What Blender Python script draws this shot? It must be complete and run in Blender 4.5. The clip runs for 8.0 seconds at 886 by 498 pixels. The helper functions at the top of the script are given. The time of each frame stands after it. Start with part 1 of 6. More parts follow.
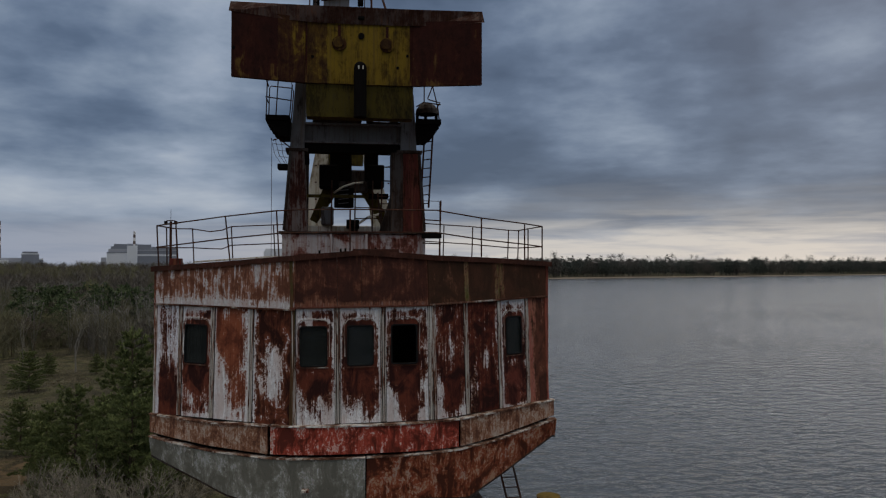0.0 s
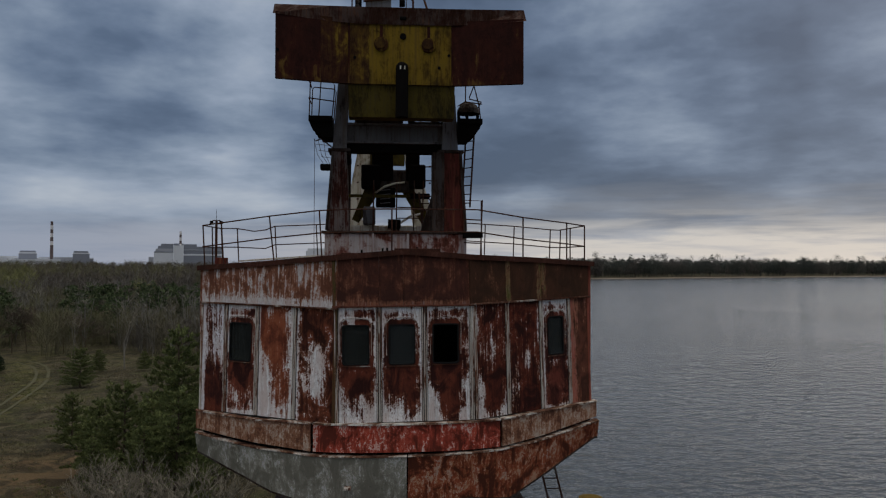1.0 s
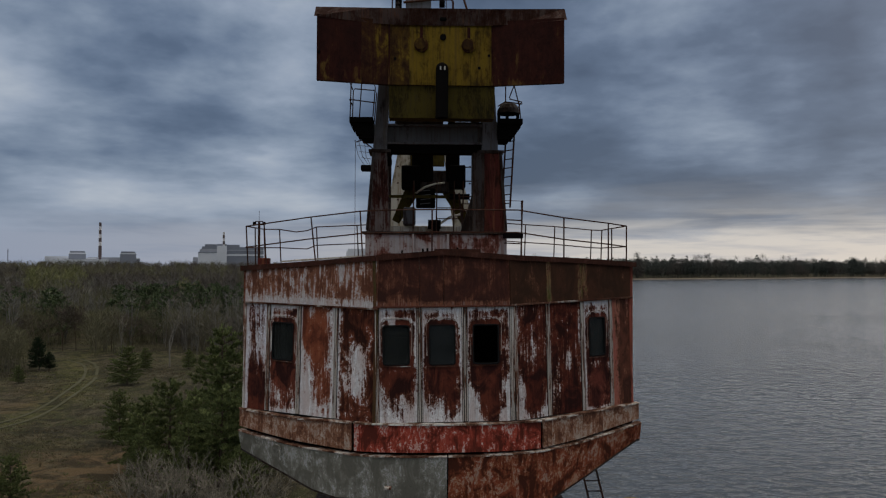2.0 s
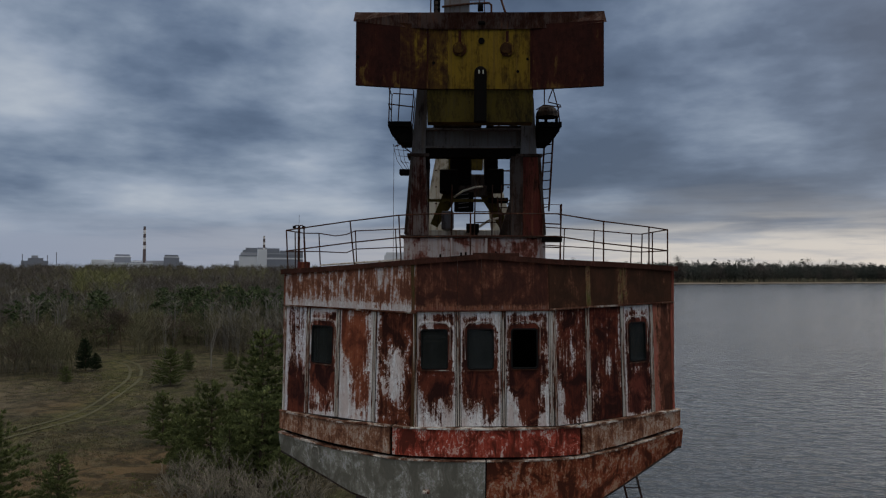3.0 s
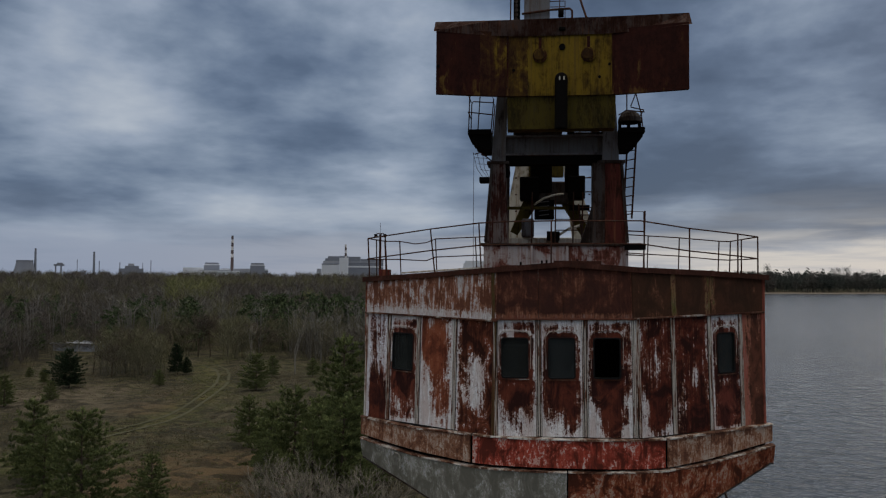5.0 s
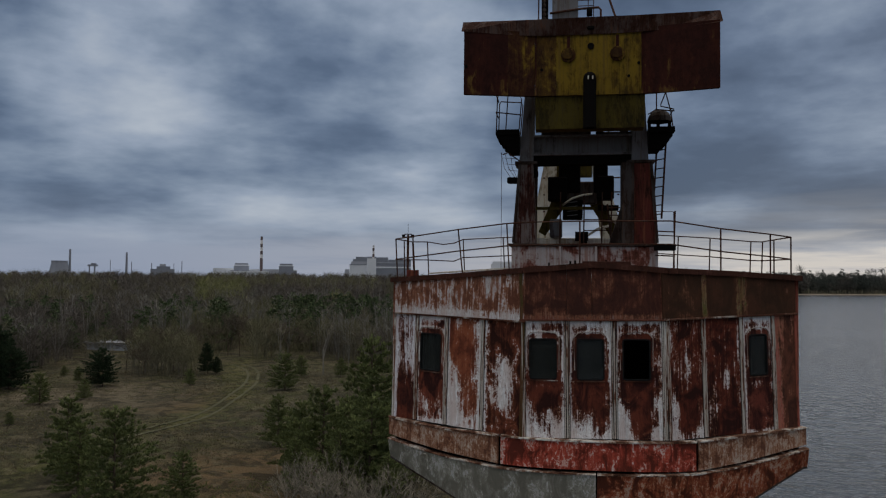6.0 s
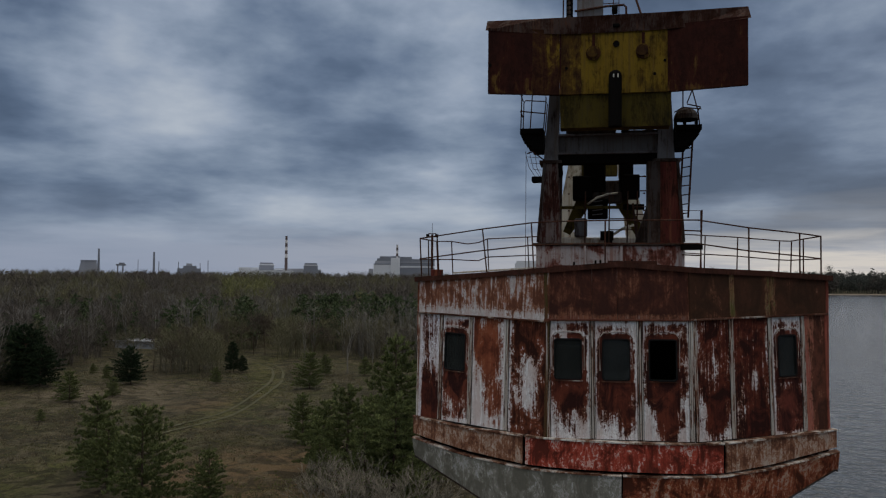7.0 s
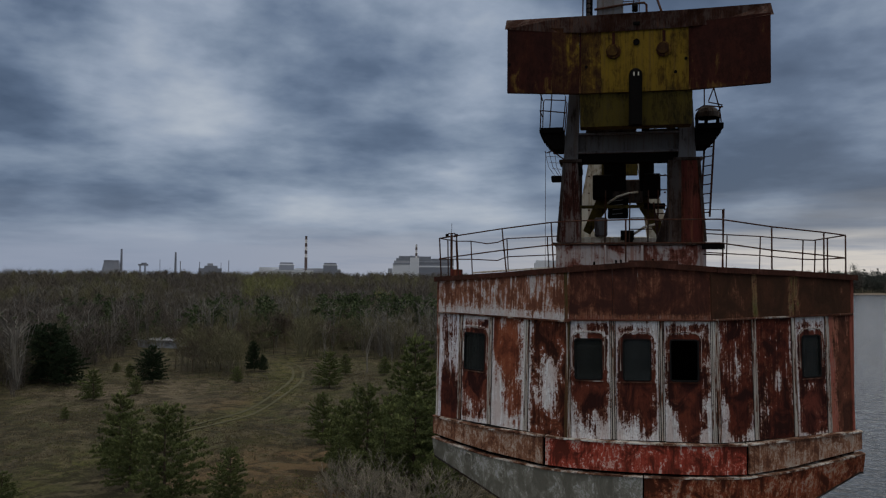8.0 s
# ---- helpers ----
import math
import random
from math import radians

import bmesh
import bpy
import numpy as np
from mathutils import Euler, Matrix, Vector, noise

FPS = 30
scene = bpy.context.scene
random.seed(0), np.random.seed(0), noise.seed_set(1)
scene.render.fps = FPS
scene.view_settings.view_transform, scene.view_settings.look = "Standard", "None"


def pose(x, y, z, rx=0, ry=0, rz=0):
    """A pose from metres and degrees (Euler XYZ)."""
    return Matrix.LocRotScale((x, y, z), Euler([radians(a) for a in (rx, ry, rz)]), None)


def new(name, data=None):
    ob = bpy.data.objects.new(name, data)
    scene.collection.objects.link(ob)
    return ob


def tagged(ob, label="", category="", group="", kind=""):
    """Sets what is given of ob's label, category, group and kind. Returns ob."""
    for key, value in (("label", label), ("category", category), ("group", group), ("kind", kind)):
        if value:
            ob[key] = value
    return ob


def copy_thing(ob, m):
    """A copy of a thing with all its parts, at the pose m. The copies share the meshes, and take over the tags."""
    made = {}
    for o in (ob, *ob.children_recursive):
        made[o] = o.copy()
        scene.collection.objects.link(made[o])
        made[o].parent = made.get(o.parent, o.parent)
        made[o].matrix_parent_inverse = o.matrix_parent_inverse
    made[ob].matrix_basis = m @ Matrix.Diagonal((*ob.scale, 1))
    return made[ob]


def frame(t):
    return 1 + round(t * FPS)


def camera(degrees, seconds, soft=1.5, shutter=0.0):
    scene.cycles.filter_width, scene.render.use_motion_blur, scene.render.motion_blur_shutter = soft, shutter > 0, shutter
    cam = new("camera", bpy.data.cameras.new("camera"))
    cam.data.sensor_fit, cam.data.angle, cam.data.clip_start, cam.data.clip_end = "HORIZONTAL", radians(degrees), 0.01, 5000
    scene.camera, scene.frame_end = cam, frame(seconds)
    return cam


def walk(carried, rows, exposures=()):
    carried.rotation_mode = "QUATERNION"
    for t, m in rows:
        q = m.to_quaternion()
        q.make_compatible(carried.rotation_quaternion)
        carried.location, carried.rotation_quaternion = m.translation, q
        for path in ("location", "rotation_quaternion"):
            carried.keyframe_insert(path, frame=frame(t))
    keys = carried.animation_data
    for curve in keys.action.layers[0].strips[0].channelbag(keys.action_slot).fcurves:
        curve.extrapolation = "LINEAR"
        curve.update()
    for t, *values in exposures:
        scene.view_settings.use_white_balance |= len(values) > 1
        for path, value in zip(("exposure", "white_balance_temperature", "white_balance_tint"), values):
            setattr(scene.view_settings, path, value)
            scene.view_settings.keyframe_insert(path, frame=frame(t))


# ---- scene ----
# seconds; the eye in metres; yaw, pitch and roll in degrees
cam = camera(60.10, 8.0, soft=1.2)
ROWS = [
    (0.0, 0.0000, 0.0000, 18.0000, -8.163, 1.120, -0.075),
    (0.5, -0.0082, 0.0020, 17.9942, -6.719, 1.107, -0.082),
    (1.0, -0.0175, 0.0046, 17.9911, -5.130, 1.107, -0.180),
    (1.5, -0.0251, 0.0068, 17.9937, -3.596, 1.075, -0.186),
    (3.0, -0.0471, 0.0292, 18.0018, 0.636, 1.378, -0.309),
    (3.5, -0.0462, 0.0261, 18.0099, 2.219, 1.583, -0.297),
    (4.0, -0.0535, 0.0271, 18.0083, 3.823, 1.770, -0.297),
    (4.5, -0.0651, 0.0430, 17.9969, 5.302, 1.904, -0.388),
    (6.0, -0.0820, 0.0671, 17.9856, 8.592, 2.002, -0.521),
    (6.5, -0.0906, 0.0792, 17.9845, 9.554, 1.973, -0.550),
    (7.0, -0.0987, 0.0850, 17.9870, 10.361, 1.945, -0.553),
    (7.5, -0.1052, 0.0912, 17.9895, 11.058, 1.929, -0.548),
    (8.0, -0.1094, 0.0918, 17.9924, 11.790, 1.903, -0.498),
]
walk(cam, [(t, pose(x, y, z, 90 + pitch, roll, yaw)) for t, x, y, z, yaw, pitch, roll in ROWS])

# ---- world: a heavy broken overcast, with a pale strip over the horizon ----
SUN_AZ, SUN_EL = 40.0, 26.0
world = bpy.data.worlds.new("overcast_sky")
scene.world = world
world.use_nodes = True


def build_sky():
    nt = world.node_tree
    N, L = nt.nodes, nt.links
    N.clear()

    def node(kind, **props):
        n = N.new(kind)
        for k, v in props.items():
            n.inputs[k].default_value = v
        return n

    def maths(op, a, b=None, clamp=False):
        n = N.new("ShaderNodeMath")
        n.operation, n.use_clamp = op, clamp
        for i, v in enumerate((a, b)):
            if v is None:
                continue
            if isinstance(v, (int, float)):
                n.inputs[i].default_value = v
            else:
                L.new(v, n.inputs[i])
        return n.outputs[0]

    def ramp(fac, stops):
        n = N.new("ShaderNodeValToRGB")
        e = n.color_ramp.elements
        while len(e) < len(stops):
            e.new(0.5)
        for el, (p, c) in zip(e, stops):
            el.position, el.color = p, (*c, 1)
        L.new(fac, n.inputs[0])
        return n.outputs[0]

    def mix(fac, a, b, blend="MIX"):
        n = N.new("ShaderNodeMix")
        n.data_type, n.blend_type = "RGBA", blend
        for i, v in ((0, fac), (6, a), (7, b)):
            if isinstance(v, (int, float)):
                n.inputs[i].default_value = v
            elif isinstance(v, tuple):
                n.inputs[i].default_value = (*v, 1)
            else:
                L.new(v, n.inputs[i])
        return n.outputs[2]

    tc = N.new("ShaderNodeTexCoord")
    sep = N.new("ShaderNodeSeparateXYZ")
    L.new(tc.outputs["Generated"], sep.inputs[0])
    x, y, z = sep.outputs
    up = maths("MAXIMUM", z, 0.0)
    # banks of cloud, wider than high, and thinner towards the horizon
    flat = maths("SQRT", maths("ADD", maths("ADD", maths("MULTIPLY", x, x), maths("MULTIPLY", y, y)), 0.02))
    rise = maths("MULTIPLY", maths("LOGARITHM", maths("ADD", up, 0.13), math.e), 5.6)

    def deck(higher):
        """Brightness of the cloud; higher: how far above the place it is read."""
        comb = N.new("ShaderNodeCombineXYZ")
        L.new(maths("MULTIPLY", maths("DIVIDE", x, flat), 6.2), comb.inputs[0])
        L.new(maths("MULTIPLY", maths("DIVIDE", y, flat), 6.2), comb.inputs[1])
        L.new(maths("ADD", rise, higher), comb.inputs[2])
        big = node("ShaderNodeTexNoise", Scale=0.72, Detail=6.0, Roughness=0.50, Distortion=0.0)
        fine = node("ShaderNodeTexNoise", Scale=2.4, Detail=5.0, Roughness=0.50, Distortion=0.0)
        for n in (big, fine):
            L.new(comb.outputs[0], n.inputs["Vector"])
        return maths("ADD", maths("MULTIPLY", big.outputs[0], 0.70), maths("MULTIPLY", fine.outputs[0], 0.18))

    dens = deck(0.0)
    above = deck(0.32)
    # pale upper rims on the dark banks, and flat dark feet
    dens = maths("ADD", dens, maths("MULTIPLY", maths("SUBTRACT", above, dens), 0.75))
    dens = maths("ADD", maths("MULTIPLY", maths("SUBTRACT", dens, 0.44), 1.22), 0.460)

    def towards(az, el):
        """Cosine of the angle to a direction."""
        a, e = radians(az), radians(el)
        return maths("ADD", maths("ADD", maths("MULTIPLY", x, math.cos(e) * math.sin(a)), maths("MULTIPLY", y, math.cos(e) * math.cos(a))), maths("MULTIPLY", z, math.sin(e)))

    dens = maths("SUBTRACT", dens, maths("MULTIPLY", x, 0.06))
    # the overcast thins out to the south-west
    south = maths("MAXIMUM", maths("ADD", maths("MULTIPLY", x, -0.6), maths("MULTIPLY", y, -0.8)), 0.0)
    dens = maths("ADD", dens, maths("MULTIPLY", south, 0.24))
    # thinner cloud to the north-west, and where the sun stands behind it
    thin = ramp(towards(-21, 13), [(0.945, (0, 0, 0)), (0.965, (0.6, 0.6, 0.6)), (1.0, (1, 1, 1))])
    dens = maths("ADD", dens, maths("MULTIPLY", thin, 0.11))
    thin = ramp(towards(35.5, 16), [(0.9935, (0, 0, 0)), (0.9985, (0.35, 0.35, 0.35)), (1.0, (1, 1, 1))])
    dens = maths("ADD", dens, maths("MULTIPLY", thin, 0.15))
    cloud = ramp(dens, [(0.34, (0.064, 0.096, 0.158)), (0.43, (0.098, 0.140, 0.218)), (0.485, (0.140, 0.190, 0.280)), (0.55, (0.205, 0.262, 0.355)), (0.62, (0.29, 0.35, 0.45)), (0.76, (0.46, 0.51, 0.58))])
    # a clear strip low down, far off, brighter and warmer to the east
    lowc = N.new("ShaderNodeCombineXYZ")
    L.new(maths("MULTIPLY", x, 5.0), lowc.inputs[0])
    L.new(maths("MULTIPLY", y, 5.0), lowc.inputs[1])
    L.new(maths("MULTIPLY", z, 55.0), lowc.inputs[2])
    shred = node("ShaderNodeTexNoise", Scale=1.0, Detail=5.0, Roughness=0.55, Distortion=0.3)
    L.new(lowc.outputs[0], shred.inputs["Vector"])
    edge = maths("ADD", up, maths("MULTIPLY", maths("SUBTRACT", shred.outputs[0], 0.5), 0.050))
    haze = ramp(edge, [(0.0, (1, 1, 1)), (0.030, (0.92, 0.92, 0.92)), (0.046, (0.50, 0.50, 0.50)), (0.062, (0.18, 0.18, 0.18)), (0.11, (0, 0, 0))])
    east = ramp(maths("ADD", maths("MULTIPLY", x, 0.5), 0.5), [(0.25, (0.28, 0.325, 0.425)), (0.42, (0.35, 0.375, 0.44)), (0.62, (0.60, 0.575, 0.55)), (0.80, (0.66, 0.62, 0.58))])
    low = mix(ramp(shred.outputs[0], [(0.46, (0, 0, 0)), (0.72, (0.8, 0.8, 0.8))]), east, (0.25, 0.30, 0.40))
    col = mix(haze, cloud, low)
    # an overcast sky is brighter towards the zenith
    high = maths("MULTIPLY", maths("MAXIMUM", maths("SUBTRACT", up, 0.50), 0.0), 2.4, True)
    col = mix(high, col, (1.60, 1.52, 1.38))
    sky = N.new("ShaderNodeTexSky")
    sky.sky_type, sky.sun_disc = "NISHITA", False
    sky.sun_elevation, sky.sun_rotation = radians(SUN_EL), radians(SUN_AZ)
    b1, b2 = N.new("ShaderNodeBackground"), N.new("ShaderNodeBackground")
    L.new(sky.outputs[0], b1.inputs[0])
    b1.inputs[1].default_value = 0.05
    L.new(col, b2.inputs[0])
    b2.inputs[1].default_value = 1.0
    ms = N.new("ShaderNodeMixShader")
    ms.inputs[0].default_value = 0.93
    L.new(b1.outputs[0], ms.inputs[1])
    L.new(b2.outputs[0], ms.inputs[2])
    out = N.new("ShaderNodeOutputWorld")
    L.new(ms.outputs[0], out.inputs[0])


build_sky()

sun_data = bpy.data.lights.new("sun", "SUN")
sun_data.energy, sun_data.angle, sun_data.color = 0.5, radians(110), (1.0, 0.95, 0.88)
sun = new("sun", sun_data)
sun.matrix_world = pose(0, 0, 60, 90 - SUN_EL, 0, 180 - SUN_AZ)
scene.view_settings.exposure = 0.0

# ---- materials ----
class Nodes:
    """A short way to wire a node material."""

    def __init__(self, name):
        self.mat = bpy.data.materials.new(name)
        self.mat.use_nodes = True
        self.nt = self.mat.node_tree
        self.bsdf = self.nt.nodes["Principled BSDF"]
        self.tc = self.nt.nodes.new("ShaderNodeTexCoord")

    def put(self, value, socket):
        if isinstance(value, (int, float)):
            socket.default_value = value
        elif isinstance(value, tuple):
            socket.default_value = (*value, 1) if len(socket.default_value) == 4 else value
        else:
            self.nt.links.new(value, socket)

    def coords(self, scale=(1, 1, 1), shift=(0, 0, 0), source="Object"):
        m = self.nt.nodes.new("ShaderNodeMapping")
        self.nt.links.new(self.tc.outputs[source], m.inputs[0])
        m.inputs["Scale"].default_value, m.inputs["Location"].default_value = scale, shift
        return m.outputs[0]

    def random_shift(self, vec, amount=7.0):
        info = self.nt.nodes.new("ShaderNodeObjectInfo")
        n = self.nt.nodes.new("ShaderNodeVectorMath")
        n.operation = "ADD"
        self.nt.links.new(vec, n.inputs[0])
        self.nt.links.new(self.maths("MULTIPLY", info.outputs["Random"], amount), n.inputs[1])
        return n.outputs[0]

    def noise(self, vec, scale, detail=5.0, rough=0.55, distort=0.0):
        n = self.nt.nodes.new("ShaderNodeTexNoise")
        n.inputs["Scale"].default_value, n.inputs["Detail"].default_value = scale, detail
        n.inputs["Roughness"].default_value, n.inputs["Distortion"].default_value = rough, distort
        self.nt.links.new(vec, n.inputs["Vector"])
        return n.outputs[0]

    def maths(self, op, a, b=0.0, clamp=False):
        n = self.nt.nodes.new("ShaderNodeMath")
        n.operation, n.use_clamp = op, clamp
        self.put(a, n.inputs[0])
        self.put(b, n.inputs[1])
        return n.outputs[0]

    def ramp(self, fac, stops):
        n = self.nt.nodes.new("ShaderNodeValToRGB")
        e = n.color_ramp.elements
        while len(e) < len(stops):
            e.new(0.5)
        for el, (p, c) in zip(e, stops):
            c = (c, c, c) if isinstance(c, (int, float)) else c
            el.position, el.color = p, (*c, 1)
        self.nt.links.new(fac, n.inputs[0])
        return n.outputs[0]

    def mix(self, fac, a, b, blend="MIX"):
        n = self.nt.nodes.new("ShaderNodeMix")
        n.data_type, n.blend_type = "RGBA", blend
        self.put(fac, n.inputs[0])
        self.put(a, n.inputs[6])
        self.put(b, n.inputs[7])
        return n.outputs[2]

    def done(self, color, rough=0.8, metal=0.0, height=None, depth=0.01, strength=0.6, spec=None):
        self.put(color, self.bsdf.inputs["Base Color"])
        self.put(rough, self.bsdf.inputs["Roughness"])
        self.put(metal, self.bsdf.inputs["Metallic"])
        if spec is not None:
            self.put(spec, self.bsdf.inputs["Specular IOR Level"])
        if height is not None:
            b = self.nt.nodes.new("ShaderNodeBump")
            b.inputs["Strength"].default_value, b.inputs["Distance"].default_value = strength, depth
            self.nt.links.new(height, b.inputs["Height"])
            self.nt.links.new(b.outputs[0], self.bsdf.inputs["Normal"])
        return self.mat


def peeling(name, paint, under, amount, streak=1.0, rust=(0.105, 0.033, 0.016), dark=(0.035, 0.014, 0.009), seed=0.0, each=True, edge=0.0, foot=0.0, lace=0.0):
    """Old paint over a second coat over rust. amount: how much of the top coat is left, 0 to 1.
    edge, foot: more of the coat along a sheet's upright edges or at its foot."""
    n = Nodes(name)
    long = n.coords((6.0, 6.0, 0.55), (seed, seed * 1.7, seed))
    blob = n.coords((1, 1, 0.6), (seed * 2.1, seed, 0))
    if each:
        long, blob = n.random_shift(long, 19.0), n.random_shift(blob, 23.0)
    a = n.noise(long, 1.3, 7.0, 0.66, 0.6)
    b = n.noise(blob, 1.6, 7.0, 0.62, 0.9)
    c = n.noise(blob, 9.0, 6.0, 0.66, 0.5)
    f = n.noise(blob, 46.0, 3.0, 0.6)
    cover = n.maths("ADD", n.maths("MULTIPLY", a, 0.42 * streak), n.maths("MULTIPLY", b, 0.62 - 0.2 * streak))
    cover = n.maths("ADD", cover, n.maths("MULTIPLY", c, 0.24))
    hair = n.noise(n.coords((42.0, 42.0, 2.2), (seed, 5, 2)), 1.0, 4.0, 0.6, 0.3)
    cover = n.maths("ADD", cover, n.maths("MULTIPLY", n.maths("SUBTRACT", hair, 0.5), 0.16 * streak))
    if edge or foot:
        sep = n.nt.nodes.new("ShaderNodeSeparateXYZ")
        n.nt.links.new(n.tc.outputs["Generated"], sep.inputs[0])
        gx = n.maths("ABSOLUTE", n.maths("SUBTRACT", n.maths("MULTIPLY", sep.outputs[0], 2.0), 1.0))
        gz = sep.outputs[2]
        if edge:
            cover = n.maths("ADD", cover, n.maths("MULTIPLY", n.maths("POWER", gx, 4.0), edge))
        if foot:
            cover = n.maths("ADD", cover, n.maths("MULTIPLY", n.maths("POWER", n.maths("SUBTRACT", 1.0, gz, True), 2.5), foot))
    mid = 0.53 + 0.02 * streak - (amount - 0.5) * 0.30
    peel = n.ramp(cover, [(mid - 0.03, 0.0), (mid + 0.03, 1.0)])
    if lace:
        # thin curled rims of paint left standing round the blisters
        curl = n.noise(n.random_shift(n.coords((1, 1, 0.38), (seed, 1, 4)), 29.0), 1.7, 6.0, 0.62, 0.9)
        rim = n.maths("SUBTRACT", 1.0, n.maths("ABSOLUTE", n.maths("SUBTRACT", n.maths("MULTIPLY", curl, 2.0), 1.0)))
        rim = n.maths("MULTIPLY", n.ramp(rim, [(0.90, 0.0), (0.985, 1.0)]), n.ramp(b, [(0.47, 0.0), (0.60, lace)]))
        peel = n.maths("MAXIMUM", peel, rim)
    thin = n.ramp(cover, [(mid - 0.10, 0.0), (mid + 0.01, 1.0)])
    deep = n.maths("ADD", n.maths("MULTIPLY", b, 0.6), n.maths("MULTIPLY", a, 0.4))
    bare = n.mix(n.ramp(deep, [(0.40, 0.0), (0.60, 1.0)]), dark, rust)
    bare = n.mix(n.ramp(c, [(0.36, 0.65), (0.56, 0.0)]), bare, tuple(k * 0.55 for k in dark))
    bare = n.mix(n.ramp(f, [(0.45, 0.0), (0.75, 0.28)]), bare, (rust[0] * 1.8, rust[1] * 1.9, rust[2] * 1.8))
    worn = n.mix(n.ramp(a, [(0.42, 0.0), (0.62, 1.0)]), under, (under[0] * 0.6, under[1] * 0.5, under[2] * 0.5))
    worn = n.mix(n.ramp(hair, [(0.5, 0.0), (0.7, 0.7)]), worn, (under[0] * 1.35, under[1] * 1.6, under[2] * 1.6))
    coat = n.mix(n.ramp(b, [(0.3, 0.0), (0.7, 1.0)]), (paint[0] * 0.70, paint[1] * 0.67, paint[2] * 0.63), paint)
    runs = n.noise(n.coords((13, 13, 0.4), (seed, 3, 1)), 1.0, 6.0, 0.65, 0.4)
    coat = n.mix(n.ramp(runs, [(0.50, 0.0), (0.66, 0.8)]), coat, (rust[0] * 1.7, rust[1] * 2.0, rust[2] * 1.9))
    coat = n.mix(n.ramp(f, [(0.58, 0.0), (0.8, 0.5)]), coat, (rust[0] * 1.2, rust[1] * 1.4, rust[2] * 1.4))
    col = n.mix(thin, bare, worn)
    col = n.mix(peel, col, coat)
    return n.done(col, n.ramp(peel, [(0, 0.9), (1, 0.7)]), 0.0, n.maths("ADD", peel, n.maths("MULTIPLY", c, 0.6)), 0.006, 0.7, 0.12)


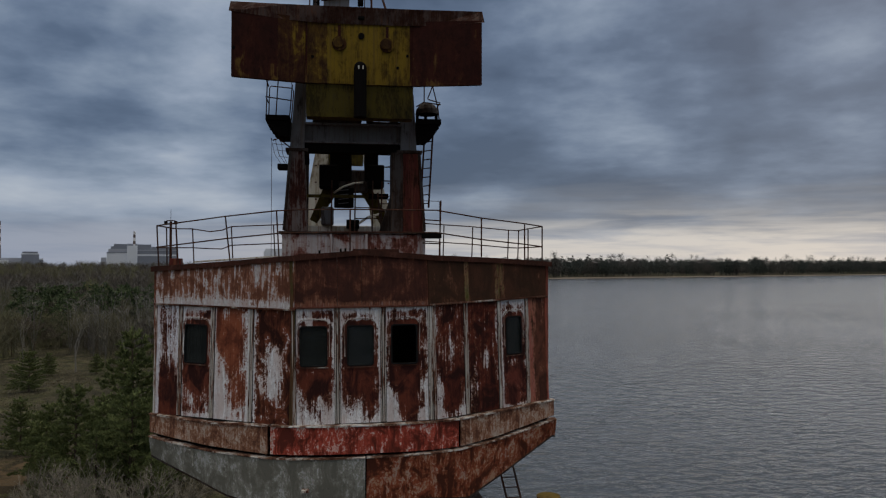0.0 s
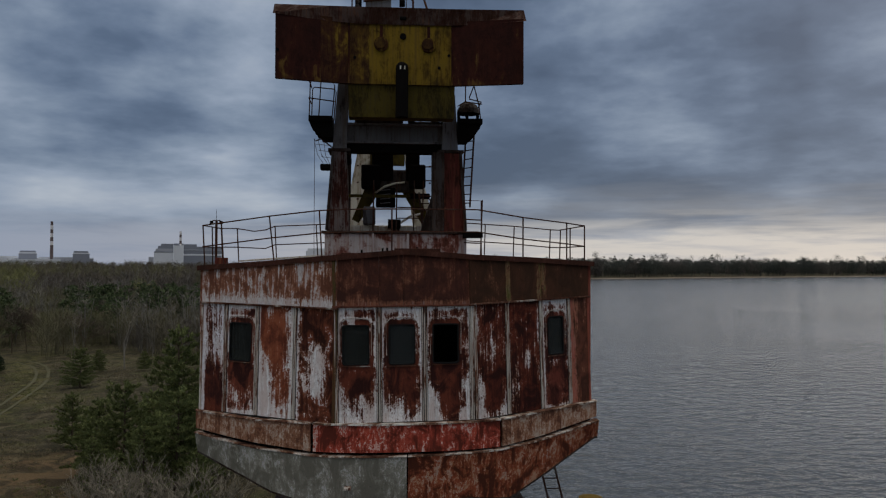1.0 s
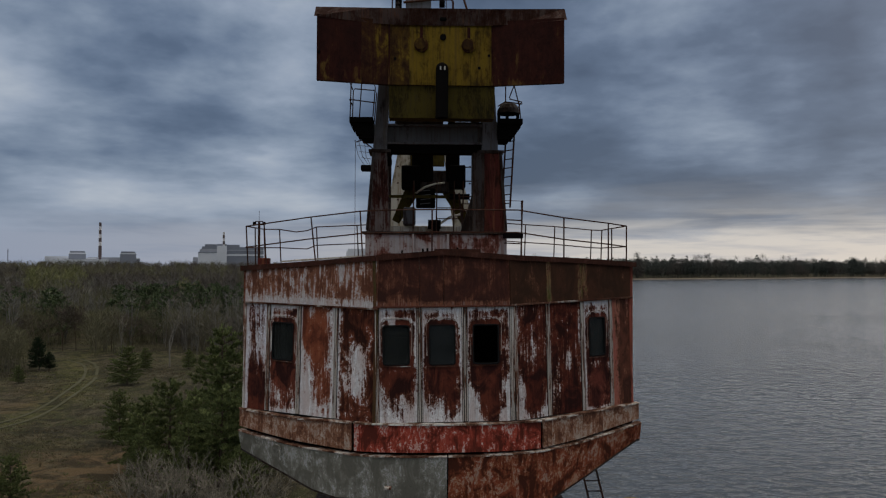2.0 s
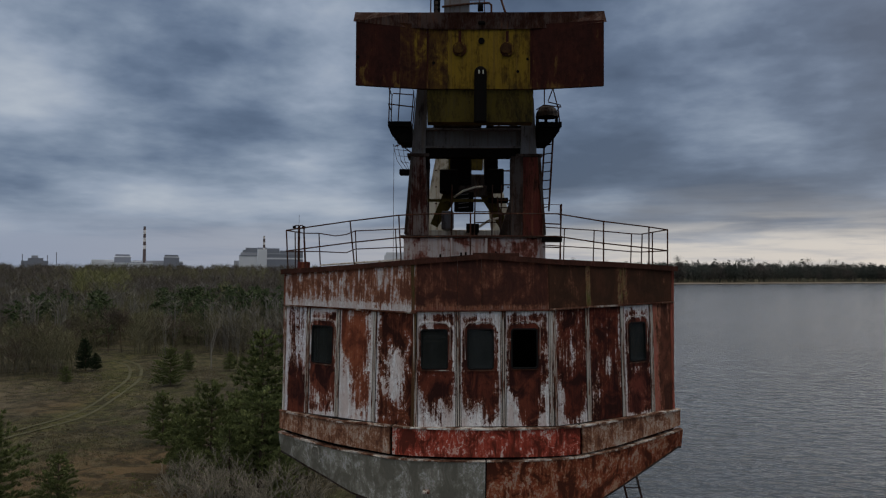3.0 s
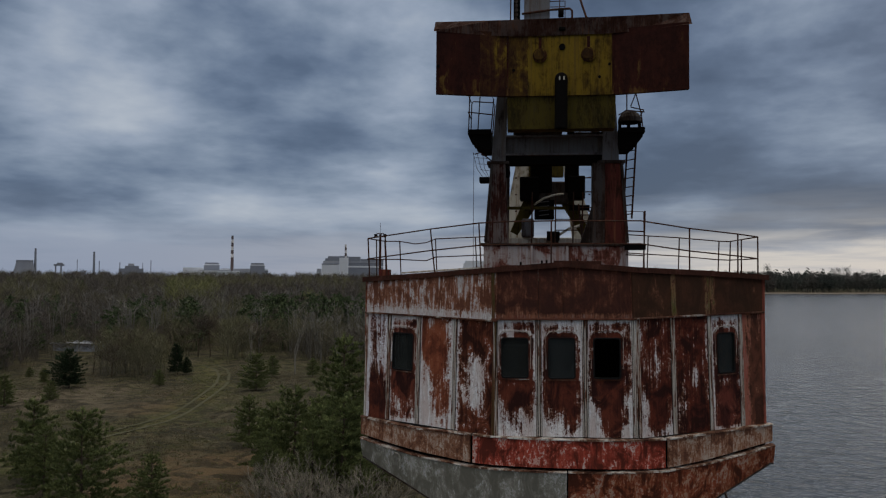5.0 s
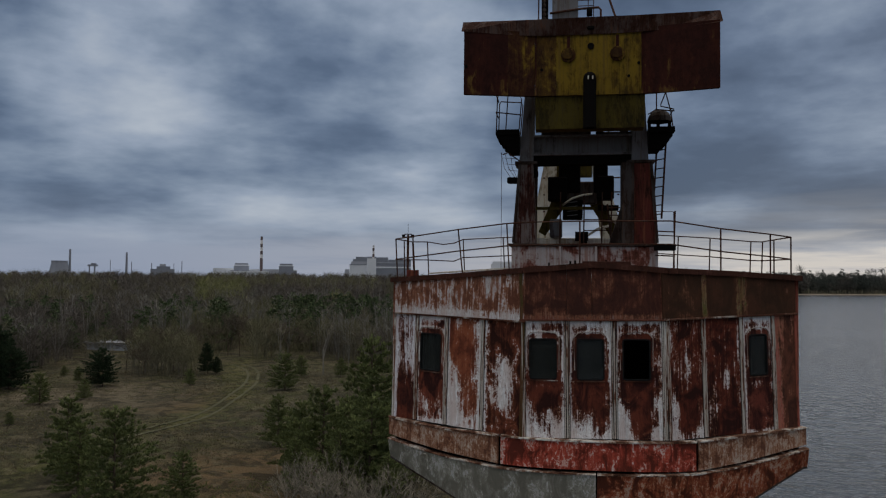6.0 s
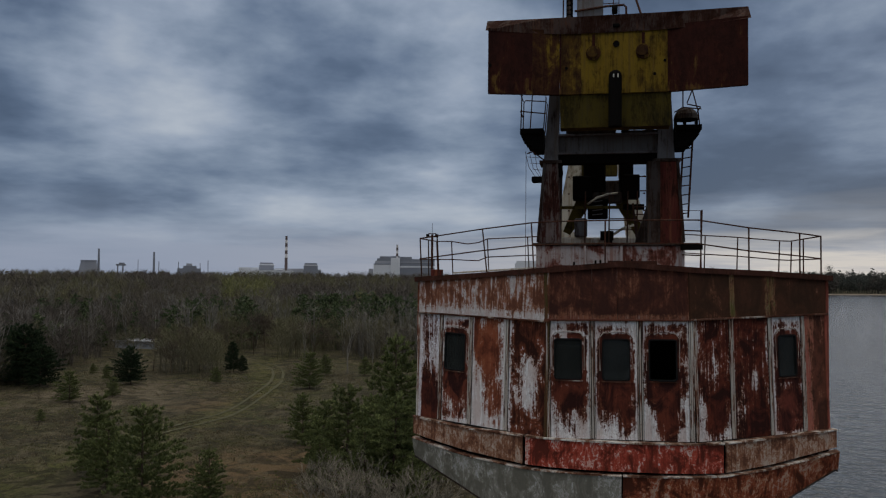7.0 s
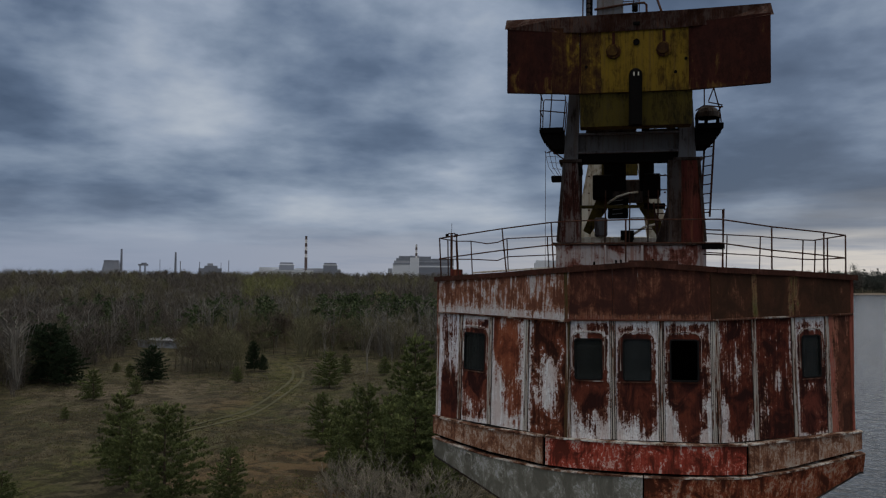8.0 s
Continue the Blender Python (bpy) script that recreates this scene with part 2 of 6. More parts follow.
def sheet_paint(name, w, h, seed, bias=0.0, left=0.0, right=0.0, foot=0.0, head=0.0, window=None, ring=0.0, spots=(), red=(0.128, 0.032, 0.018), dark=(0.031, 0.010, 0.008), coat=(0.80, 0.78, 0.78), grain=1.0, speck=1.0, edge=(0.30, 0.135, 0.075), lace=0.0):
    """Paint left on one wall sheet of w by h metres. left, right: width of the strip that stays along an edge; foot, head: how
    far it reaches up from the foot and down from the head, in runs; ring: paint left round the window; spots: (x, z, rx, rz, gain)."""
    n = Nodes(name)
    sep = n.nt.nodes.new("ShaderNodeSeparateXYZ")
    n.nt.links.new(n.tc.outputs["Object"], sep.inputs[0])
    px, pz = sep.outputs[0], sep.outputs[2]
    blotch = n.noise(n.coords((1.0, 1.0, 0.62), (seed * 3.1, seed, 0)), 2.6, 7.0, 0.62, 0.9)
    runs = n.noise(n.coords((13.0, 13.0, 0.75), (seed, seed * 1.7, seed)), 1.0, 6.0, 0.62, 0.7)
    hair = n.noise(n.coords((46.0, 46.0, 2.4), (seed, 5, 2)), 1.0, 4.0, 0.62, 0.5)
    flake = n.noise(n.coords((1, 1, 0.75), (seed * 1.3, 0, 7)), 15.0, 6.0, 0.68, 1.2)
    grit = n.noise(n.coords((1, 1, 1), (seed, 0, 0)), 60.0, 3.0, 0.6)

    def centred(v, gain):
        return n.maths("MULTIPLY", n.maths("SUBTRACT", v, 0.5), gain)

    def total(*terms):
        out = terms[0]
        for t in terms[1:]:
            out = n.maths("ADD", out, t)
        return out

    def falling(v, reach, gain):
        """gain at v = 0, fading over the reach and a little past it."""
        return n.maths("MULTIPLY", n.ramp(n.maths("DIVIDE", v, reach * 2.0), [(0.0, 1.0), (0.30, 0.85), (0.55, 0.30), (1.0, 0.0)]), gain)

    cover = total(centred(blotch, 1.35), centred(runs, 1.75 * grain), centred(hair, 0.85 * grain), centred(flake, 1.05 * speck), 0.5 - 0.23 + bias)
    wob = centred(blotch, 0.16)
    if left:
        cover = n.maths("ADD", cover, falling(n.maths("ADD", px, wob), left, 0.50))
    if right:
        cover = n.maths("ADD", cover, falling(n.maths("ADD", n.maths("SUBTRACT", w, px), wob), right, 0.50))
    if foot:
        cover = n.maths("ADD", cover, falling(total(pz, centred(runs, foot * 2.2), centred(blotch, foot * 1.8)), foot, 0.42))
    if head:
        cover = n.maths("ADD", cover, falling(total(n.maths("SUBTRACT", h, pz), centred(runs, head * 2.4)), head, 0.48))
    if window:
        x0, z0, x1, z1 = window
        dx = n.maths("SUBTRACT", n.maths("ABSOLUTE", n.maths("SUBTRACT", px, (x0 + x1) / 2)), (x1 - x0) / 2 - 0.10)
        dz = n.maths("SUBTRACT", n.maths("ABSOLUTE", n.maths("SUBTRACT", pz, (z0 + z1) / 2)), (z1 - z0) / 2 - 0.10)
        dx, dz = n.maths("MAXIMUM", dx, 0.0), n.maths("MAXIMUM", dz, 0.0)
        away = n.maths("SUBTRACT", n.maths("SQRT", n.maths("ADD", n.maths("MULTIPLY", dx, dx), n.maths("MULTIPLY", dz, dz))), 0.10)
        away = n.maths("ADD", away, centred(flake, 0.05))
        band = n.ramp(away, [(0.0, 0.30), (0.025, 0.15), (0.07, 0.0), (0.105, 0.35), (0.135, 1.0), (0.165, 0.95), (0.20, 0.1)])
        upper = n.ramp(n.maths("DIVIDE", pz, h), [((z0 - 0.25) / h, 0.0), ((z0 + 0.35) / h, 1.0)])
        cover = n.maths("ADD", cover, n.maths("MULTIPLY", n.maths("MULTIPLY", band, upper), ring))
        # bare steel between the window and the ring, and under the sill
        bald = n.ramp(away, [(0.0, 1.0), (0.09, 0.9), (0.12, 0.0)])
        cover = n.maths("SUBTRACT", cover, n.maths("MULTIPLY", bald, 0.22))
        spots = tuple(spots) + (((x0 + x1) / 2, z0 - 0.20, (x1 - x0) * 0.62, 0.40, -0.42),)
    for cx, cz, rx, rz, gain in spots:
        ex = n.maths("DIVIDE", n.maths("SUBTRACT", px, cx), rx)
        ez = n.maths("DIVIDE", n.maths("SUBTRACT", total(pz, centred(runs, rz * 0.7)), cz), rz)
        e = n.maths("ADD", n.maths("MULTIPLY", ex, ex), n.maths("MULTIPLY", ez, ez))
        cover = n.maths("ADD", cover, n.maths("MULTIPLY", n.ramp(n.maths("MULTIPLY", e, 0.5), [(0.0, 1.0), (0.30, 0.85), (0.62, 0.25), (1.0, 0.0)]), gain))
    if lace:
        # thin curled rims and scrapes of paint
        for scale, shift in ((2.3, 1.0), (4.1, 6.0)):
            curl = n.noise(n.coords((1, 1, 0.55), (seed + shift, shift, 4)), scale, 5.0, 0.60, 1.1)
            line = n.maths("SUBTRACT", 1.0, n.maths("ABSOLUTE", n.maths("SUBTRACT", n.maths("MULTIPLY", curl, 2.0), 1.0)))
            line = n.maths("MULTIPLY", n.ramp(line, [(0.93, 0.0), (0.985, 1.0)]), n.ramp(blotch, [(0.42, 0.0), (0.58, lace)]))
            cover = n.maths("ADD", cover, line)
    peel = n.ramp(cover, [(0.42, 0.0), (0.48, 0.45), (0.60, 1.0)])
    near = n.ramp(cover, [(0.24, 0.0), (0.47, 1.0)])
    bare = n.mix(n.ramp(n.maths("ADD", n.maths("MULTIPLY", blotch, 0.8), n.maths("MULTIPLY", runs, 0.2)), [(0.43, 0.0), (0.56, 1.0)]), dark, red)
    bare = n.mix(n.ramp(flake, [(0.32, 0.6), (0.46, 0.0)]), bare, tuple(k * 0.6 for k in dark))
    stain = n.mix(n.ramp(n.maths("ADD", n.maths("MULTIPLY", hair, 0.4), n.maths("MULTIPLY", flake, 0.6)), [(0.44, 0.0), (0.60, 1.0)]), (red[0] * 1.2, red[1] * 1.3, red[2] * 1.2), edge)
    under = n.mix(n.maths("MULTIPLY", near, 0.75), bare, stain)
    white = n.mix(n.ramp(flake, [(0.32, 0.0), (0.62, 1.0)]), tuple(k * 0.66 for k in coat), tuple(k * 1.06 for k in coat))
    white = n.mix(n.ramp(hair, [(0.49, 0.0), (0.64, 0.62)]), white, (0.34, 0.22, 0.165))
    white = n.mix(n.ramp(runs, [(0.33, 0.7), (0.47, 0.0)]), white, (0.38, 0.34, 0.32))
    veil = tuple(0.5 * k + 0.5 * e * 1.15 for k, e in zip(coat, edge))
    white = n.mix(n.ramp(n.noise(n.coords((3.2, 3.2, 0.8), (seed * 2.3, 1, 3)), 1.3, 5.0, 0.6, 0.5), [(0.48, 0.0), (0.62, 0.8)]), white, veil)
    white = n.mix(n.ramp(grit, [(0.58, 0.0), (0.76, 0.5)]), white, (0.20, 0.085, 0.05))
    return n.done(n.mix(peel, under, white), n.ramp(peel, [(0, 0.88), (1, 0.68)]), 0.0, total(peel, n.maths("MULTIPLY", flake, 0.7), n.maths("MULTIPLY", hair, 0.25)), 0.006, 0.75, 0.12)


WHITE = (0.82, 0.79, 0.76)
M = {}
M["wall_white"] = peeling("white_paint_over_rust", WHITE, (0.30, 0.105, 0.06), 0.54, 1.1, rust=(0.19, 0.055, 0.026), dark=(0.075, 0.024, 0.014))
M["wall_red"] = peeling("faded_red_paint", (0.31, 0.088, 0.06), (0.17, 0.047, 0.029), 0.50, 1.2, rust=(0.12, 0.035, 0.019), dark=(0.05, 0.017, 0.011))
M["fascia_rust"] = peeling("brown_rusted_fascia", (0.135, 0.047, 0.030), (0.105, 0.038, 0.024), 0.58, 1.2, rust=(0.095, 0.033, 0.020), dark=(0.050, 0.021, 0.014))
M["fascia_moss"] = peeling("brown_rusted_fascia_with_moss", (0.115, 0.058, 0.028), (0.082, 0.068, 0.022), 0.50, 1.7, rust=(0.085, 0.042, 0.019), dark=(0.048, 0.028, 0.013))
M["skirt_tan"] = sheet_paint("tan_weathered_paint", 9.0, 0.6, 3.0, bias=0.13, red=(0.27, 0.125, 0.075), dark=(0.12, 0.050, 0.030), coat=(0.49, 0.39, 0.315), grain=0.55)
M["skirt_red"] = sheet_paint("red_primer_with_white_flakes", 9.0, 0.6, 5.0, bias=-0.06, red=(0.40, 0.060, 0.036), dark=(0.10, 0.022, 0.014), coat=(0.68, 0.54, 0.48), grain=0.45, edge=(0.50, 0.15, 0.10), lace=0.26)
M["keel_grey"] = sheet_paint("grey_scuffed_paint", 9.0, 1.0, 7.0, bias=-0.08, red=(0.25, 0.235, 0.195), dark=(0.16, 0.148, 0.118), coat=(0.50, 0.49, 0.47), grain=0.4, edge=(0.31, 0.29, 0.25), lace=0.22)
M["keel_red"] = sheet_paint("orange_red_rusted_paint", 9.0, 1.0, 9.0, bias=-0.02, red=(0.30, 0.070, 0.033), dark=(0.075, 0.022, 0.012), coat=(0.50, 0.32, 0.23), grain=0.4, edge=(0.36, 0.165, 0.07), lace=0.24)
M["rib_grey"] = peeling("grey_rib_paint", (0.60, 0.56, 0.51), (0.25, 0.11, 0.065), 0.46, 1.5)
M["roof_edge"] = peeling("dark_brown_rusted_edge", (0.085, 0.034, 0.024), (0.065, 0.024, 0.017), 0.5, 0.4, rust=(0.075, 0.026, 0.016), dark=(0.03, 0.014, 0.010))
M["rim"] = peeling("pale_worn_rim", (0.66, 0.63, 0.58), (0.25, 0.14, 0.09), 0.70, 0.2)
M["lip"] = peeling("pale_worn_strip", (0.40, 0.37, 0.33), (0.17, 0.09, 0.06), 0.55, 0.3)
M["steel_dark"] = peeling("dark_rusted_steel", (0.055, 0.046, 0.042), (0.036, 0.022, 0.017), 0.5, 1.0, rust=(0.04, 0.02, 0.013), dark=(0.014, 0.010, 0.008))
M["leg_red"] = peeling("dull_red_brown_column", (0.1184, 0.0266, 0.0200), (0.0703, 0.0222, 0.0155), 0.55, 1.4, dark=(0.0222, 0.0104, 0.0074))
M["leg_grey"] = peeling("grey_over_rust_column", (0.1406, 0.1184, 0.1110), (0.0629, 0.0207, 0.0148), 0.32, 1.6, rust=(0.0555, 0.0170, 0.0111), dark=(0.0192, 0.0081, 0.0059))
M["plinth"] = peeling("red_and_grey_plinth_paint", (0.4212, 0.3900, 0.3822), (0.1950, 0.0663, 0.0468), 0.78, 0.5, rust=(0.1248, 0.0390, 0.0234))
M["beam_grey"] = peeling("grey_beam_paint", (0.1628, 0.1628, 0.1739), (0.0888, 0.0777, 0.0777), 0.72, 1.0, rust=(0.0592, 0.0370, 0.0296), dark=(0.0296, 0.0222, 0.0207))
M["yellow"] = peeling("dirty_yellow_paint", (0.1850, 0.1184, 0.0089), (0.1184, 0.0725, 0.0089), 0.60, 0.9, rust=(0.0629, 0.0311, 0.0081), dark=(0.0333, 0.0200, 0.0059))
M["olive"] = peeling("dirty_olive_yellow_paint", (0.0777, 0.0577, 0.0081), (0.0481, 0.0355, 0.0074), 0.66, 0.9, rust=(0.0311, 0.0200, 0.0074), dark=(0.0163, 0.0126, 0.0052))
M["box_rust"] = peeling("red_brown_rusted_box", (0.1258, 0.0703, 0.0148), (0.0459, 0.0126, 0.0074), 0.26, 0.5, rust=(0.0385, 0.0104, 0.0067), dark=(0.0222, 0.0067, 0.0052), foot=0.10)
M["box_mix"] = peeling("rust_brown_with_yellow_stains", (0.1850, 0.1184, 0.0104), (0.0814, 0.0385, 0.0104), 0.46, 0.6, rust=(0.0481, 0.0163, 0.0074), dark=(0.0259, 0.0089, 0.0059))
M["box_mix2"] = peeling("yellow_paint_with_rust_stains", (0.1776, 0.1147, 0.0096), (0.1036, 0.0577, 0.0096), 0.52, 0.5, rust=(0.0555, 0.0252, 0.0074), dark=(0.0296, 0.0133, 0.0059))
# paler than the box paints: skylight on the sloping sheet, put into its colour
M["box_top"] = peeling("skylit_brown_grey_sheet", (0.1258, 0.0851, 0.0740), (0.0740, 0.0429, 0.0348), 0.5, 0.8)
M["cream"] = peeling("cream_jib_paint", (0.60, 0.58, 0.51), (0.36, 0.31, 0.23), 0.8, 0.6, rust=(0.15, 0.08, 0.04))
M["rail"] = peeling("rusted_rail_steel", (0.06, 0.04, 0.033), (0.05, 0.028, 0.02), 0.4, 1.0, each=False)


def plain(name, color, rough=0.7, metal=0.0, vary=0.25, scale=6.0, spec=0.15):
    n = Nodes(name)
    v = n.noise(n.coords(), scale, 5.0)
    v2 = n.noise(n.coords(), scale * 0.17, 3.0)
    col = n.mix(n.maths("MULTIPLY", n.maths("ADD", v, v2), 0.5), tuple(c * (1 - vary) for c in color), tuple(c * (1 + vary) for c in color))
    return n.done(col, rough, metal, v, 0.004, 0.4, spec)


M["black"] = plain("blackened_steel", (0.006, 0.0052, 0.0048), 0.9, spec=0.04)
M["rubber"] = plain("old_rubber_seal", (0.008, 0.008, 0.008), 0.8)
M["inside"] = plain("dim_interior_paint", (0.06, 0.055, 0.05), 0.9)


def glass_material():
    n = Nodes("dusty_window_glass")
    d = n.noise(n.coords((1, 1, 0.7)), 3.0, 6.0, 0.6)
    n.bsdf.inputs["Transmission Weight"].default_value = 0.0
    tr = n.nt.nodes.new("ShaderNodeBsdfTransparent")
    tr.inputs[0].default_value = (0.55, 0.58, 0.58, 1)
    n.done((0.034, 0.038, 0.037), 0.08, spec=0.4)
    mx = n.nt.nodes.new("ShaderNodeMixShader")
    n.nt.links.new(n.ramp(d, [(0.35, 0.25), (0.7, 0.6)]), mx.inputs[0])
    n.nt.links.new(tr.outputs[0], mx.inputs[1])
    n.nt.links.new(n.bsdf.outputs[0], mx.inputs[2])
    n.nt.links.new(mx.outputs[0], n.nt.nodes["Material Output"].inputs[0])
    return n.mat


M["glass"] = glass_material()


def ground_material():
    n = Nodes("dry_grass_heath")
    p = n.coords()
    big = n.noise(p, 0.035, 6.0, 0.6, 0.6)
    mid = n.noise(p, 0.22, 6.0, 0.62, 0.5)
    fine = n.noise(p, 0.95, 7.0, 0.72, 0.6)
    grit = n.noise(p, 4.5, 6.0, 0.72)
    dry = n.mix(n.ramp(fine, [(0.35, 0.0), (0.7, 1.0)]), (0.044, 0.038, 0.026), (0.116, 0.098, 0.064))
    green = n.mix(n.ramp(fine, [(0.3, 0.0), (0.7, 1.0)]), (0.042, 0.050, 0.017), (0.108, 0.116, 0.038))
    russet = n.mix(n.ramp(grit, [(0.3, 0.0), (0.7, 1.0)]), (0.110, 0.070, 0.038), (0.225, 0.150, 0.082))
    pale = n.mix(n.ramp(fine, [(0.3, 0.0), (0.7, 1.0)]), (0.10, 0.080, 0.056), (0.21, 0.172, 0.122))
    col = n.mix(n.ramp(mid, [(0.44, 0.0), (0.62, 0.6)]), dry, green)
    # a broad patch of russet heather and a paler one of dry stalks
    for cx, cy, rad, tone in ((-27.0, 63.5, 12.0, russet), (-66.0, 99.0, 15.0, pale)):
        dist = n.nt.nodes.new("ShaderNodeVectorMath")
        dist.operation = "DISTANCE"
        n.nt.links.new(p, dist.inputs[0])
        dist.inputs[1].default_value = (cx, cy, 0.8)
        ragged = n.maths("MULTIPLY", n.maths("ADD", n.maths("DIVIDE", dist.outputs["Value"], rad), n.maths("MULTIPLY", mid, 1.3)), 0.5)
        col = n.mix(n.ramp(ragged, [(0.0, 0.9), (0.62, 0.8), (0.86, 0.0)]), col, tone)
    col = n.mix(n.ramp(big, [(0.58, 0.0), (0.66, 0.5)]), col, russet)
    # mossy grass along the track
    sep = n.nt.nodes.new("ShaderNodeSeparateXYZ")
    n.nt.links.new(p, sep.inputs[0])
    stops = [(0.0, 43.0), (0.16, 46.0), (0.33, 45.0), (0.48, 42.8), (0.62, 44.6), (0.78, 50.0), (0.90, 55.5), (1.0, 60.5)]
    mid_x = n.maths("MULTIPLY", n.ramp(n.maths("DIVIDE", n.maths("SUBTRACT", sep.outputs[1], 44.0), 94.0), [(a, b / 100.0) for a, b in stops]), -100.0)
    off = n.maths("ADD", n.maths("ABSOLUTE", n.maths("SUBTRACT", sep.outputs[0], mid_x)), n.maths("MULTIPLY", n.maths("SUBTRACT", mid, 0.5), 7.0))
    moss = n.mix(n.ramp(fine, [(0.35, 0.0), (0.65, 1.0)]), (0.060, 0.068, 0.018), (0.140, 0.138, 0.042))
    col = n.mix(n.ramp(n.maths("DIVIDE", off, 10.0), [(0.10, 0.55), (0.42, 0.0)]), col, moss)
    # dark hollows and scrub, then grit
    col = n.mix(n.ramp(n.noise(p, 0.28, 6.0, 0.70, 1.0), [(0.45, 0.0), (0.56, 0.78)]), col, (0.030, 0.027, 0.016))
    col = n.mix(n.ramp(n.noise(p, 0.42, 5.0, 0.70, 0.8), [(0.52, 0.0), (0.62, 0.65)]), col, (0.138, 0.117, 0.074))
    col = n.mix(n.ramp(grit, [(0.50, 0.0), (0.72, 0.6)]), col, (0.026, 0.022, 0.014))
    return n.done(col, 0.95, 0.0, n.maths("ADD", fine, grit), 0.35, 1.0, 0.08)


def water_material():
    n = Nodes("rippled_lake_water")
    p = n.coords((1.0, 1.0, 1.0))
    m = n.nt.nodes.new("ShaderNodeMapping")
    n.nt.links.new(n.tc.outputs["Object"], m.inputs[0])
    m.inputs["Rotation"].default_value = (0, 0, radians(-25))
    m.inputs["Scale"].default_value = (0.8, 1.35, 1.0)
    w1 = n.noise(m.outputs[0], 0.50, 2.0, 0.5, 0.5)
    w2 = n.noise(m.outputs[0], 1.3, 2.0, 0.5, 0.3)
    gust = n.ramp(n.noise(p, 0.018, 3.0, 0.5), [(0.35, 0.6), (0.65, 1.0)])
    h = n.maths("ADD", n.maths("MULTIPLY", w1, 0.8), n.maths("MULTIPLY", w2, 0.24))
    h = n.maths("MULTIPLY", h, gust)
    return n.done((0.015, 0.024, 0.034), 0.12, 0.0, h, 0.8, 1.0, 0.25)


M["ground"], M["water"] = ground_material(), water_material()


def foliage(name, dark, light, other=None, patch=0.08, rough=0.75):
    """Leaves, needles or twigs: each blade a little different, with broad patches of another tone."""
    n = Nodes(name)
    geo = n.nt.nodes.new("ShaderNodeNewGeometry")
    col = n.mix(geo.outputs["Random Per Island"], dark, light)
    fine = n.noise(n.coords(), 0.9, 3.0)
    col = n.mix(n.ramp(fine, [(0.35, 0.0), (0.65, 0.5)]), col, tuple(c * 0.6 for c in dark))
    if other:
        col = n.mix(n.ramp(n.noise(n.coords(), patch, 3.0, 0.6), [(0.50, 0.0), (0.60, 0.85)]), col, other)
    return n.done(col, rough, spec=0.15)


M["needles"] = foliage("pine_needles", (0.062, 0.083, 0.030), (0.215, 0.235, 0.085))
M["needles_dark"] = foliage("dark_spruce_needles", (0.016, 0.030, 0.015), (0.044, 0.066, 0.030))
M["bark"] = plain("brown_bark", (0.075, 0.055, 0.040), 0.9, vary=0.4)
M["bark_pale"] = plain("pale_grey_bark", (0.17, 0.155, 0.135), 0.85, vary=0.4)
M["twigs"] = foliage("grey_bare_twigs", (0.15, 0.13, 0.10), (0.31, 0.275, 0.215))
M["twigs_dark"] = foliage("brown_bare_twigs", (0.055, 0.042, 0.033), (0.130, 0.100, 0.078))
M["wood_bare"] = foliage("bare_woodland", (0.072, 0.061, 0.052), (0.135, 0.116, 0.098), (0.138, 0.132, 0.066), 0.018)
M["wood_willow"] = foliage("budding_willow_twigs", (0.14, 0.145, 0.055), (0.23, 0.225, 0.095))
M["wood_pale"] = foliage("pale_birch_stems", (0.13, 0.12, 0.105), (0.21, 0.195, 0.175))
M["wood_pine"] = foliage("pine_woodland", (0.046, 0.068, 0.030), (0.105, 0.130, 0.056))
M["wood_far"] = foliage("far_shore_woodland", (0.030, 0.040, 0.034), (0.085, 0.090, 0.078), (0.090, 0.080, 0.070), 0.02)
M["tuft"] = foliage("dead_grass_stalks", (0.10, 0.084, 0.052), (0.24, 0.20, 0.125), (0.125, 0.13, 0.05), 0.06)
M["track"] = plain("worn_grassy_rut", (0.070, 0.067, 0.037), 0.95, vary=0.75, scale=1.3)
M["sand"] = plain("pale_beach_sand", (0.17, 0.14, 0.11), 0.95, vary=0.3, scale=0.2)
# pale blue distance haze is mixed into the concrete and dark cladding colours
M["concrete"] = plain("hazed_grey_concrete", (0.33, 0.345, 0.385), 0.9, vary=0.15, scale=0.05)
M["concrete_white"] = plain("white_cladding", (0.60, 0.62, 0.66), 0.8, vary=0.12, scale=0.05)
M["concrete_dark"] = plain("hazed_dark_cladding", (0.21, 0.225, 0.265), 0.85, vary=0.2, scale=0.05)
M["chimney_red"] = plain("dull_red_chimney_paint", (0.115, 0.088, 0.088), 0.85)
M["chimney_white"] = plain("off_white_chimney_paint", (0.62, 0.61, 0.61), 0.85)

# ---- mesh helpers ----
def part(name, bm, material, parent=None, label="", smooth=False):
    """Links a bmesh, made in world places, as one mesh object under a thing or a part."""
    me = bpy.data.meshes.new(name)
    base = Vector((0, 0, 0))
    if parent is not None:
        base = parent.matrix_world.translation.copy()
        bmesh.ops.translate(bm, verts=bm.verts, vec=-base)
    bm.to_mesh(me)
    bm.free()
    if smooth:
        for p in me.polygons:
            p.use_smooth = True
    for m in (material if isinstance(material, (list, tuple)) else (material,)):
        me.materials.append(m)
    ob = new(name, me)
    if parent is not None:
        ob.parent = parent
        ob.matrix_world = Matrix.Translation(base)
    if label:
        tagged(ob, label)
    return ob


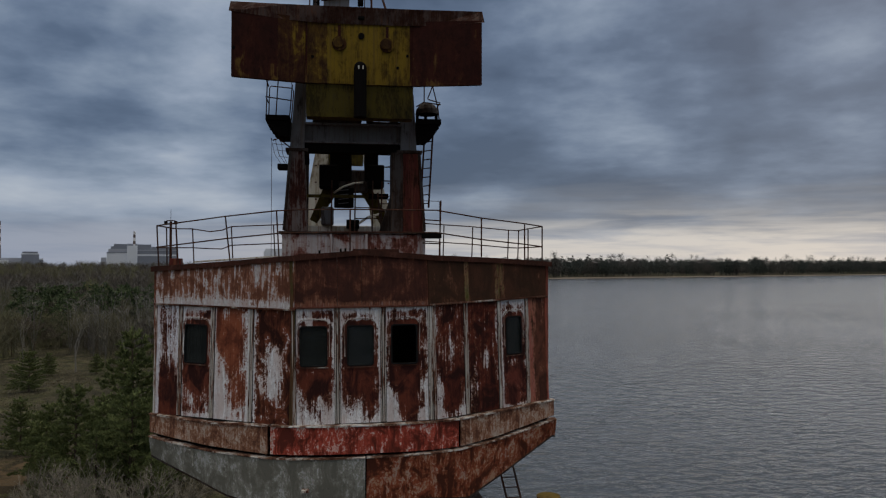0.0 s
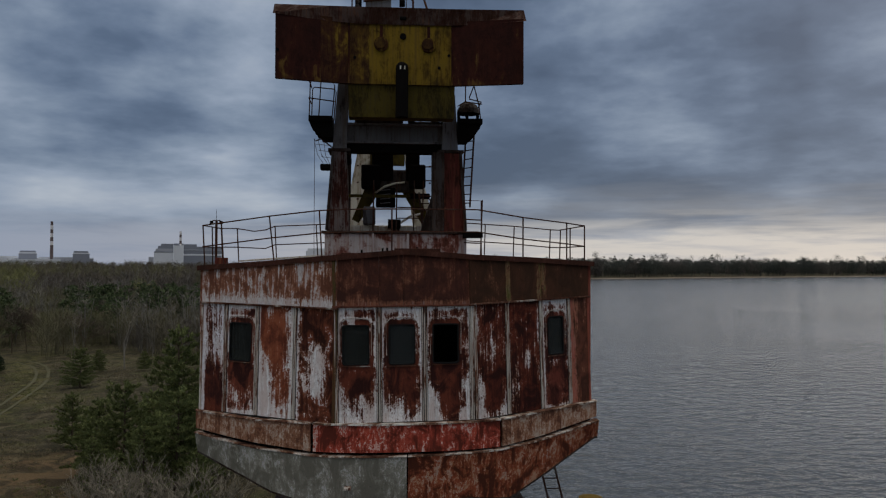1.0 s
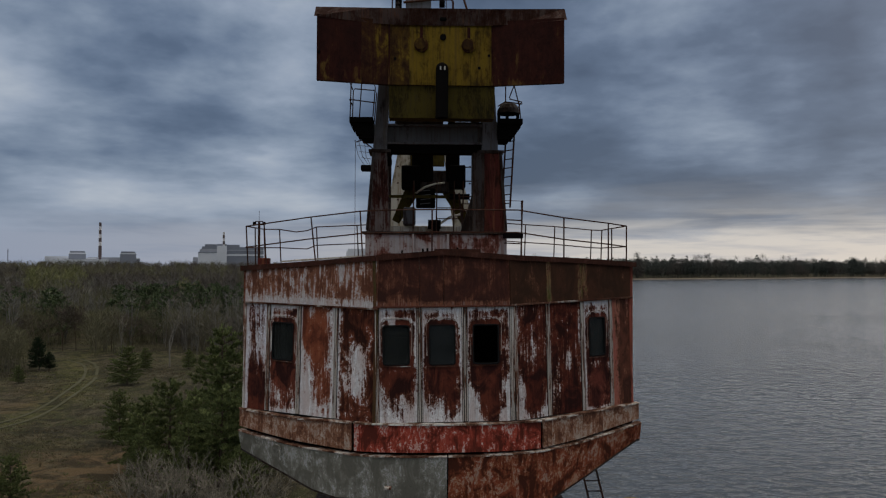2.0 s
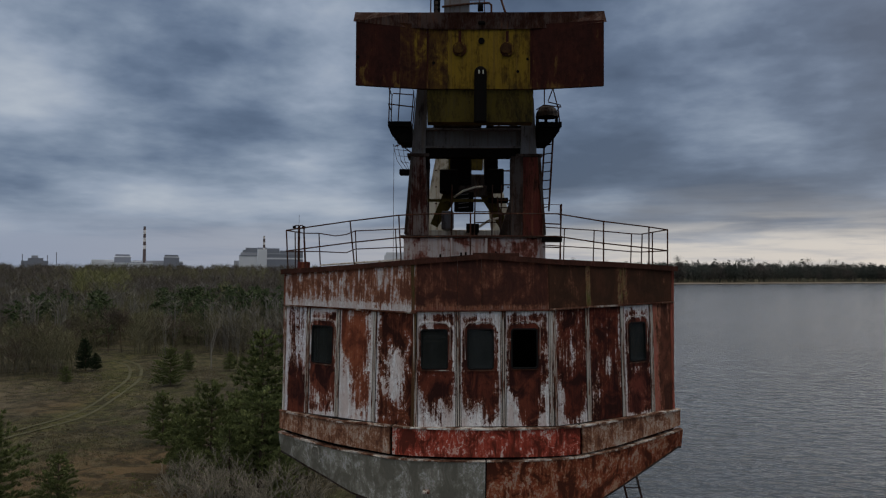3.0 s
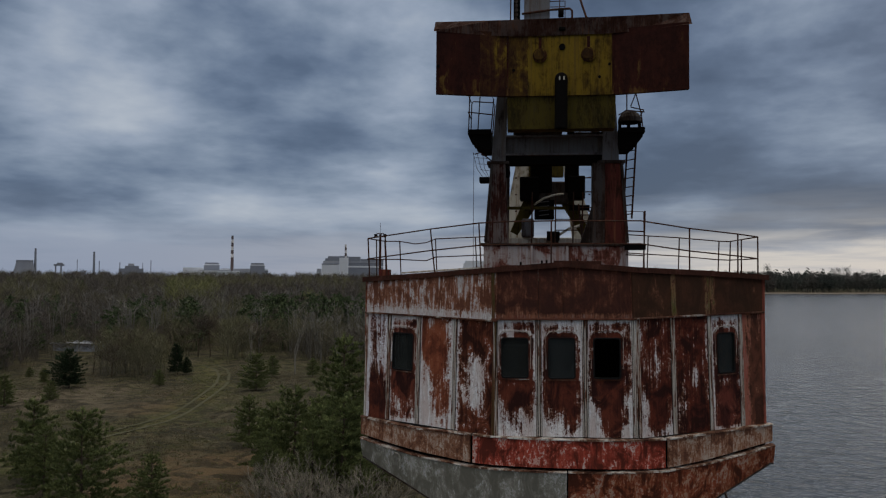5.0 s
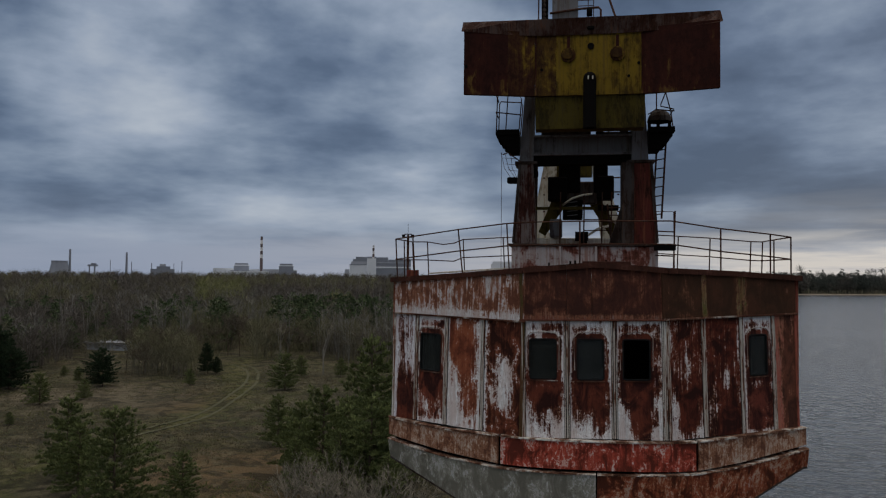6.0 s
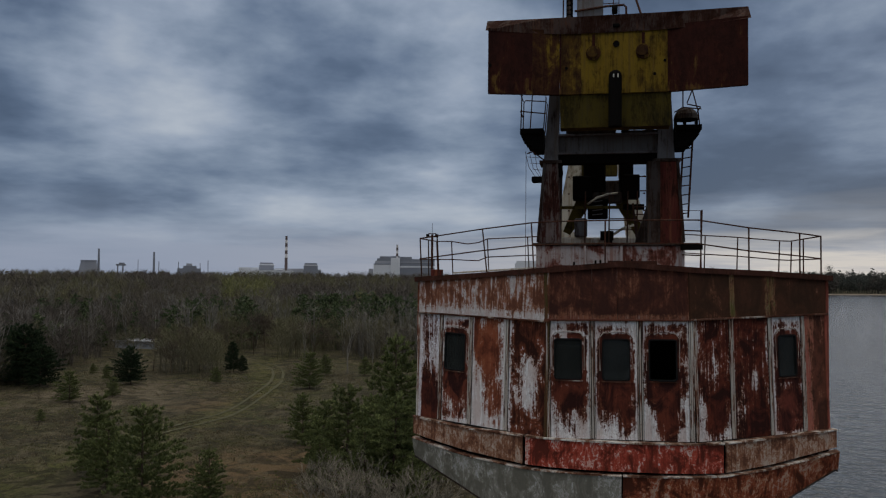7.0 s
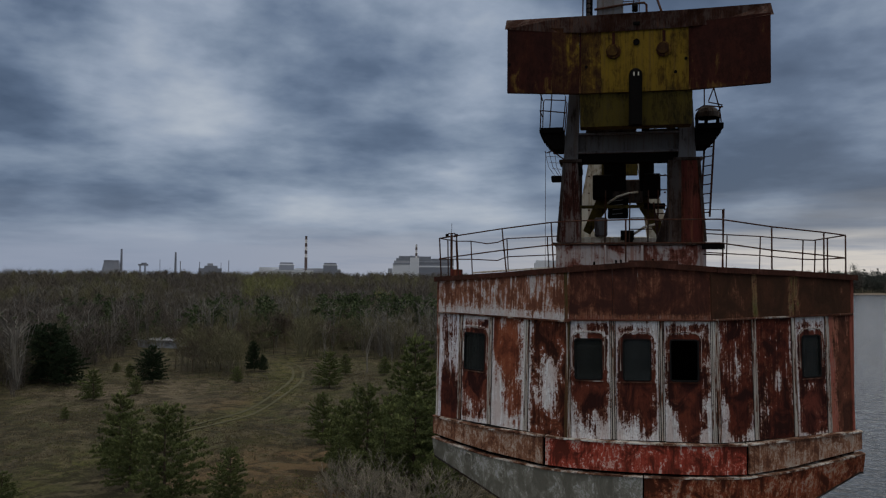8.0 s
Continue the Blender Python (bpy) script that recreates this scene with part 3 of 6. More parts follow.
def part_in(name, bm, material, parent, m, label=""):
    """Links a bmesh made in the frame m as one mesh object under a thing or a part."""
    me = bpy.data.meshes.new(name)
    bmesh.ops.recalc_face_normals(bm, faces=bm.faces)
    bm.to_mesh(me)
    bm.free()
    for k in (material if isinstance(material, (list, tuple)) else (material,)):
        me.materials.append(k)
    ob = new(name, me)
    ob.parent = parent
    ob.matrix_parent_inverse = parent.matrix_world.inverted()
    ob.matrix_basis = m
    ob.matrix_world = m
    if label:
        tagged(ob, label)
    return ob


def thing(name, at, label, category, group="", kind=""):
    e = new(name)
    e.empty_display_size = 0.2
    e.location = at
    e.matrix_world = Matrix.Translation(at)
    return tagged(e, label, category, group, kind)


def bm_box(lo, hi, bevel=0.0, bm=None):
    own = bm is None
    bm = bm or bmesh.new()
    made = bmesh.ops.create_cube(bm, size=1.0, matrix=Matrix.Translation([(a + b) / 2 for a, b in zip(lo, hi)]) @ Matrix.Diagonal([abs(b - a) for a, b in zip(lo, hi)] + [1]))
    if bevel:
        edges = {e for v in made["verts"] for e in v.link_edges}
        bmesh.ops.bevel(bm, geom=list(edges), offset=bevel, segments=1, affect="EDGES")
    return bm


def bm_bar(a, b, w, d, up=(0, 0, 1), bm=None, w2=None, d2=None):
    """A bar of rectangular section from a to b; w across, d along 'up'. w2, d2: at b."""
    bm = bm or bmesh.new()
    a, b = Vector(a), Vector(b)
    t = (b - a).normalized()
    side = t.cross(Vector(up))
    if side.length < 1e-4:
        side = t.cross(Vector((0, 1, 0)))
    side.normalize()
    n = side.cross(t).normalized()
    rings = []
    for p, ww, dd in ((a, w, d), (b, w2 or w, d2 or d)):
        rings.append([bm.verts.new(p + side * sx * ww / 2 + n * sy * dd / 2) for sx, sy in ((-1, -1), (1, -1), (1, 1), (-1, 1))])
    for i in range(4):
        bm.faces.new((rings[0][i], rings[0][(i + 1) % 4], rings[1][(i + 1) % 4], rings[1][i]))
    bm.faces.new(rings[0][::-1])
    bm.faces.new(rings[1])
    return bm


def bm_tube(points, r, sides=6, bm=None, r2=None):
    """A round rod along a line of points."""
    bm = bm or bmesh.new()
    pts = [Vector(p) for p in points]
    rings = []
    for i, p in enumerate(pts):
        t = (pts[min(i + 1, len(pts) - 1)] - pts[max(i - 1, 0)]).normalized()
        side = t.cross(Vector((0, 0, 1)))
        if side.length < 1e-3:
            side = Vector((1, 0, 0))
        side.normalize()
        n = side.cross(t).normalized()
        rr = r if r2 is None else r + (r2 - r) * i / max(1, len(pts) - 1)
        rings.append([bm.verts.new(p + (side * math.cos(k * math.tau / sides) + n * math.sin(k * math.tau / sides)) * rr) for k in range(sides)])
    for q0, q1 in zip(rings, rings[1:]):
        for k in range(sides):
            bm.faces.new((q0[k], q0[(k + 1) % sides], q1[(k + 1) % sides], q1[k]))
    bm.faces.new(rings[0][::-1])
    bm.faces.new(rings[-1])
    return bm


def bm_poly(loop, depth_vec, bm=None):
    """A plate: a flat polygon thickened along depth_vec."""
    bm = bm or bmesh.new()
    d = Vector(depth_vec)
    a = [bm.verts.new(Vector(p)) for p in loop]
    b = [bm.verts.new(Vector(p) + d) for p in loop]
    bm.faces.new(a)
    bm.faces.new(b[::-1])
    for i in range(len(a)):
        j = (i + 1) % len(a)
        bm.faces.new((a[j], a[i], b[i], b[j]))
    bmesh.ops.recalc_face_normals(bm, faces=bm.faces)
    return bm


def mesh_object(name, verts, faces, material, smooth=False):
    me = bpy.data.meshes.new(name)
    me.from_pydata(verts, [], faces)
    me.materials.append(material)
    if smooth:
        for p in me.polygons:
            p.use_smooth = True
    return new(name, me)


# ---- ground, lake, far shore ----
LAKE = [(3.0, -400), (3.0, 60), (16, 160), (90, 420), (262, 907), (967, 1224), (2400, 1868), (2400, -400)]


def lake_depth(x, y):
    """Signed distance to the shore: positive on land."""
    best = np.full_like(x, 1e9)
    inside = np.zeros(x.shape, bool)
    for (x0, y0), (x1, y1) in zip(LAKE, LAKE[1:] + LAKE[:1]):
        dx, dy = x1 - x0, y1 - y0
        t = np.clip(((x - x0) * dx + (y - y0) * dy) / (dx * dx + dy * dy), 0, 1)
        best = np.minimum(best, np.hypot(x - x0 - t * dx, y - y0 - t * dy))
        cross = (y0 > y) != (y1 > y)
        with np.errstate(divide="ignore", invalid="ignore"):
            inside ^= cross & (x < dx * (y - y0) / (dy if dy else 1e-9) + x0)
    return np.where(inside, -best, best)


def ground_height(x, y):
    d = lake_depth(x, y)
    lumps = 0.25 * np.sin(x * 0.11 + 1.3) * np.cos(y * 0.083) + 0.12 * np.sin(x * 0.31 + y * 0.27)
    bank = np.clip(d / 5.0, -1, 1)
    return np.where(d > 0, 0.05 + bank * (0.75 + lumps * np.clip(d / 20, 0, 1)), np.maximum(d * 0.25, -3.0))


def make_ground():
    radii = np.concatenate([[0], np.geomspace(6, 4700, 130)])
    n = 220
    ang = np.linspace(0, math.tau, n, endpoint=False)
    xs = np.outer(radii[1:], np.sin(ang)).ravel()
    ys = np.outer(radii[1:], np.cos(ang)).ravel()
    zs = ground_height(xs, ys)
    verts = [(0, 0, float(ground_height(np.array([0.0]), np.array([0.0]))[0]))] + list(zip(xs.tolist(), ys.tolist(), zs.tolist()))
    faces = [(0, 1 + (k + 1) % n, 1 + k) for k in range(n)]
    for i in range(len(radii) - 2):
        for k in range(n):
            a, b = 1 + i * n + k, 1 + i * n + (k + 1) % n
            faces.append((a, b, b + n, a + n))
    ob = mesh_object("ground", verts, faces, M["ground"], True)
    tagged(ob, "dry heath of brown and green grass", "ground", kind="structure")
    bm = bmesh.new()
    bmesh.ops.create_grid(bm, x_segments=1, y_segments=1, size=2600)
    for v in bm.verts:
        v.co.x += 1300
        v.co.y += 900
    water = part("water", bm, M["water"])
    tagged(water, "grey rippled lake under an overcast sky", "water", kind="structure")


make_ground()

# ---- the crane's machine house ----
XC = 0.66                                  # middle line of the house
XT = XC - 0.10                             # middle line of the tower
BACK_Y = 24.0
house = thing("machine_house", (XC, 18.5, 12.85), "rusted crane machine house with peeling white and red paint", "machine house")


def frame_of(a, b, z, tilt=0.0):
    """A frame on a wall: x along it from a to b, y into the house, z up; tilt: rise per metre."""
    d = Vector((b[0] - a[0], b[1] - a[1], 0)).normalized()
    n = Vector((-d.y, d.x, 0))
    m = Matrix.Identity(4)
    m.col[0][:3], m.col[1][:3], m.col[2][:3], m.col[3][:3] = d, n, (0, 0, 1), (a[0], a[1], z)
    return m @ pose(0, 0, 0, 0, -math.degrees(math.atan(tilt)), 0)


P_LEFT, P_A, P_B, P_RIGHT = (XC - 4.65, 18.10), (XC - 1.51, 16.60), (XC + 1.51, 16.60), (XC + 4.49, 18.02)
FACETS = {
    "left": (frame_of(P_LEFT, P_A, 14.63, -0.021), 3.48, 2.47),
    "front": (frame_of(P_A, P_B, 14.565, 0.014), 3.02, 2.50),
    "right": (frame_of(P_B, P_RIGHT, 14.60, 0.034), 3.30, 2.52),
}


def rounded(x0, z0, x1, z1, r, steps=4):
    pts = []
    for cx, cz, a0 in ((x1 - r, z1 - r, 0), (x0 + r, z1 - r, 90), (x0 + r, z0 + r, 180), (x1 - r, z0 + r, 270)):
        for k in range(steps + 1):
            a = radians(a0 + 90 * k / steps)
            pts.append((cx + r * math.cos(a), cz + r * math.sin(a)))
    return pts


def ring_plate(outer, inner, y0, y1):
    """A plate between an outer and an inner outline, of the same number of points, from depth y0 to y1."""
    bm = bmesh.new()
    rows = []
    for loop, y in ((outer, y0), (inner, y0), (inner, y1), (outer, y1)):
        rows.append([bm.verts.new((x, y, z)) for x, z in loop])
    n = len(outer)
    for q0, q1 in zip(rows, rows[1:] + rows[:1]):
        for k in range(n):
            bm.faces.new((q0[k], q0[(k + 1) % n], q1[(k + 1) % n], q1[k]))
    return bm


def square_round(x0, z0, x1, z1, hole, steps=4):
    """Points on a rectangle matching the points of the rounded hole, corner by corner."""
    pts = []
    for cx, cz, hx, hz in ((x1, z1, 0, 1), (x0, z1, 1, 0), (x0, z0, 0, 1), (x1, z0, 1, 0)):
        for k in range(steps + 1):
            pts.append((cx, cz))
    # spread the repeated corner points along the two edges that meet there
    n, out = steps + 1, []
    for i, (cx, cz) in enumerate(pts):
        hx, hz = hole[i]
        k = i % n
        if k == steps // 2:
            out.append((cx, cz))
        else:
            first = k < steps // 2
            along_z = (i // n) % 2 == 0
            if along_z == first:
                out.append((cx, hz))
            else:
                out.append((hx, cz))
    return out


def sheet(w, h, bow=0.0):
    """A wall sheet with folded edges, dished a little in the middle."""
    bm = bmesh.new()
    nx, nz = 4, 6
    grid = []
    for j in range(nz + 1):
        row = []
        for i in range(nx + 1):
            u, v = i / nx, j / nz
            row.append(bm.verts.new((w * u, bow * math.sin(math.pi * u) * math.sin(math.pi * v), h * v)))
        grid.append(row)
    for j in range(nz):
        for i in range(nx):
            bm.faces.new((grid[j][i], grid[j][i + 1], grid[j + 1][i + 1], grid[j + 1][i]))
    res = bmesh.ops.extrude_face_region(bm, geom=bm.faces[:])
    bmesh.ops.translate(bm, vec=(0, 0.035, 0), verts=[v for v in res["geom"] if isinstance(v, bmesh.types.BMVert)])
    return bm


def wall_panel(facet, x0, x1, paint, hole=None, shut=True, label=""):
    """paint: the settings of its sheet_paint."""
    m, length, h = FACETS[facet]
    g = 0.012
    opening = hole and (hole[0] - x0 - g, hole[1], hole[2] - x0 - g, hole[3])
    mat = "panel_%s_%d" % (facet, int(x0 * 100))
    M[mat] = sheet_paint("peeling_paint", x1 - x0 - 2 * g, h, len(M) * 0.37 + x0, window=opening, **paint)
    at = m @ pose(x0 + g, 0, 0)
    w = x1 - x0 - 2 * g
    if hole is None:
        return part_in("panel", sheet(w, h, random.uniform(-0.012, 0.02)), M[mat], house, at, label)
    hx0, hz0, hx1, hz1 = hole[0] - x0 - g, hole[1], hole[2] - x0 - g, hole[3]
    inner = rounded(hx0, hz0, hx1, hz1, 0.06)
    p = part_in("panel", ring_plate(square_round(0, 0, w, h, inner), inner, 0.0, 0.035), M[mat], house, at, label)
    big = rounded(hx0 - 0.012, hz0 - 0.012, hx1 + 0.012, hz1 + 0.012, 0.068)
    small = rounded(hx0 + 0.018, hz0 + 0.018, hx1 - 0.018, hz1 - 0.018, 0.05)
    win = part_in("window", ring_plate(big, small, -0.014, 0.05), M["rubber"], house, at, "black rubber window seal")
    if shut:
        bm = bmesh.new()
        fr = [bm.verts.new((x, 0.022, z)) for x, z in small]
        bk = [bm.verts.new((x, 0.028, z)) for x, z in small]
        bm.faces.new(fr)
        bm.faces.new(bk[::-1])
        pane = part_in("pane", bm, M["glass"], win, at, "dusty grey glass")
        pane.visible_shadow = False
    # thin drip moulding arched over the opening
    arch = [(hx0 - 0.05, -0.006, hz0 + 0.2), (hx0 - 0.06, -0.008, hz1 + 0.02), (hx0 + 0.02, -0.010, hz1 + 0.13), ((hx0 + hx1) / 2, -0.012, hz1 + 0.16), (hx1 - 0.02, -0.010, hz1 + 0.13), (hx1 + 0.06, -0.008, hz1 + 0.02), (hx1 + 0.05, -0.006, hz0 + 0.2)]
    part_in("moulding", bm_tube(arch, 0.010, 5), M["rib_grey"], win, at)
    part_in("sill", bm_box((hx0 - 0.02, -0.03, hz0 - 0.04), (hx1 + 0.02, 0.0, hz0 - 0.024)), M["lip"], win, at)
    return p


def rib(facet, x, wide=0.07, mat="rib_grey"):
    """An upright joint cover: a flat strip with two raised beads."""
    m, length, h = FACETS[facet]
    at = m @ pose(x, 0, 0)
    base = part_in("rib", bm_box((-wide / 2 - 0.022, -0.006, 0.0), (wide / 2 + 0.022, 0.01, h)), M["steel_dark"], house, at)
    for s, w, out in ((-0.5, 0.020, -0.034), (0.02, 0.030, -0.022), (0.5, 0.018, -0.030)):
        part_in("bead", bm_box((s * wide - w / 2, out, 0.01), (s * wide + w / 2, -0.0062, h - 0.02), 0.004), M[mat], base, at)


DEEP = dict(red=(0.115, 0.026, 0.015), dark=(0.028, 0.009, 0.007))
wall_panel("left", 0.0, 0.64, dict(bias=0.22, left=0.10, spots=((0.36, 0.25, 0.26, 0.85, -0.55), (0.10, 0.75, 0.10, 0.3, -0.3)), coat=(0.80, 0.80, 0.85)), label="white painted sheet, rusted at the foot")
wall_panel("left", 0.64, 1.48, dict(lace=0.12, left=0.11, right=0.03, ring=0.28, foot=0.10, head=0.10, bias=-0.03, red=(0.17, 0.045, 0.026)), (0.77, 1.19, 1.33, 2.04))
wall_panel("left", 1.48, 2.47, dict(left=0.09, right=0.10, foot=0.34, bias=0.07, spots=((0.18, 0.7, 0.24, 0.75, 0.34), (0.42, 1.75, 0.34, 0.65, -0.28), (0.80, 1.5, 0.13, 0.8, 0.26), (0.62, 0.5, 0.12, 0.5, -0.15)), red=(0.26, 0.075, 0.036), dark=(0.11, 0.030, 0.017)), label="red sheet with white streaks")
wall_panel("left", 2.47, 3.48, dict(left=0.10, bias=-0.06, spots=((0.52, 1.15, 0.25, 0.62, 0.44), (0.86, 1.2, 0.10, 1.0, -0.2), (0.5, 2.1, 0.4, 0.35, -0.25), (0.3, 0.25, 0.5, 0.3, -0.15)), red=(0.17, 0.048, 0.024), dark=(0.030, 0.010, 0.007), grain=0.7, lace=0.30), label="dark rusted sheet with a white patch")
wall_panel("front", 0.0, 0.97, dict(lace=0.12, left=0.11, right=0.07, foot=0.42, head=0.08, ring=0.42, spots=((0.1, 1.9, 0.14, 0.5, 0.3),)), (0.18, 1.24, 0.75, 2.09))
wall_panel("front", 0.97, 1.95, dict(lace=0.12, left=0.09, right=0.10, foot=0.36, head=0.16, ring=0.26, spots=((0.72, 0.35, 0.2, 0.3, -0.3),)), (1.18, 1.23, 1.74, 2.09))
wall_panel("front", 1.95, 3.02, dict(lace=0.12, left=0.10, right=0.09, foot=0.22, head=0.10, ring=0.16, spots=((0.52, 0.35, 0.22, 0.5, -0.45), (0.22, 0.55, 0.12, 0.5, 0.3), (0.86, 0.5, 0.12, 0.5, 0.22))), (2.13, 1.24, 2.69, 2.09), shut=False)
wall_panel("right", 0.0, 0.93, dict(left=0.12, right=0.04, foot=0.20, bias=-0.10, spots=((0.5, 0.5, 0.30, 0.42, -0.2), (0.16, 0.5, 0.14, 0.45, 0.34), (0.45, 1.5, 0.25, 0.35, 0.12), (0.78, 0.4, 0.1, 0.4, 0.25)), **DEEP), label="dark rusted sheet with paint flakes")
wall_panel("right", 0.93, 1.88, dict(left=0.05, right=0.05, bias=-0.16, spots=((0.20, 0.5, 0.12, 0.6, 0.40), (0.52, 1.2, 0.12, 0.22, 0.26), (0.5, 0.3, 0.25, 0.5, -0.2)), **DEEP), label="dark rusted sheet with paint flakes")
wall_panel("right", 1.88, 2.72, dict(lace=0.12, left=0.08, right=0.06, head=0.14, foot=0.08, ring=0.26, bias=-0.03, spots=((0.42, 1.02, 0.30, 0.10, 0.5), (0.4, 0.4, 0.22, 0.4, -0.3)), red=(0.14, 0.036, 0.024)), (2.08, 1.22, 2.53, 2.10))
wall_panel("right", 2.72, 3.30, dict(bias=0.12, left=0.12, spots=((0.48, 0.9, 0.24, 1.5, -0.5),), coat=(0.36, 0.105, 0.075), red=(0.13, 0.046, 0.028), dark=(0.06, 0.024, 0.016)), label="faded red sheet")
for f, xs in (("left", (0.66, 1.49, 2.46)), ("front", (0.97, 1.95)), ("right", (0.93, 1.88, 2.70))):
    for x in xs:
        rib(f, x, 0.09 if f == "front" else 0.07)
rib("left", 3.46, 0.05, "fascia_moss")
rib("front", 0.05, 0.05)
rib("front", 2.98, 0.07)
rib("right", 0.07, 0.05)
part_in("edge_post", bm_box((-0.03, -0.02, 0), (0.03, 0.05, 2.47), 0.01), M["rib_grey"], house, FACETS["left"][0])
part_in("edge_post", bm_box((-0.03, -0.02, 0), (0.03, 0.05, 2.52), 0.01), M["wall_red"], house, FACETS["right"][0] @ pose(3.30, 0, 0))

# fascia over the walls, its upper edge cambered to a ridge over the middle
ROOF_AT = ((-4.7, 17.93), (-3.1, 18.04), (-1.51, 18.17), (0.0, 18.30), (1.51, 18.19), (3.0, 18.14), (4.6, 18.05))


def roof_z(x):
    return float(np.interp(x - XC, [p[0] for p in ROOF_AT], [p[1] for p in ROOF_AT]))


def fascia(facet, x0, x1, paint, name="fascia"):
    m, length, h = FACETS[facet]
    at = m @ pose(x0 + 0.004, 0, h)
    inv = at.inverted()
    bm = bmesh.new()
    n = max(2, int((x1 - x0) / 0.4))
    rows = []
    for i in range(n + 1):
        x = (x1 - x0 - 0.008) * i / n
        p = at @ Vector((x, 0, 0))
        top = roof_z(p.x) - p.z - 0.10
        dent = 0.012 * math.sin(7.1 * x + x0)
        rows.append([bm.verts.new((x, -0.035 + dy, z)) for dy, z in ((0, 0.0), (dent, top / 2), (0, top), (0.05, top), (0.05, 0.0))])
    for a, b in zip(rows, rows[1:]):
        for k in range(5):
            bm.faces.new((a[k], b[k], b[(k + 1) % 5], a[(k + 1) % 5]))
    bm.faces.new(rows[0])
    bm.faces.new(rows[-1][::-1])
    mat = "%s_%s_%d" % (name, facet, int(x0 * 100))
    M[mat] = sheet_paint("fascia_paint", x1 - x0, 1.0, len(M) * 0.41 + x0, **paint)
    part_in(name, bm, M[mat], house, at)


STREAKED = dict(bias=0.11, foot=0.16, red=(0.26, 0.105, 0.062), dark=(0.13, 0.05, 0.03), coat=(0.62, 0.60, 0.60))
BROWN = dict(bias=-0.08, foot=0.10, red=(0.090, 0.031, 0.020), dark=(0.048, 0.019, 0.014), coat=(0.140, 0.038, 0.022), grain=0.35, speck=0.3)
MOSS = dict(bias=-0.22, red=(0.066, 0.028, 0.016), dark=(0.042, 0.021, 0.012), coat=(0.085, 0.085, 0.018), grain=0.5, speck=0.3)
for f, x0, x1, mat in (("left", 0, 1.75, STREAKED), ("left", 1.75, 3.48, STREAKED), ("front", 0, 0.98, BROWN), ("front", 0.98, 1.5, BROWN), ("front", 1.5, 2.98, BROWN),
                       ("right", -0.04, 0.9, dict(spots=((0.45, 0.6, 0.35, 0.7, 0.12),), **MOSS)), ("right", 0.9, 1.9, dict(spots=((0.06, 0.5, 0.07, 1.2, 0.45), (0.96, 0.3, 0.10, 0.8, 0.40)), **MOSS)), ("right", 1.9, 3.3, dict(spots=((0.05, 0.3, 0.10, 0.8, 0.3),), **MOSS))):
    fascia(f, x0, x1, mat)
for f, mat in (("left", "lip"), ("front", "fascia_rust"), ("right", "lip")):
    m, length, h = FACETS[f]
    part_in("drip_edge", bm_box((-0.03, -0.075, -0.028), (length + 0.03, -0.002, 0.012), 0.006), M[mat], house, m @ pose(0, 0, h))
m, length, h = FACETS["front"]
part_in("seam", bm_box((-0.02, -0.06, 0.0), (0.05, -0.01, 1.06)), M["fascia_moss"], house, m @ pose(0, 0, h))


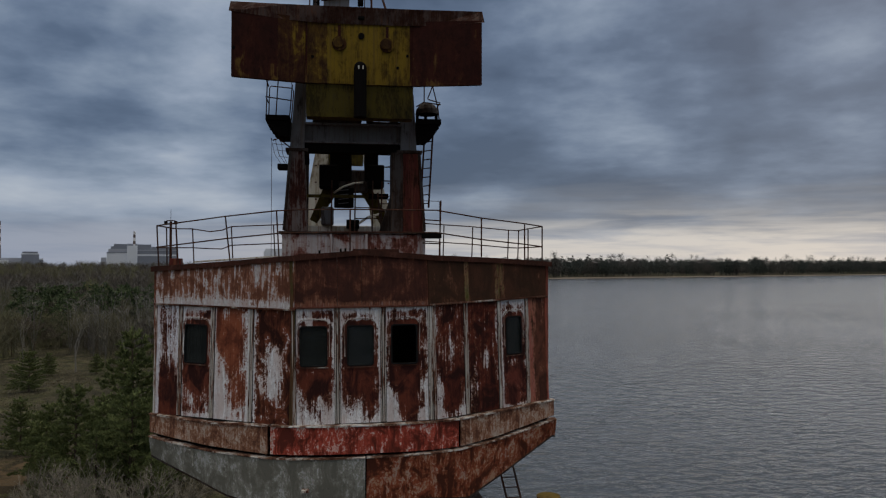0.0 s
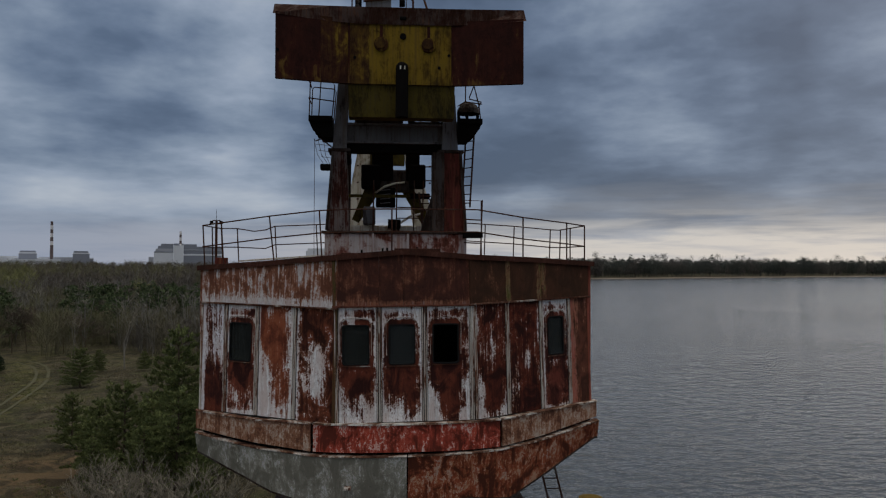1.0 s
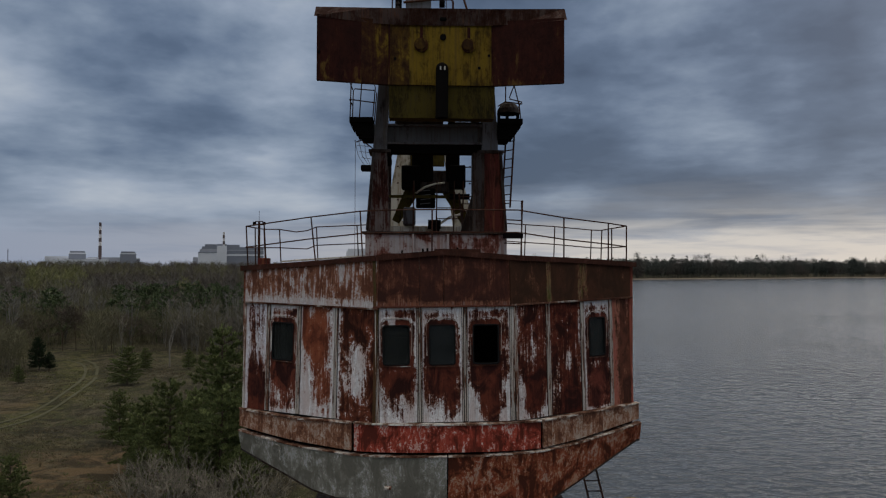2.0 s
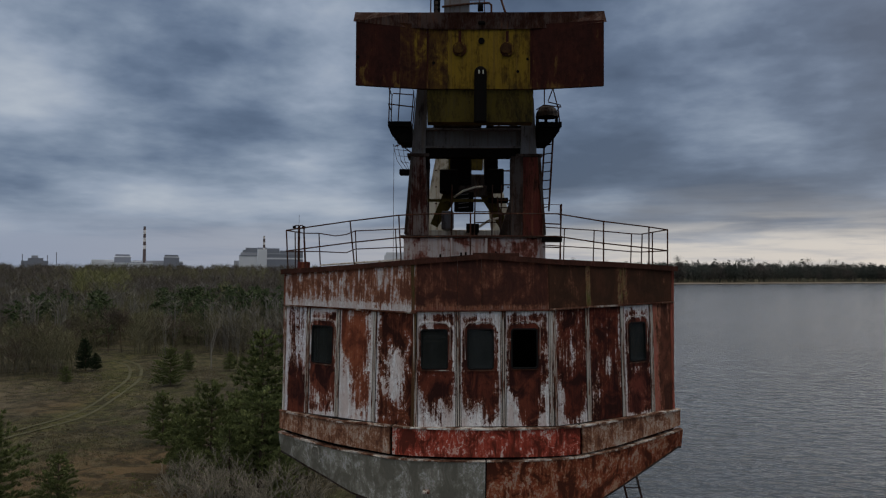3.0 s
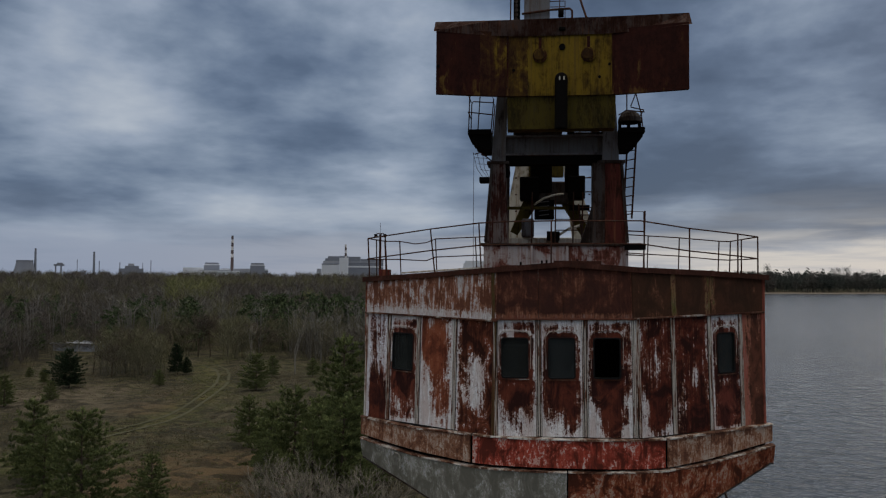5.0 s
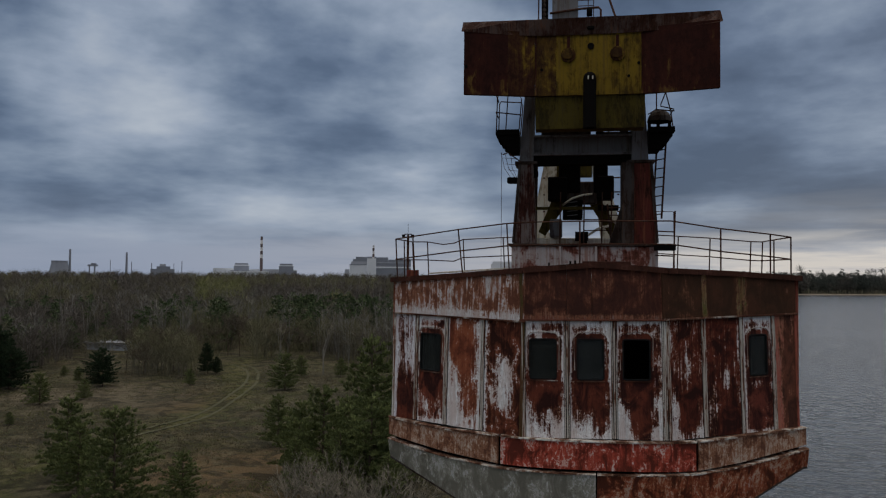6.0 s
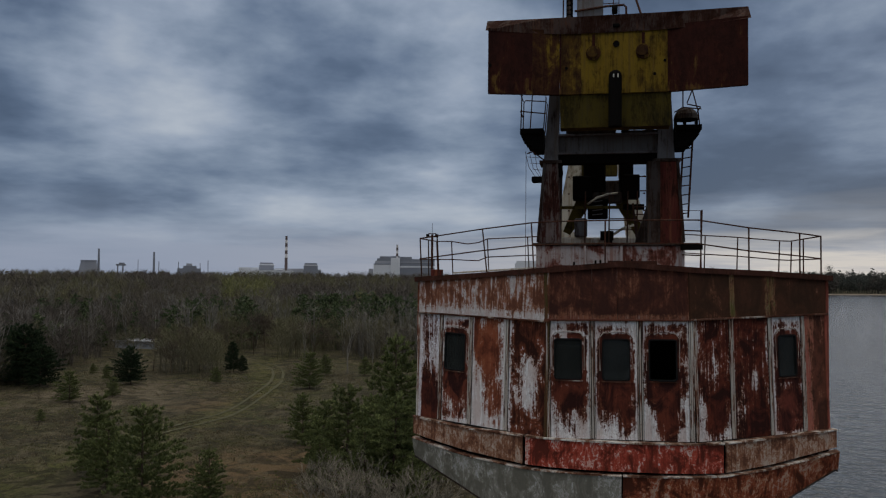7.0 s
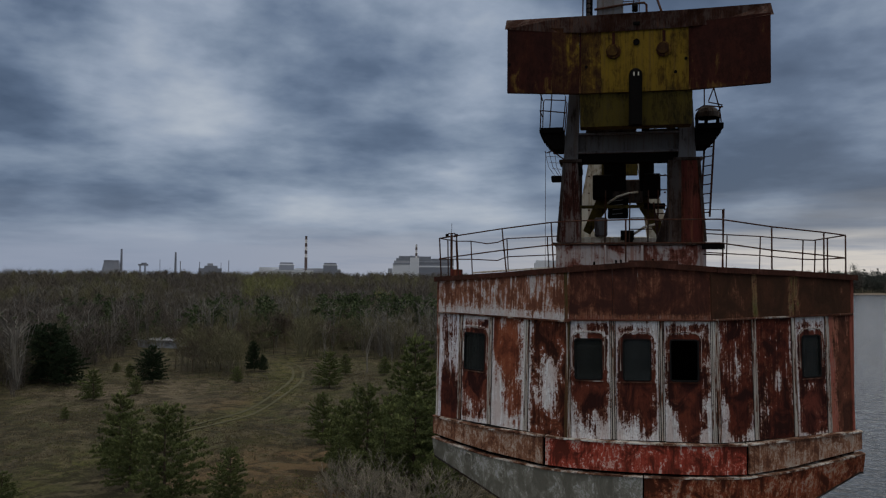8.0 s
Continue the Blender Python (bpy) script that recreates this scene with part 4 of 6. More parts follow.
def roof_parts():
    # cambered roof sheet
    bm = bmesh.new()
    xs = [XC - 4.72, XC - 3.1, XC - 1.51, XC, XC + 1.51, XC + 3.0, XC + 4.56]
    front = [18.06, 17.32, 16.54, 16.54, 16.54, 17.27, 17.98]
    rings = []
    for x, y in zip(xs, front):
        z = roof_z(x)
        rings.append([bm.verts.new(v) for v in ((x, y, z - 0.05), (x, BACK_Y, z - 0.05), (x, BACK_Y, z - 0.09), (x, y, z - 0.09))])
    for a, b in zip(rings, rings[1:]):
        for k in range(4):
            bm.faces.new((a[k], a[(k + 1) % 4], b[(k + 1) % 4], b[k]))
    bm.faces.new(rings[0])
    bm.faces.new(rings[-1][::-1])
    bmesh.ops.recalc_face_normals(bm, faces=bm.faces)
    part("roof", bm, M["fascia_rust"], house, "rust-brown cambered steel roof sheet")
    # edge angle along the front, in lengths
    for i in range(len(xs) - 1):
        a, b = Vector((xs[i], front[i] - 0.02, roof_z(xs[i]) - 0.055)), Vector((xs[i + 1], front[i + 1] - 0.02, roof_z(xs[i + 1]) - 0.055))
        part("roof_edge", bm_bar(a, b, 0.05, 0.115), M["roof_edge"], house)
    # torn flange pieces and bolts near the ridge
    part("roof_flange", bm_box((XC - 0.25, 16.50, 18.24), (XC + 0.75, 16.56, 18.32), 0.01), M["roof_edge"], house)
    part("roof_flange", bm_box((XC - 1.4, 16.55, 18.14), (XC - 0.35, 16.62, 18.22), 0.01), M["roof_edge"], house)
    for x in (-0.95, -0.5, -0.4, 0.25, 0.7):
        part("bolt", bm_tube([(XC + x, 16.6, roof_z(XC + x) - 0.05), (XC + x, 16.6, roof_z(XC + x) + 0.07)], 0.022, 6), M["black"], house)
    # a loose pale cover plate and the low hatch on the roof
    part("cover_plate", bm_poly([(XC - 3.9, 18.6, 18.02), (XC - 2.05, 18.2, 18.15), (XC - 1.9, 19.4, 18.17), (XC - 3.7, 19.7, 18.06)], (0, 0, 0.035)), M["cream"], house, "pale sheet lying on the roof")
    part("vent_box", bm_box((XC - 4.40, 18.35, 17.90), (XC - 4.14, 18.6, 18.12), 0.01), M["leg_red"], house)
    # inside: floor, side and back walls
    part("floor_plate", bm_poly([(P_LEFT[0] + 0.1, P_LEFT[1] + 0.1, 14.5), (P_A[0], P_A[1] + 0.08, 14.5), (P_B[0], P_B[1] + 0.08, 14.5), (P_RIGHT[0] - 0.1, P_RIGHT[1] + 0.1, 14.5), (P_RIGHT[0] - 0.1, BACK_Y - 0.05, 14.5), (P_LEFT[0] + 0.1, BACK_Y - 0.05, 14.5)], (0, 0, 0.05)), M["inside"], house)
    part("side_wall", bm_box((P_LEFT[0] - 0.02, 18.12, 14.55), (P_LEFT[0] + 0.06, BACK_Y, 17.86)), M["wall_white"], house)
    part("side_wall", bm_box((P_RIGHT[0] - 0.06, 18.06, 14.62), (P_RIGHT[0] + 0.02, BACK_Y, 17.95)), M["wall_red"], house)
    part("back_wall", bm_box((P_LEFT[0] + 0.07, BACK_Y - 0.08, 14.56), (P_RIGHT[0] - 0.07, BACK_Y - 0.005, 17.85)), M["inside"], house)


roof_parts()


# the skirt band and the keel plate under it follow the walls in a flatter curve
def lower_path():
    pts = [(-4.72, 18.14), (-4.0, 17.70), (-3.2, 17.29), (-2.4, 16.93), (-1.99, 16.75), (-1.5, 16.60), (-0.9, 16.52), (0.05, 16.50), (0.9, 16.52), (1.5, 16.60), (2.10, 16.77), (2.5, 16.95), (3.2, 17.28), (4.0, 17.68), (4.60, 17.98)]
    return pts


BASE_Z = ((-4.72, 14.62), (-3.3, 14.54), (-2, 14.555), (0, 14.555), (2.1, 14.58), (3.0, 14.64), (4.6, 14.74))
SKIRT_Z = ((-4.72, 14.21), (-3.3, 14.04), (-2.0, 13.955), (0, 13.96), (2.1, 13.98), (3.05, 14.09), (4.6, 14.37))
KEEL_TOP = ((-4.72, 14.12), (-3.3, 13.945), (-2.0, 13.88), (0, 13.885), (2.1, 13.93), (3.05, 14.02), (4.6, 14.28))
KEEL_LOW = ((-4.72, 13.68), (-3.6, 13.27), (-2.65, 12.88), (-1.5, 12.93), (0, 12.95), (1.5, 12.92), (2.35, 12.82), (3.2, 13.20), (4.6, 13.88))


def along(table, x):
    return float(np.interp(x, [p[0] for p in table], [p[1] for p in table]))


def band(name, x0, x1, low, high, out, thick, mat, label="", inward=0.0):
    """A length of plate that follows the lower path between x0 and x1."""
    path = lower_path()
    px, py = [p[0] for p in path], [p[1] for p in path]
    xs = sorted({x0, x1, *[x for x in px if x0 < x < x1], *[x0 + (x1 - x0) * k / 8 for k in range(9)]})
    bm = bmesh.new()
    rows = []
    for x in xs:
        y = float(np.interp(x, px, py))
        zl, zh = low(x), high(x)
        n = Vector((float(np.interp(x + 0.05, px, py)) - float(np.interp(x - 0.05, px, py)), -0.1, 0)).normalized()
        dent = 0.01 * math.sin(5.3 * x + zl)
        ps = [Vector((XC + x, y, zh)) + n * out, Vector((XC + x, y, (zl + zh) / 2)) + n * (out + dent - inward / 2), Vector((XC + x, y, zl)) + n * (out - inward)]
        rows.append([bm.verts.new(p) for p in ps] + [bm.verts.new(ps[2] - n * thick), bm.verts.new(ps[0] - n * thick)])
    for a, b in zip(rows, rows[1:]):
        for k in range(5):
            bm.faces.new((a[k], b[k], b[(k + 1) % 5], a[(k + 1) % 5]))
    bm.faces.new(rows[0])
    bm.faces.new(rows[-1][::-1])
    bmesh.ops.recalc_face_normals(bm, faces=bm.faces)
    return part(name, bm, M[mat], house, label)


for x0, x1, mat, label in ((-4.72, -2.015, "skirt_tan", "tan weathered skirt plate"), (-1.955, 2.08, "skirt_red", "bright red skirt plate with white flakes"), (2.14, 4.6, "skirt_tan", "tan weathered skirt plate")):
    band("skirt_plate", x0, x1, lambda x: along(SKIRT_Z, x), lambda x: along(BASE_Z, x) - 0.02, 0.05, 0.05, mat, label)
    band("ledge", x0, x1, lambda x: along(BASE_Z, x) - 0.018, lambda x: along(BASE_Z, x) + 0.016, 0.085, 0.16, "rim")
for x0, x1, mat, label in ((-4.72, 0.035, "keel_grey", "scuffed grey keel plate"), (0.065, 4.66, "keel_red", "orange-red rusted keel plate")):
    band("keel_plate", x0, x1, lambda x: along(KEEL_LOW, x), lambda x: along(KEEL_TOP, x) - 0.02, 0.09, 0.05, mat, label, 0.12)
    band("keel_rim", x0, x1, lambda x: along(KEEL_TOP, x) - 0.018, lambda x: along(KEEL_TOP, x) + 0.012, 0.115, 0.22, "rim")
    band("keel_foot", x0, x1, lambda x: along(KEEL_LOW, x) - 0.045, lambda x: along(KEEL_LOW, x) - 0.004, -0.03, 0.35, "steel_dark")
# near-black sheet added behind the plates; its colour gives the gap's shadow
band("inner_frame", -4.6, 4.5, lambda x: along(KEEL_LOW, x) + 0.1, lambda x: along(BASE_Z, x) - 0.02, -0.06, 0.04, "black")
part("underframe", bm_box((XC - 2.4, 17.0, 12.85), (XC + 2.2, BACK_Y, 13.9), 0.05), M["steel_dark"], house)
# lifting eyes, a bent hook and a cleat on the keel
for x, z in ((-3.75, 13.85),):
    y = float(np.interp(x, [p[0] for p in lower_path()], [p[1] for p in lower_path()]))
    pts = [(XC + x + dx, y - 0.16 - dx * 0.4, z + dz) for dx, dz in ((-0.09, -0.10), (-0.09, 0.02), (-0.05, 0.08), (0.03, 0.08), (0.07, 0.02), (0.08, -0.25))]
    part("hook", bm_tube(pts, 0.018, 6), M["keel_grey"], house)
part("cleat", bm_box((XC - 1.30, 16.36, 13.20), (XC - 1.15, 16.52, 13.25), 0.005), M["rib_grey"], house)

# a control cabinet inside, seen through the panes
cab = thing("control_cabinet", (XC - 0.95, 18.35, 14.55), "dull yellow-green control cabinet on the floor", "cabinet")
part("body", bm_box((XC - 1.35, 18.0, 14.551), (XC - 0.55, 18.7, 16.35), 0.02), M["olive"], cab)
part("door", bm_box((XC - 1.30, 17.96, 14.65), (XC - 0.60, 17.998, 16.28), 0.01), M["olive"], cab)

# ---- guard rail round the roof ----
railing = thing("roof_railing", (XC, 17.6, 17.9), "thin rusted steel guard rail on the roof edge, bent in places", "railing")


def rail_line(pts, r=0.016):
    part("rail", bm_tube(pts, r, 6), M["rail"], railing)


def post(x, y, z_top, lean=(0, 0)):
    part("post", bm_tube([(x, y, roof_z(x) - 0.05), (x + lean[0], y + lean[1], z_top)], 0.017, 6), M["rail"], railing)


F_RUN = [(XC - 4.62, 18.10, 18.86), (XC - 3.01, 17.33, 19.04), (XC - 1.87, 16.79, 19.14), (XC - 1.3, 16.66, 19.16), (XC - 0.3, 16.66, 19.18), (XC + 1.58, 16.66, 19.18), (XC + 2.69, 17.18, 19.05), (XC + 3.84, 17.72, 18.96), (XC + 4.34, 17.98, 18.91)]
rail_line(F_RUN)
rail_line([(x, y, z - 0.49) for x, y, z in F_RUN])
for (x, y, z), lean in zip(F_RUN, ((-0.05, 0), (-0.11, 0), (-0.06, 0), None, (0, 0), None, (0, 0), (0, 0), (0, 0))):
    if lean is not None:
        post(x - lean[0], y, z, lean)
post(XC - 4.1, 17.86, 18.92, (-0.06, 0))
R_RUN = [(XC - 4.62, 18.10, 18.86), (XC - 4.77, 21.0, 18.92), (XC - 4.35, 21.0, 18.92), (XC - 3.9, 21.0, 18.85), (XC - 3.6, 21.0, 18.89), (XC - 3.35, 21.0, 18.99), (XC - 1.9, 21.0, 19.06)]
rail_line(R_RUN)
rail_line([(x, y, z - 0.50 if i != 3 else z - 0.45) for i, (x, y, z) in enumerate(R_RUN)])
for x, z in ((-4.77, 18.92), (-4.35, 18.92), (-3.35, 18.98), (-2.25, 19.03)):
    post(XC + x + 0.05, 21.0, z, (-0.05, 0))
post(XC - 4.70, 19.6, 18.89, (-0.02, 0))
R2 = [(XC + 4.34, 17.98, 18.91), (XC + 4.47, 21.0, 18.94), (XC + 4.18, 21.0, 18.95), (XC + 3.16, 21.0, 19.04), (XC + 1.8, 21.0, 19.12)]
rail_line(R2)
rail_line([(x, y, z - 0.49) for x, y, z in R2])
for x, z in ((4.47, 18.94), (4.18, 18.95), (3.16, 19.04), (2.35, 19.08)):
    post(XC + x, 21.0, z, (0.03, 0))
post(XC + 4.41, 19.6, 18.93)

# ---- the tower over the house ----
tower = thing("crane_tower", (XT, 20.2, 18.2), "dark rusted steel tower with red-brown columns", "crane tower")
TY = 19.8                                  # front face of the columns


def column(s):
    """A box column, leaning in a little, with a stiffened cap; its inner web is set back."""
    x0, x1 = (-1.81, -1.22) if s < 0 else (1.16, 1.80)
    t0, t1 = (-1.67, -1.30) if s < 0 else (1.15, 1.63)
    bm = bmesh.new()
    lo = [bm.verts.new((XT + x, y, 18.82)) for x, y in ((x0, TY), (x1, TY), (x1, TY + 0.75), (x0, TY + 0.75))]
    hi = [bm.verts.new((XT + x, y, 20.95)) for x, y in ((t0, TY), (t1, TY), (t1, TY + 0.7), (t0, TY + 0.7))]
    bm.faces.new(lo[::-1])
    bm.faces.new(hi)
    for k in range(4):
        bm.faces.new((lo[k], lo[(k + 1) % 4], hi[(k + 1) % 4], hi[k]))
    bmesh.ops.bevel(bm, geom=bm.edges[:], offset=0.015, segments=1, affect="EDGES")
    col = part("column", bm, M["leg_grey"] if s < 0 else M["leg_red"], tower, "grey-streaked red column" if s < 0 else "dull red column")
    # flanges that stand proud down the outer edge
    part("flange", bm_bar((XT + s * (1.79 if s > 0 else 1.80), TY - 0.02, 18.85), (XT + s * 1.64, TY - 0.02, 20.92), 0.07, 0.06, (0, 1, 0)), M["steel_dark"], col)
    part("cap_plate", bm_box((XT + min(t0, t1) - 0.10, TY - 0.06, 20.87), (XT + max(t0, t1) + 0.10, TY + 0.76, 20.95), 0.01), M["steel_dark"], col)
    part("bracket", bm_poly([(XT + (t1 if s < 0 else t0), TY + 0.1, 20.85), (XT + (t1 + 0.12 if s < 0 else t0 - 0.14), TY + 0.1, 20.72), (XT + (t1 + 0.12 if s < 0 else t0 - 0.14), TY + 0.1, 20.6), (XT + (t1 - 0.03 if s < 0 else t0), TY + 0.1, 20.55)], (0, 0.3, 0)), M["black"], col)
    if s > 0:
        part("inner_web", bm_bar((XT + 1.06, TY + 0.05, 18.83), (XT + 1.06, TY + 0.05, 20.86), 0.30, 0.5, (0, 1, 0)), M["steel_dark"], col)
        part("web_foot", bm_poly([(XT + 0.62, TY + 0.1, 18.83), (XT + 0.95, TY + 0.1, 18.83), (XT + 0.95, TY + 0.1, 19.9), (XT + 0.86, TY + 0.1, 19.6)], (0, 0.2, 0)), M["steel_dark"], col)
    # upper part of the column, over the cap
    bm = bmesh.new()
    u0, u1 = (-1.66, -1.30) if s < 0 else (1.16, 1.58)
    v0, v1 = (-1.52, -1.26) if s < 0 else (1.20, 1.50)
    top = 22.75 if s < 0 else 22.4
    lo = [bm.verts.new((XT + x, y, 20.95)) for x, y in ((u0, TY), (u1, TY), (u1, TY + 0.65), (u0, TY + 0.65))]
    hi = [bm.verts.new((XT + x, y, top)) for x, y in ((v0, TY), (v1, TY), (v1, TY + 0.5), (v0, TY + 0.5))]
    bm.faces.new(lo[::-1])
    bm.faces.new(hi)
    for k in range(4):
        bm.faces.new((lo[k], lo[(k + 1) % 4], hi[(k + 1) % 4], hi[k]))
    part("upper_column", bm, M["beam_grey"], tower)
    # rear leg, raking back
    part("rear_leg", bm_bar((XT + s * 1.45, 22.6, 18.15), (XT + s * 1.35, TY + 0.9, 21.3), 0.3, 0.3, (1, 0, 0)), M["steel_dark"], tower)


column(-1)
column(1)
part("plinth", bm_box((XT - 1.84, TY - 0.12, 18.06), (XT + 1.80, TY + 0.9, 18.76), 0.02), M["plinth"], tower, "plinth in patchy red and grey paint")
part("plinth_flange", bm_box((XT - 1.92, TY - 0.2, 18.765), (XT + 1.86, TY + 0.98, 18.825), 0.008), M["steel_dark"], tower)
for x in (-0.62, 0.28):
    part("stiffener", bm_box((XT + x - 0.03, TY - 0.19, 18.06), (XT + x + 0.03, TY - 0.125, 18.76)), M["plinth"], tower)


def ibeam(x0, x1, y, z0, z1, depth, flange=0.07):
    bm = bm_box((x0, y, z0 + flange), (x1, y + 0.06, z1 - flange))
    bm_box((x0, y - depth / 2, z0), (x1, y + depth / 2, z0 + flange), 0.0, bm)
    bm_box((x0, y - depth / 2, z1 - flange), (x1, y + depth / 2, z1), 0.0, bm)
    return bm


part("crossbeam", ibeam(XT - 1.30, XT + 1.18, TY + 0.16, 21.10, 21.62, 0.34, 0.05), M["beam_grey"], tower, "grey flanged crossbeam")
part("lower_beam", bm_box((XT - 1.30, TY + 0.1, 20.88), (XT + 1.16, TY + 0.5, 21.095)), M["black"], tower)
part("top_beam", bm_box((XT - 1.05, TY - 0.1, 21.63), (XT + 0.15, TY + 0.35, 21.85), 0.02), M["steel_dark"], tower)
part("top_beam", bm_box((XT + 0.3, TY + 0.2, 21.62), (XT + 1.2, TY + 0.5, 21.72), 0.02), M["steel_dark"], tower)
part("bearing", bm_box((XT + 0.28, TY - 0.05, 21.63), (XT + 0.46, TY + 0.2, 21.82), 0.03), M["black"], tower)
for x in (0.62, 1.02):
    part("rod", bm_tube([(XT + x, TY + 0.3, 21.7), (XT + x, TY + 0.3, 22.2)], 0.025, 6), M["black"], tower)


def side_platform(s):
    """A bracketed walkway at the side of the tower, with a hoop rail."""
    xi, xo = (1.66, 2.26) if s < 0 else (1.58, 2.20)
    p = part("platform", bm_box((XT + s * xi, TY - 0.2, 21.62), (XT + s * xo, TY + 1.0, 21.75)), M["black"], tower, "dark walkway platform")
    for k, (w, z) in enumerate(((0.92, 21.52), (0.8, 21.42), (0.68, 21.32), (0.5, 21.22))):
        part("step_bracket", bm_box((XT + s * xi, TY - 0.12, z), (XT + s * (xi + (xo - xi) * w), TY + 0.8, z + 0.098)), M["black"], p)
    return p


left_p, right_p = side_platform(-1), side_platform(1)


def hoop(points, parent, r=0.016):
    part("hoop_rail", bm_tube(points, r, 6), M["rail"], parent)


for y in (TY - 0.18, TY + 0.55):
    hoop([(XT - 2.24, y, 21.75), (XT - 2.22, y, 22.58), (XT - 2.18, y, 22.64), (XT - 1.64, y, 22.6), (XT - 1.60, y, 22.52), (XT - 1.66, y, 21.75)], left_p)
hoop([(XT - 2.25, TY - 0.18, 22.2), (XT - 1.6, TY - 0.18, 22.12)], left_p)
hoop([(XT - 2.25, TY - 0.18, 22.2), (XT - 2.25, TY + 0.55, 22.2)], left_p)
hoop([(XT - 1.95, TY - 0.18, 22.62), (XT - 2.0, TY - 0.18, 21.75)], left_p)
hoop([(XT - 2.24, TY - 0.18, 22.62), (XT - 2.24, TY + 0.55, 22.62)], left_p)
# the other side: a drum under a dented guard, rods and a bent rail
guard = bmesh.new()
bmesh.ops.create_uvsphere(guard, u_segments=14, v_segments=8, radius=0.31, matrix=pose(XT + 1.88, TY + 0.25, 21.95) @ Matrix.Diagonal((1.0, 1.0, 1.05, 1)))
bmesh.ops.delete(guard, geom=[v for v in guard.verts if v.co.z < 21.90], context="VERTS")
bmesh.ops.solidify(guard, geom=guard.faces[:], thickness=0.02)
part("drum_guard", guard, M["steel_dark"], right_p, "rounded rusty guard")
for x in (1.62, 1.84, 2.12):
    part("guard_leg", bm_box((XT + x - 0.03, TY + 0.1, 21.751), (XT + x + 0.03, TY + 0.3, 21.98)), M["black"], right_p)
hoop([(XT + 2.16, TY - 0.1, 21.75), (XT + 2.12, TY - 0.1, 22.1), (XT + 1.98, TY - 0.1, 22.65)], right_p)
hoop([(XT + 1.80, TY + 0.2, 22.1), (XT + 1.80, TY + 0.2, 22.75)], right_p)
hoop([(XT + 1.86, TY - 0.1, 22.30), (XT + 2.03, TY - 0.1, 22.75)], right_p)
hoop([(XT + 1.86, TY - 0.1, 22.28), (XT + 2.18, TY - 0.1, 22.2), (XT + 2.1, TY + 0.5, 22.05)], right_p)
hoop([(XT + 1.56, TY - 0.1, 22.08), (XT + 1.75, TY - 0.1, 22.2), (XT + 2.2, TY - 0.1, 22.15)], right_p)


def ladder(parent, a, b, width, rungs, side=(1, 0, 0), r=0.022):
    a, b, w = Vector(a), Vector(b), Vector(side).normalized() * width / 2
    lad = part("ladder", bm_bar(a - w, b - w, r * 2, r * 2, (0, 1, 0)), M["rail"], parent, "narrow rusted ladder")
    part("stile", bm_bar(a + w, b + w, r * 2, r * 2, (0, 1, 0)), M["rail"], lad)
    for k in range(rungs):
        p = a.lerp(b, (k + 0.5) / rungs)
        part("rung", bm_tube([p - w, p + w], r * 0.7, 5), M["rail"], lad)


ladder(tower, (XT + 1.86, TY + 0.6, 19.5), (XT + 1.98, TY + 0.6, 21.64), 0.32, 9, (0.6, -0.8, 0))
ladder(tower, (XT + 0.98, 21.0, 18.75), (XT + 0.86, 21.0, 19.95), 0.44, 6)
# small lamp on an arm and thin cables at the tower's side
part("arm", bm_tube([(XT - 1.66, TY + 0.3, 21.0), (XT - 1.95, TY + 0.1, 21.2), (XT - 2.1, TY + 0.1, 21.15)], 0.018, 5), M["rail"], tower)
part("lamp_head", bm_box((XT - 1.98, TY + 0.1, 20.42), (XT - 1.72, TY + 0.45, 20.56), 0.02), M["black"], tower, "black lamp head")
for x0, x1 in ((-2.15, -1.85), (-2.05, -1.74), (-1.9, -1.70)):
    part("mesh_wire", bm_tube([(XT + x0, TY + 0.2, 21.22), (XT + (x0 + x1) / 2 - 0.05, TY + 0.2, 20.8), (XT + x1, TY + 0.2, 20.5)], 0.006, 4), M["rail"], tower)
for z in (21.08, 20.92, 20.76):
    part("mesh_wire", bm_tube([(XT - 2.14 + (21.2 - z) * 0.4, TY + 0.2, z), (XT - 1.72, TY + 0.2, z - 0.03)], 0.006, 4), M["rail"], tower)
part("cable", bm_tube([(XT - 2.13, TY + 0.2, 21.22), (XT - 2.13, TY + 0.2, 18.1)], 0.006, 4), M["rail"], tower)
# box rail beside the column
BX = XT + 2.17
box_rail = part("landing", bm_box((XT + 1.70, 19.3, 18.66), (BX, 19.75, 18.80)), M["black"], tower, "dark landing plate")
hoop([(XT + 1.72, 19.6, 18.8), (XT + 1.72, 19.6, 19.63), (BX, 19.6, 19.62), (BX, 19.6, 18.15)], box_rail, 0.02)
hoop([(BX - 0.05, 19.35, 18.2), (BX - 0.01, 19.35, 19.62)], box_rail, 0.02)
for z in (19.12, 18.52):
    hoop([(XT + 1.72, 19.6, z + 0.02), (BX + 0.02, 19.6, z)], box_rail, 0.018)


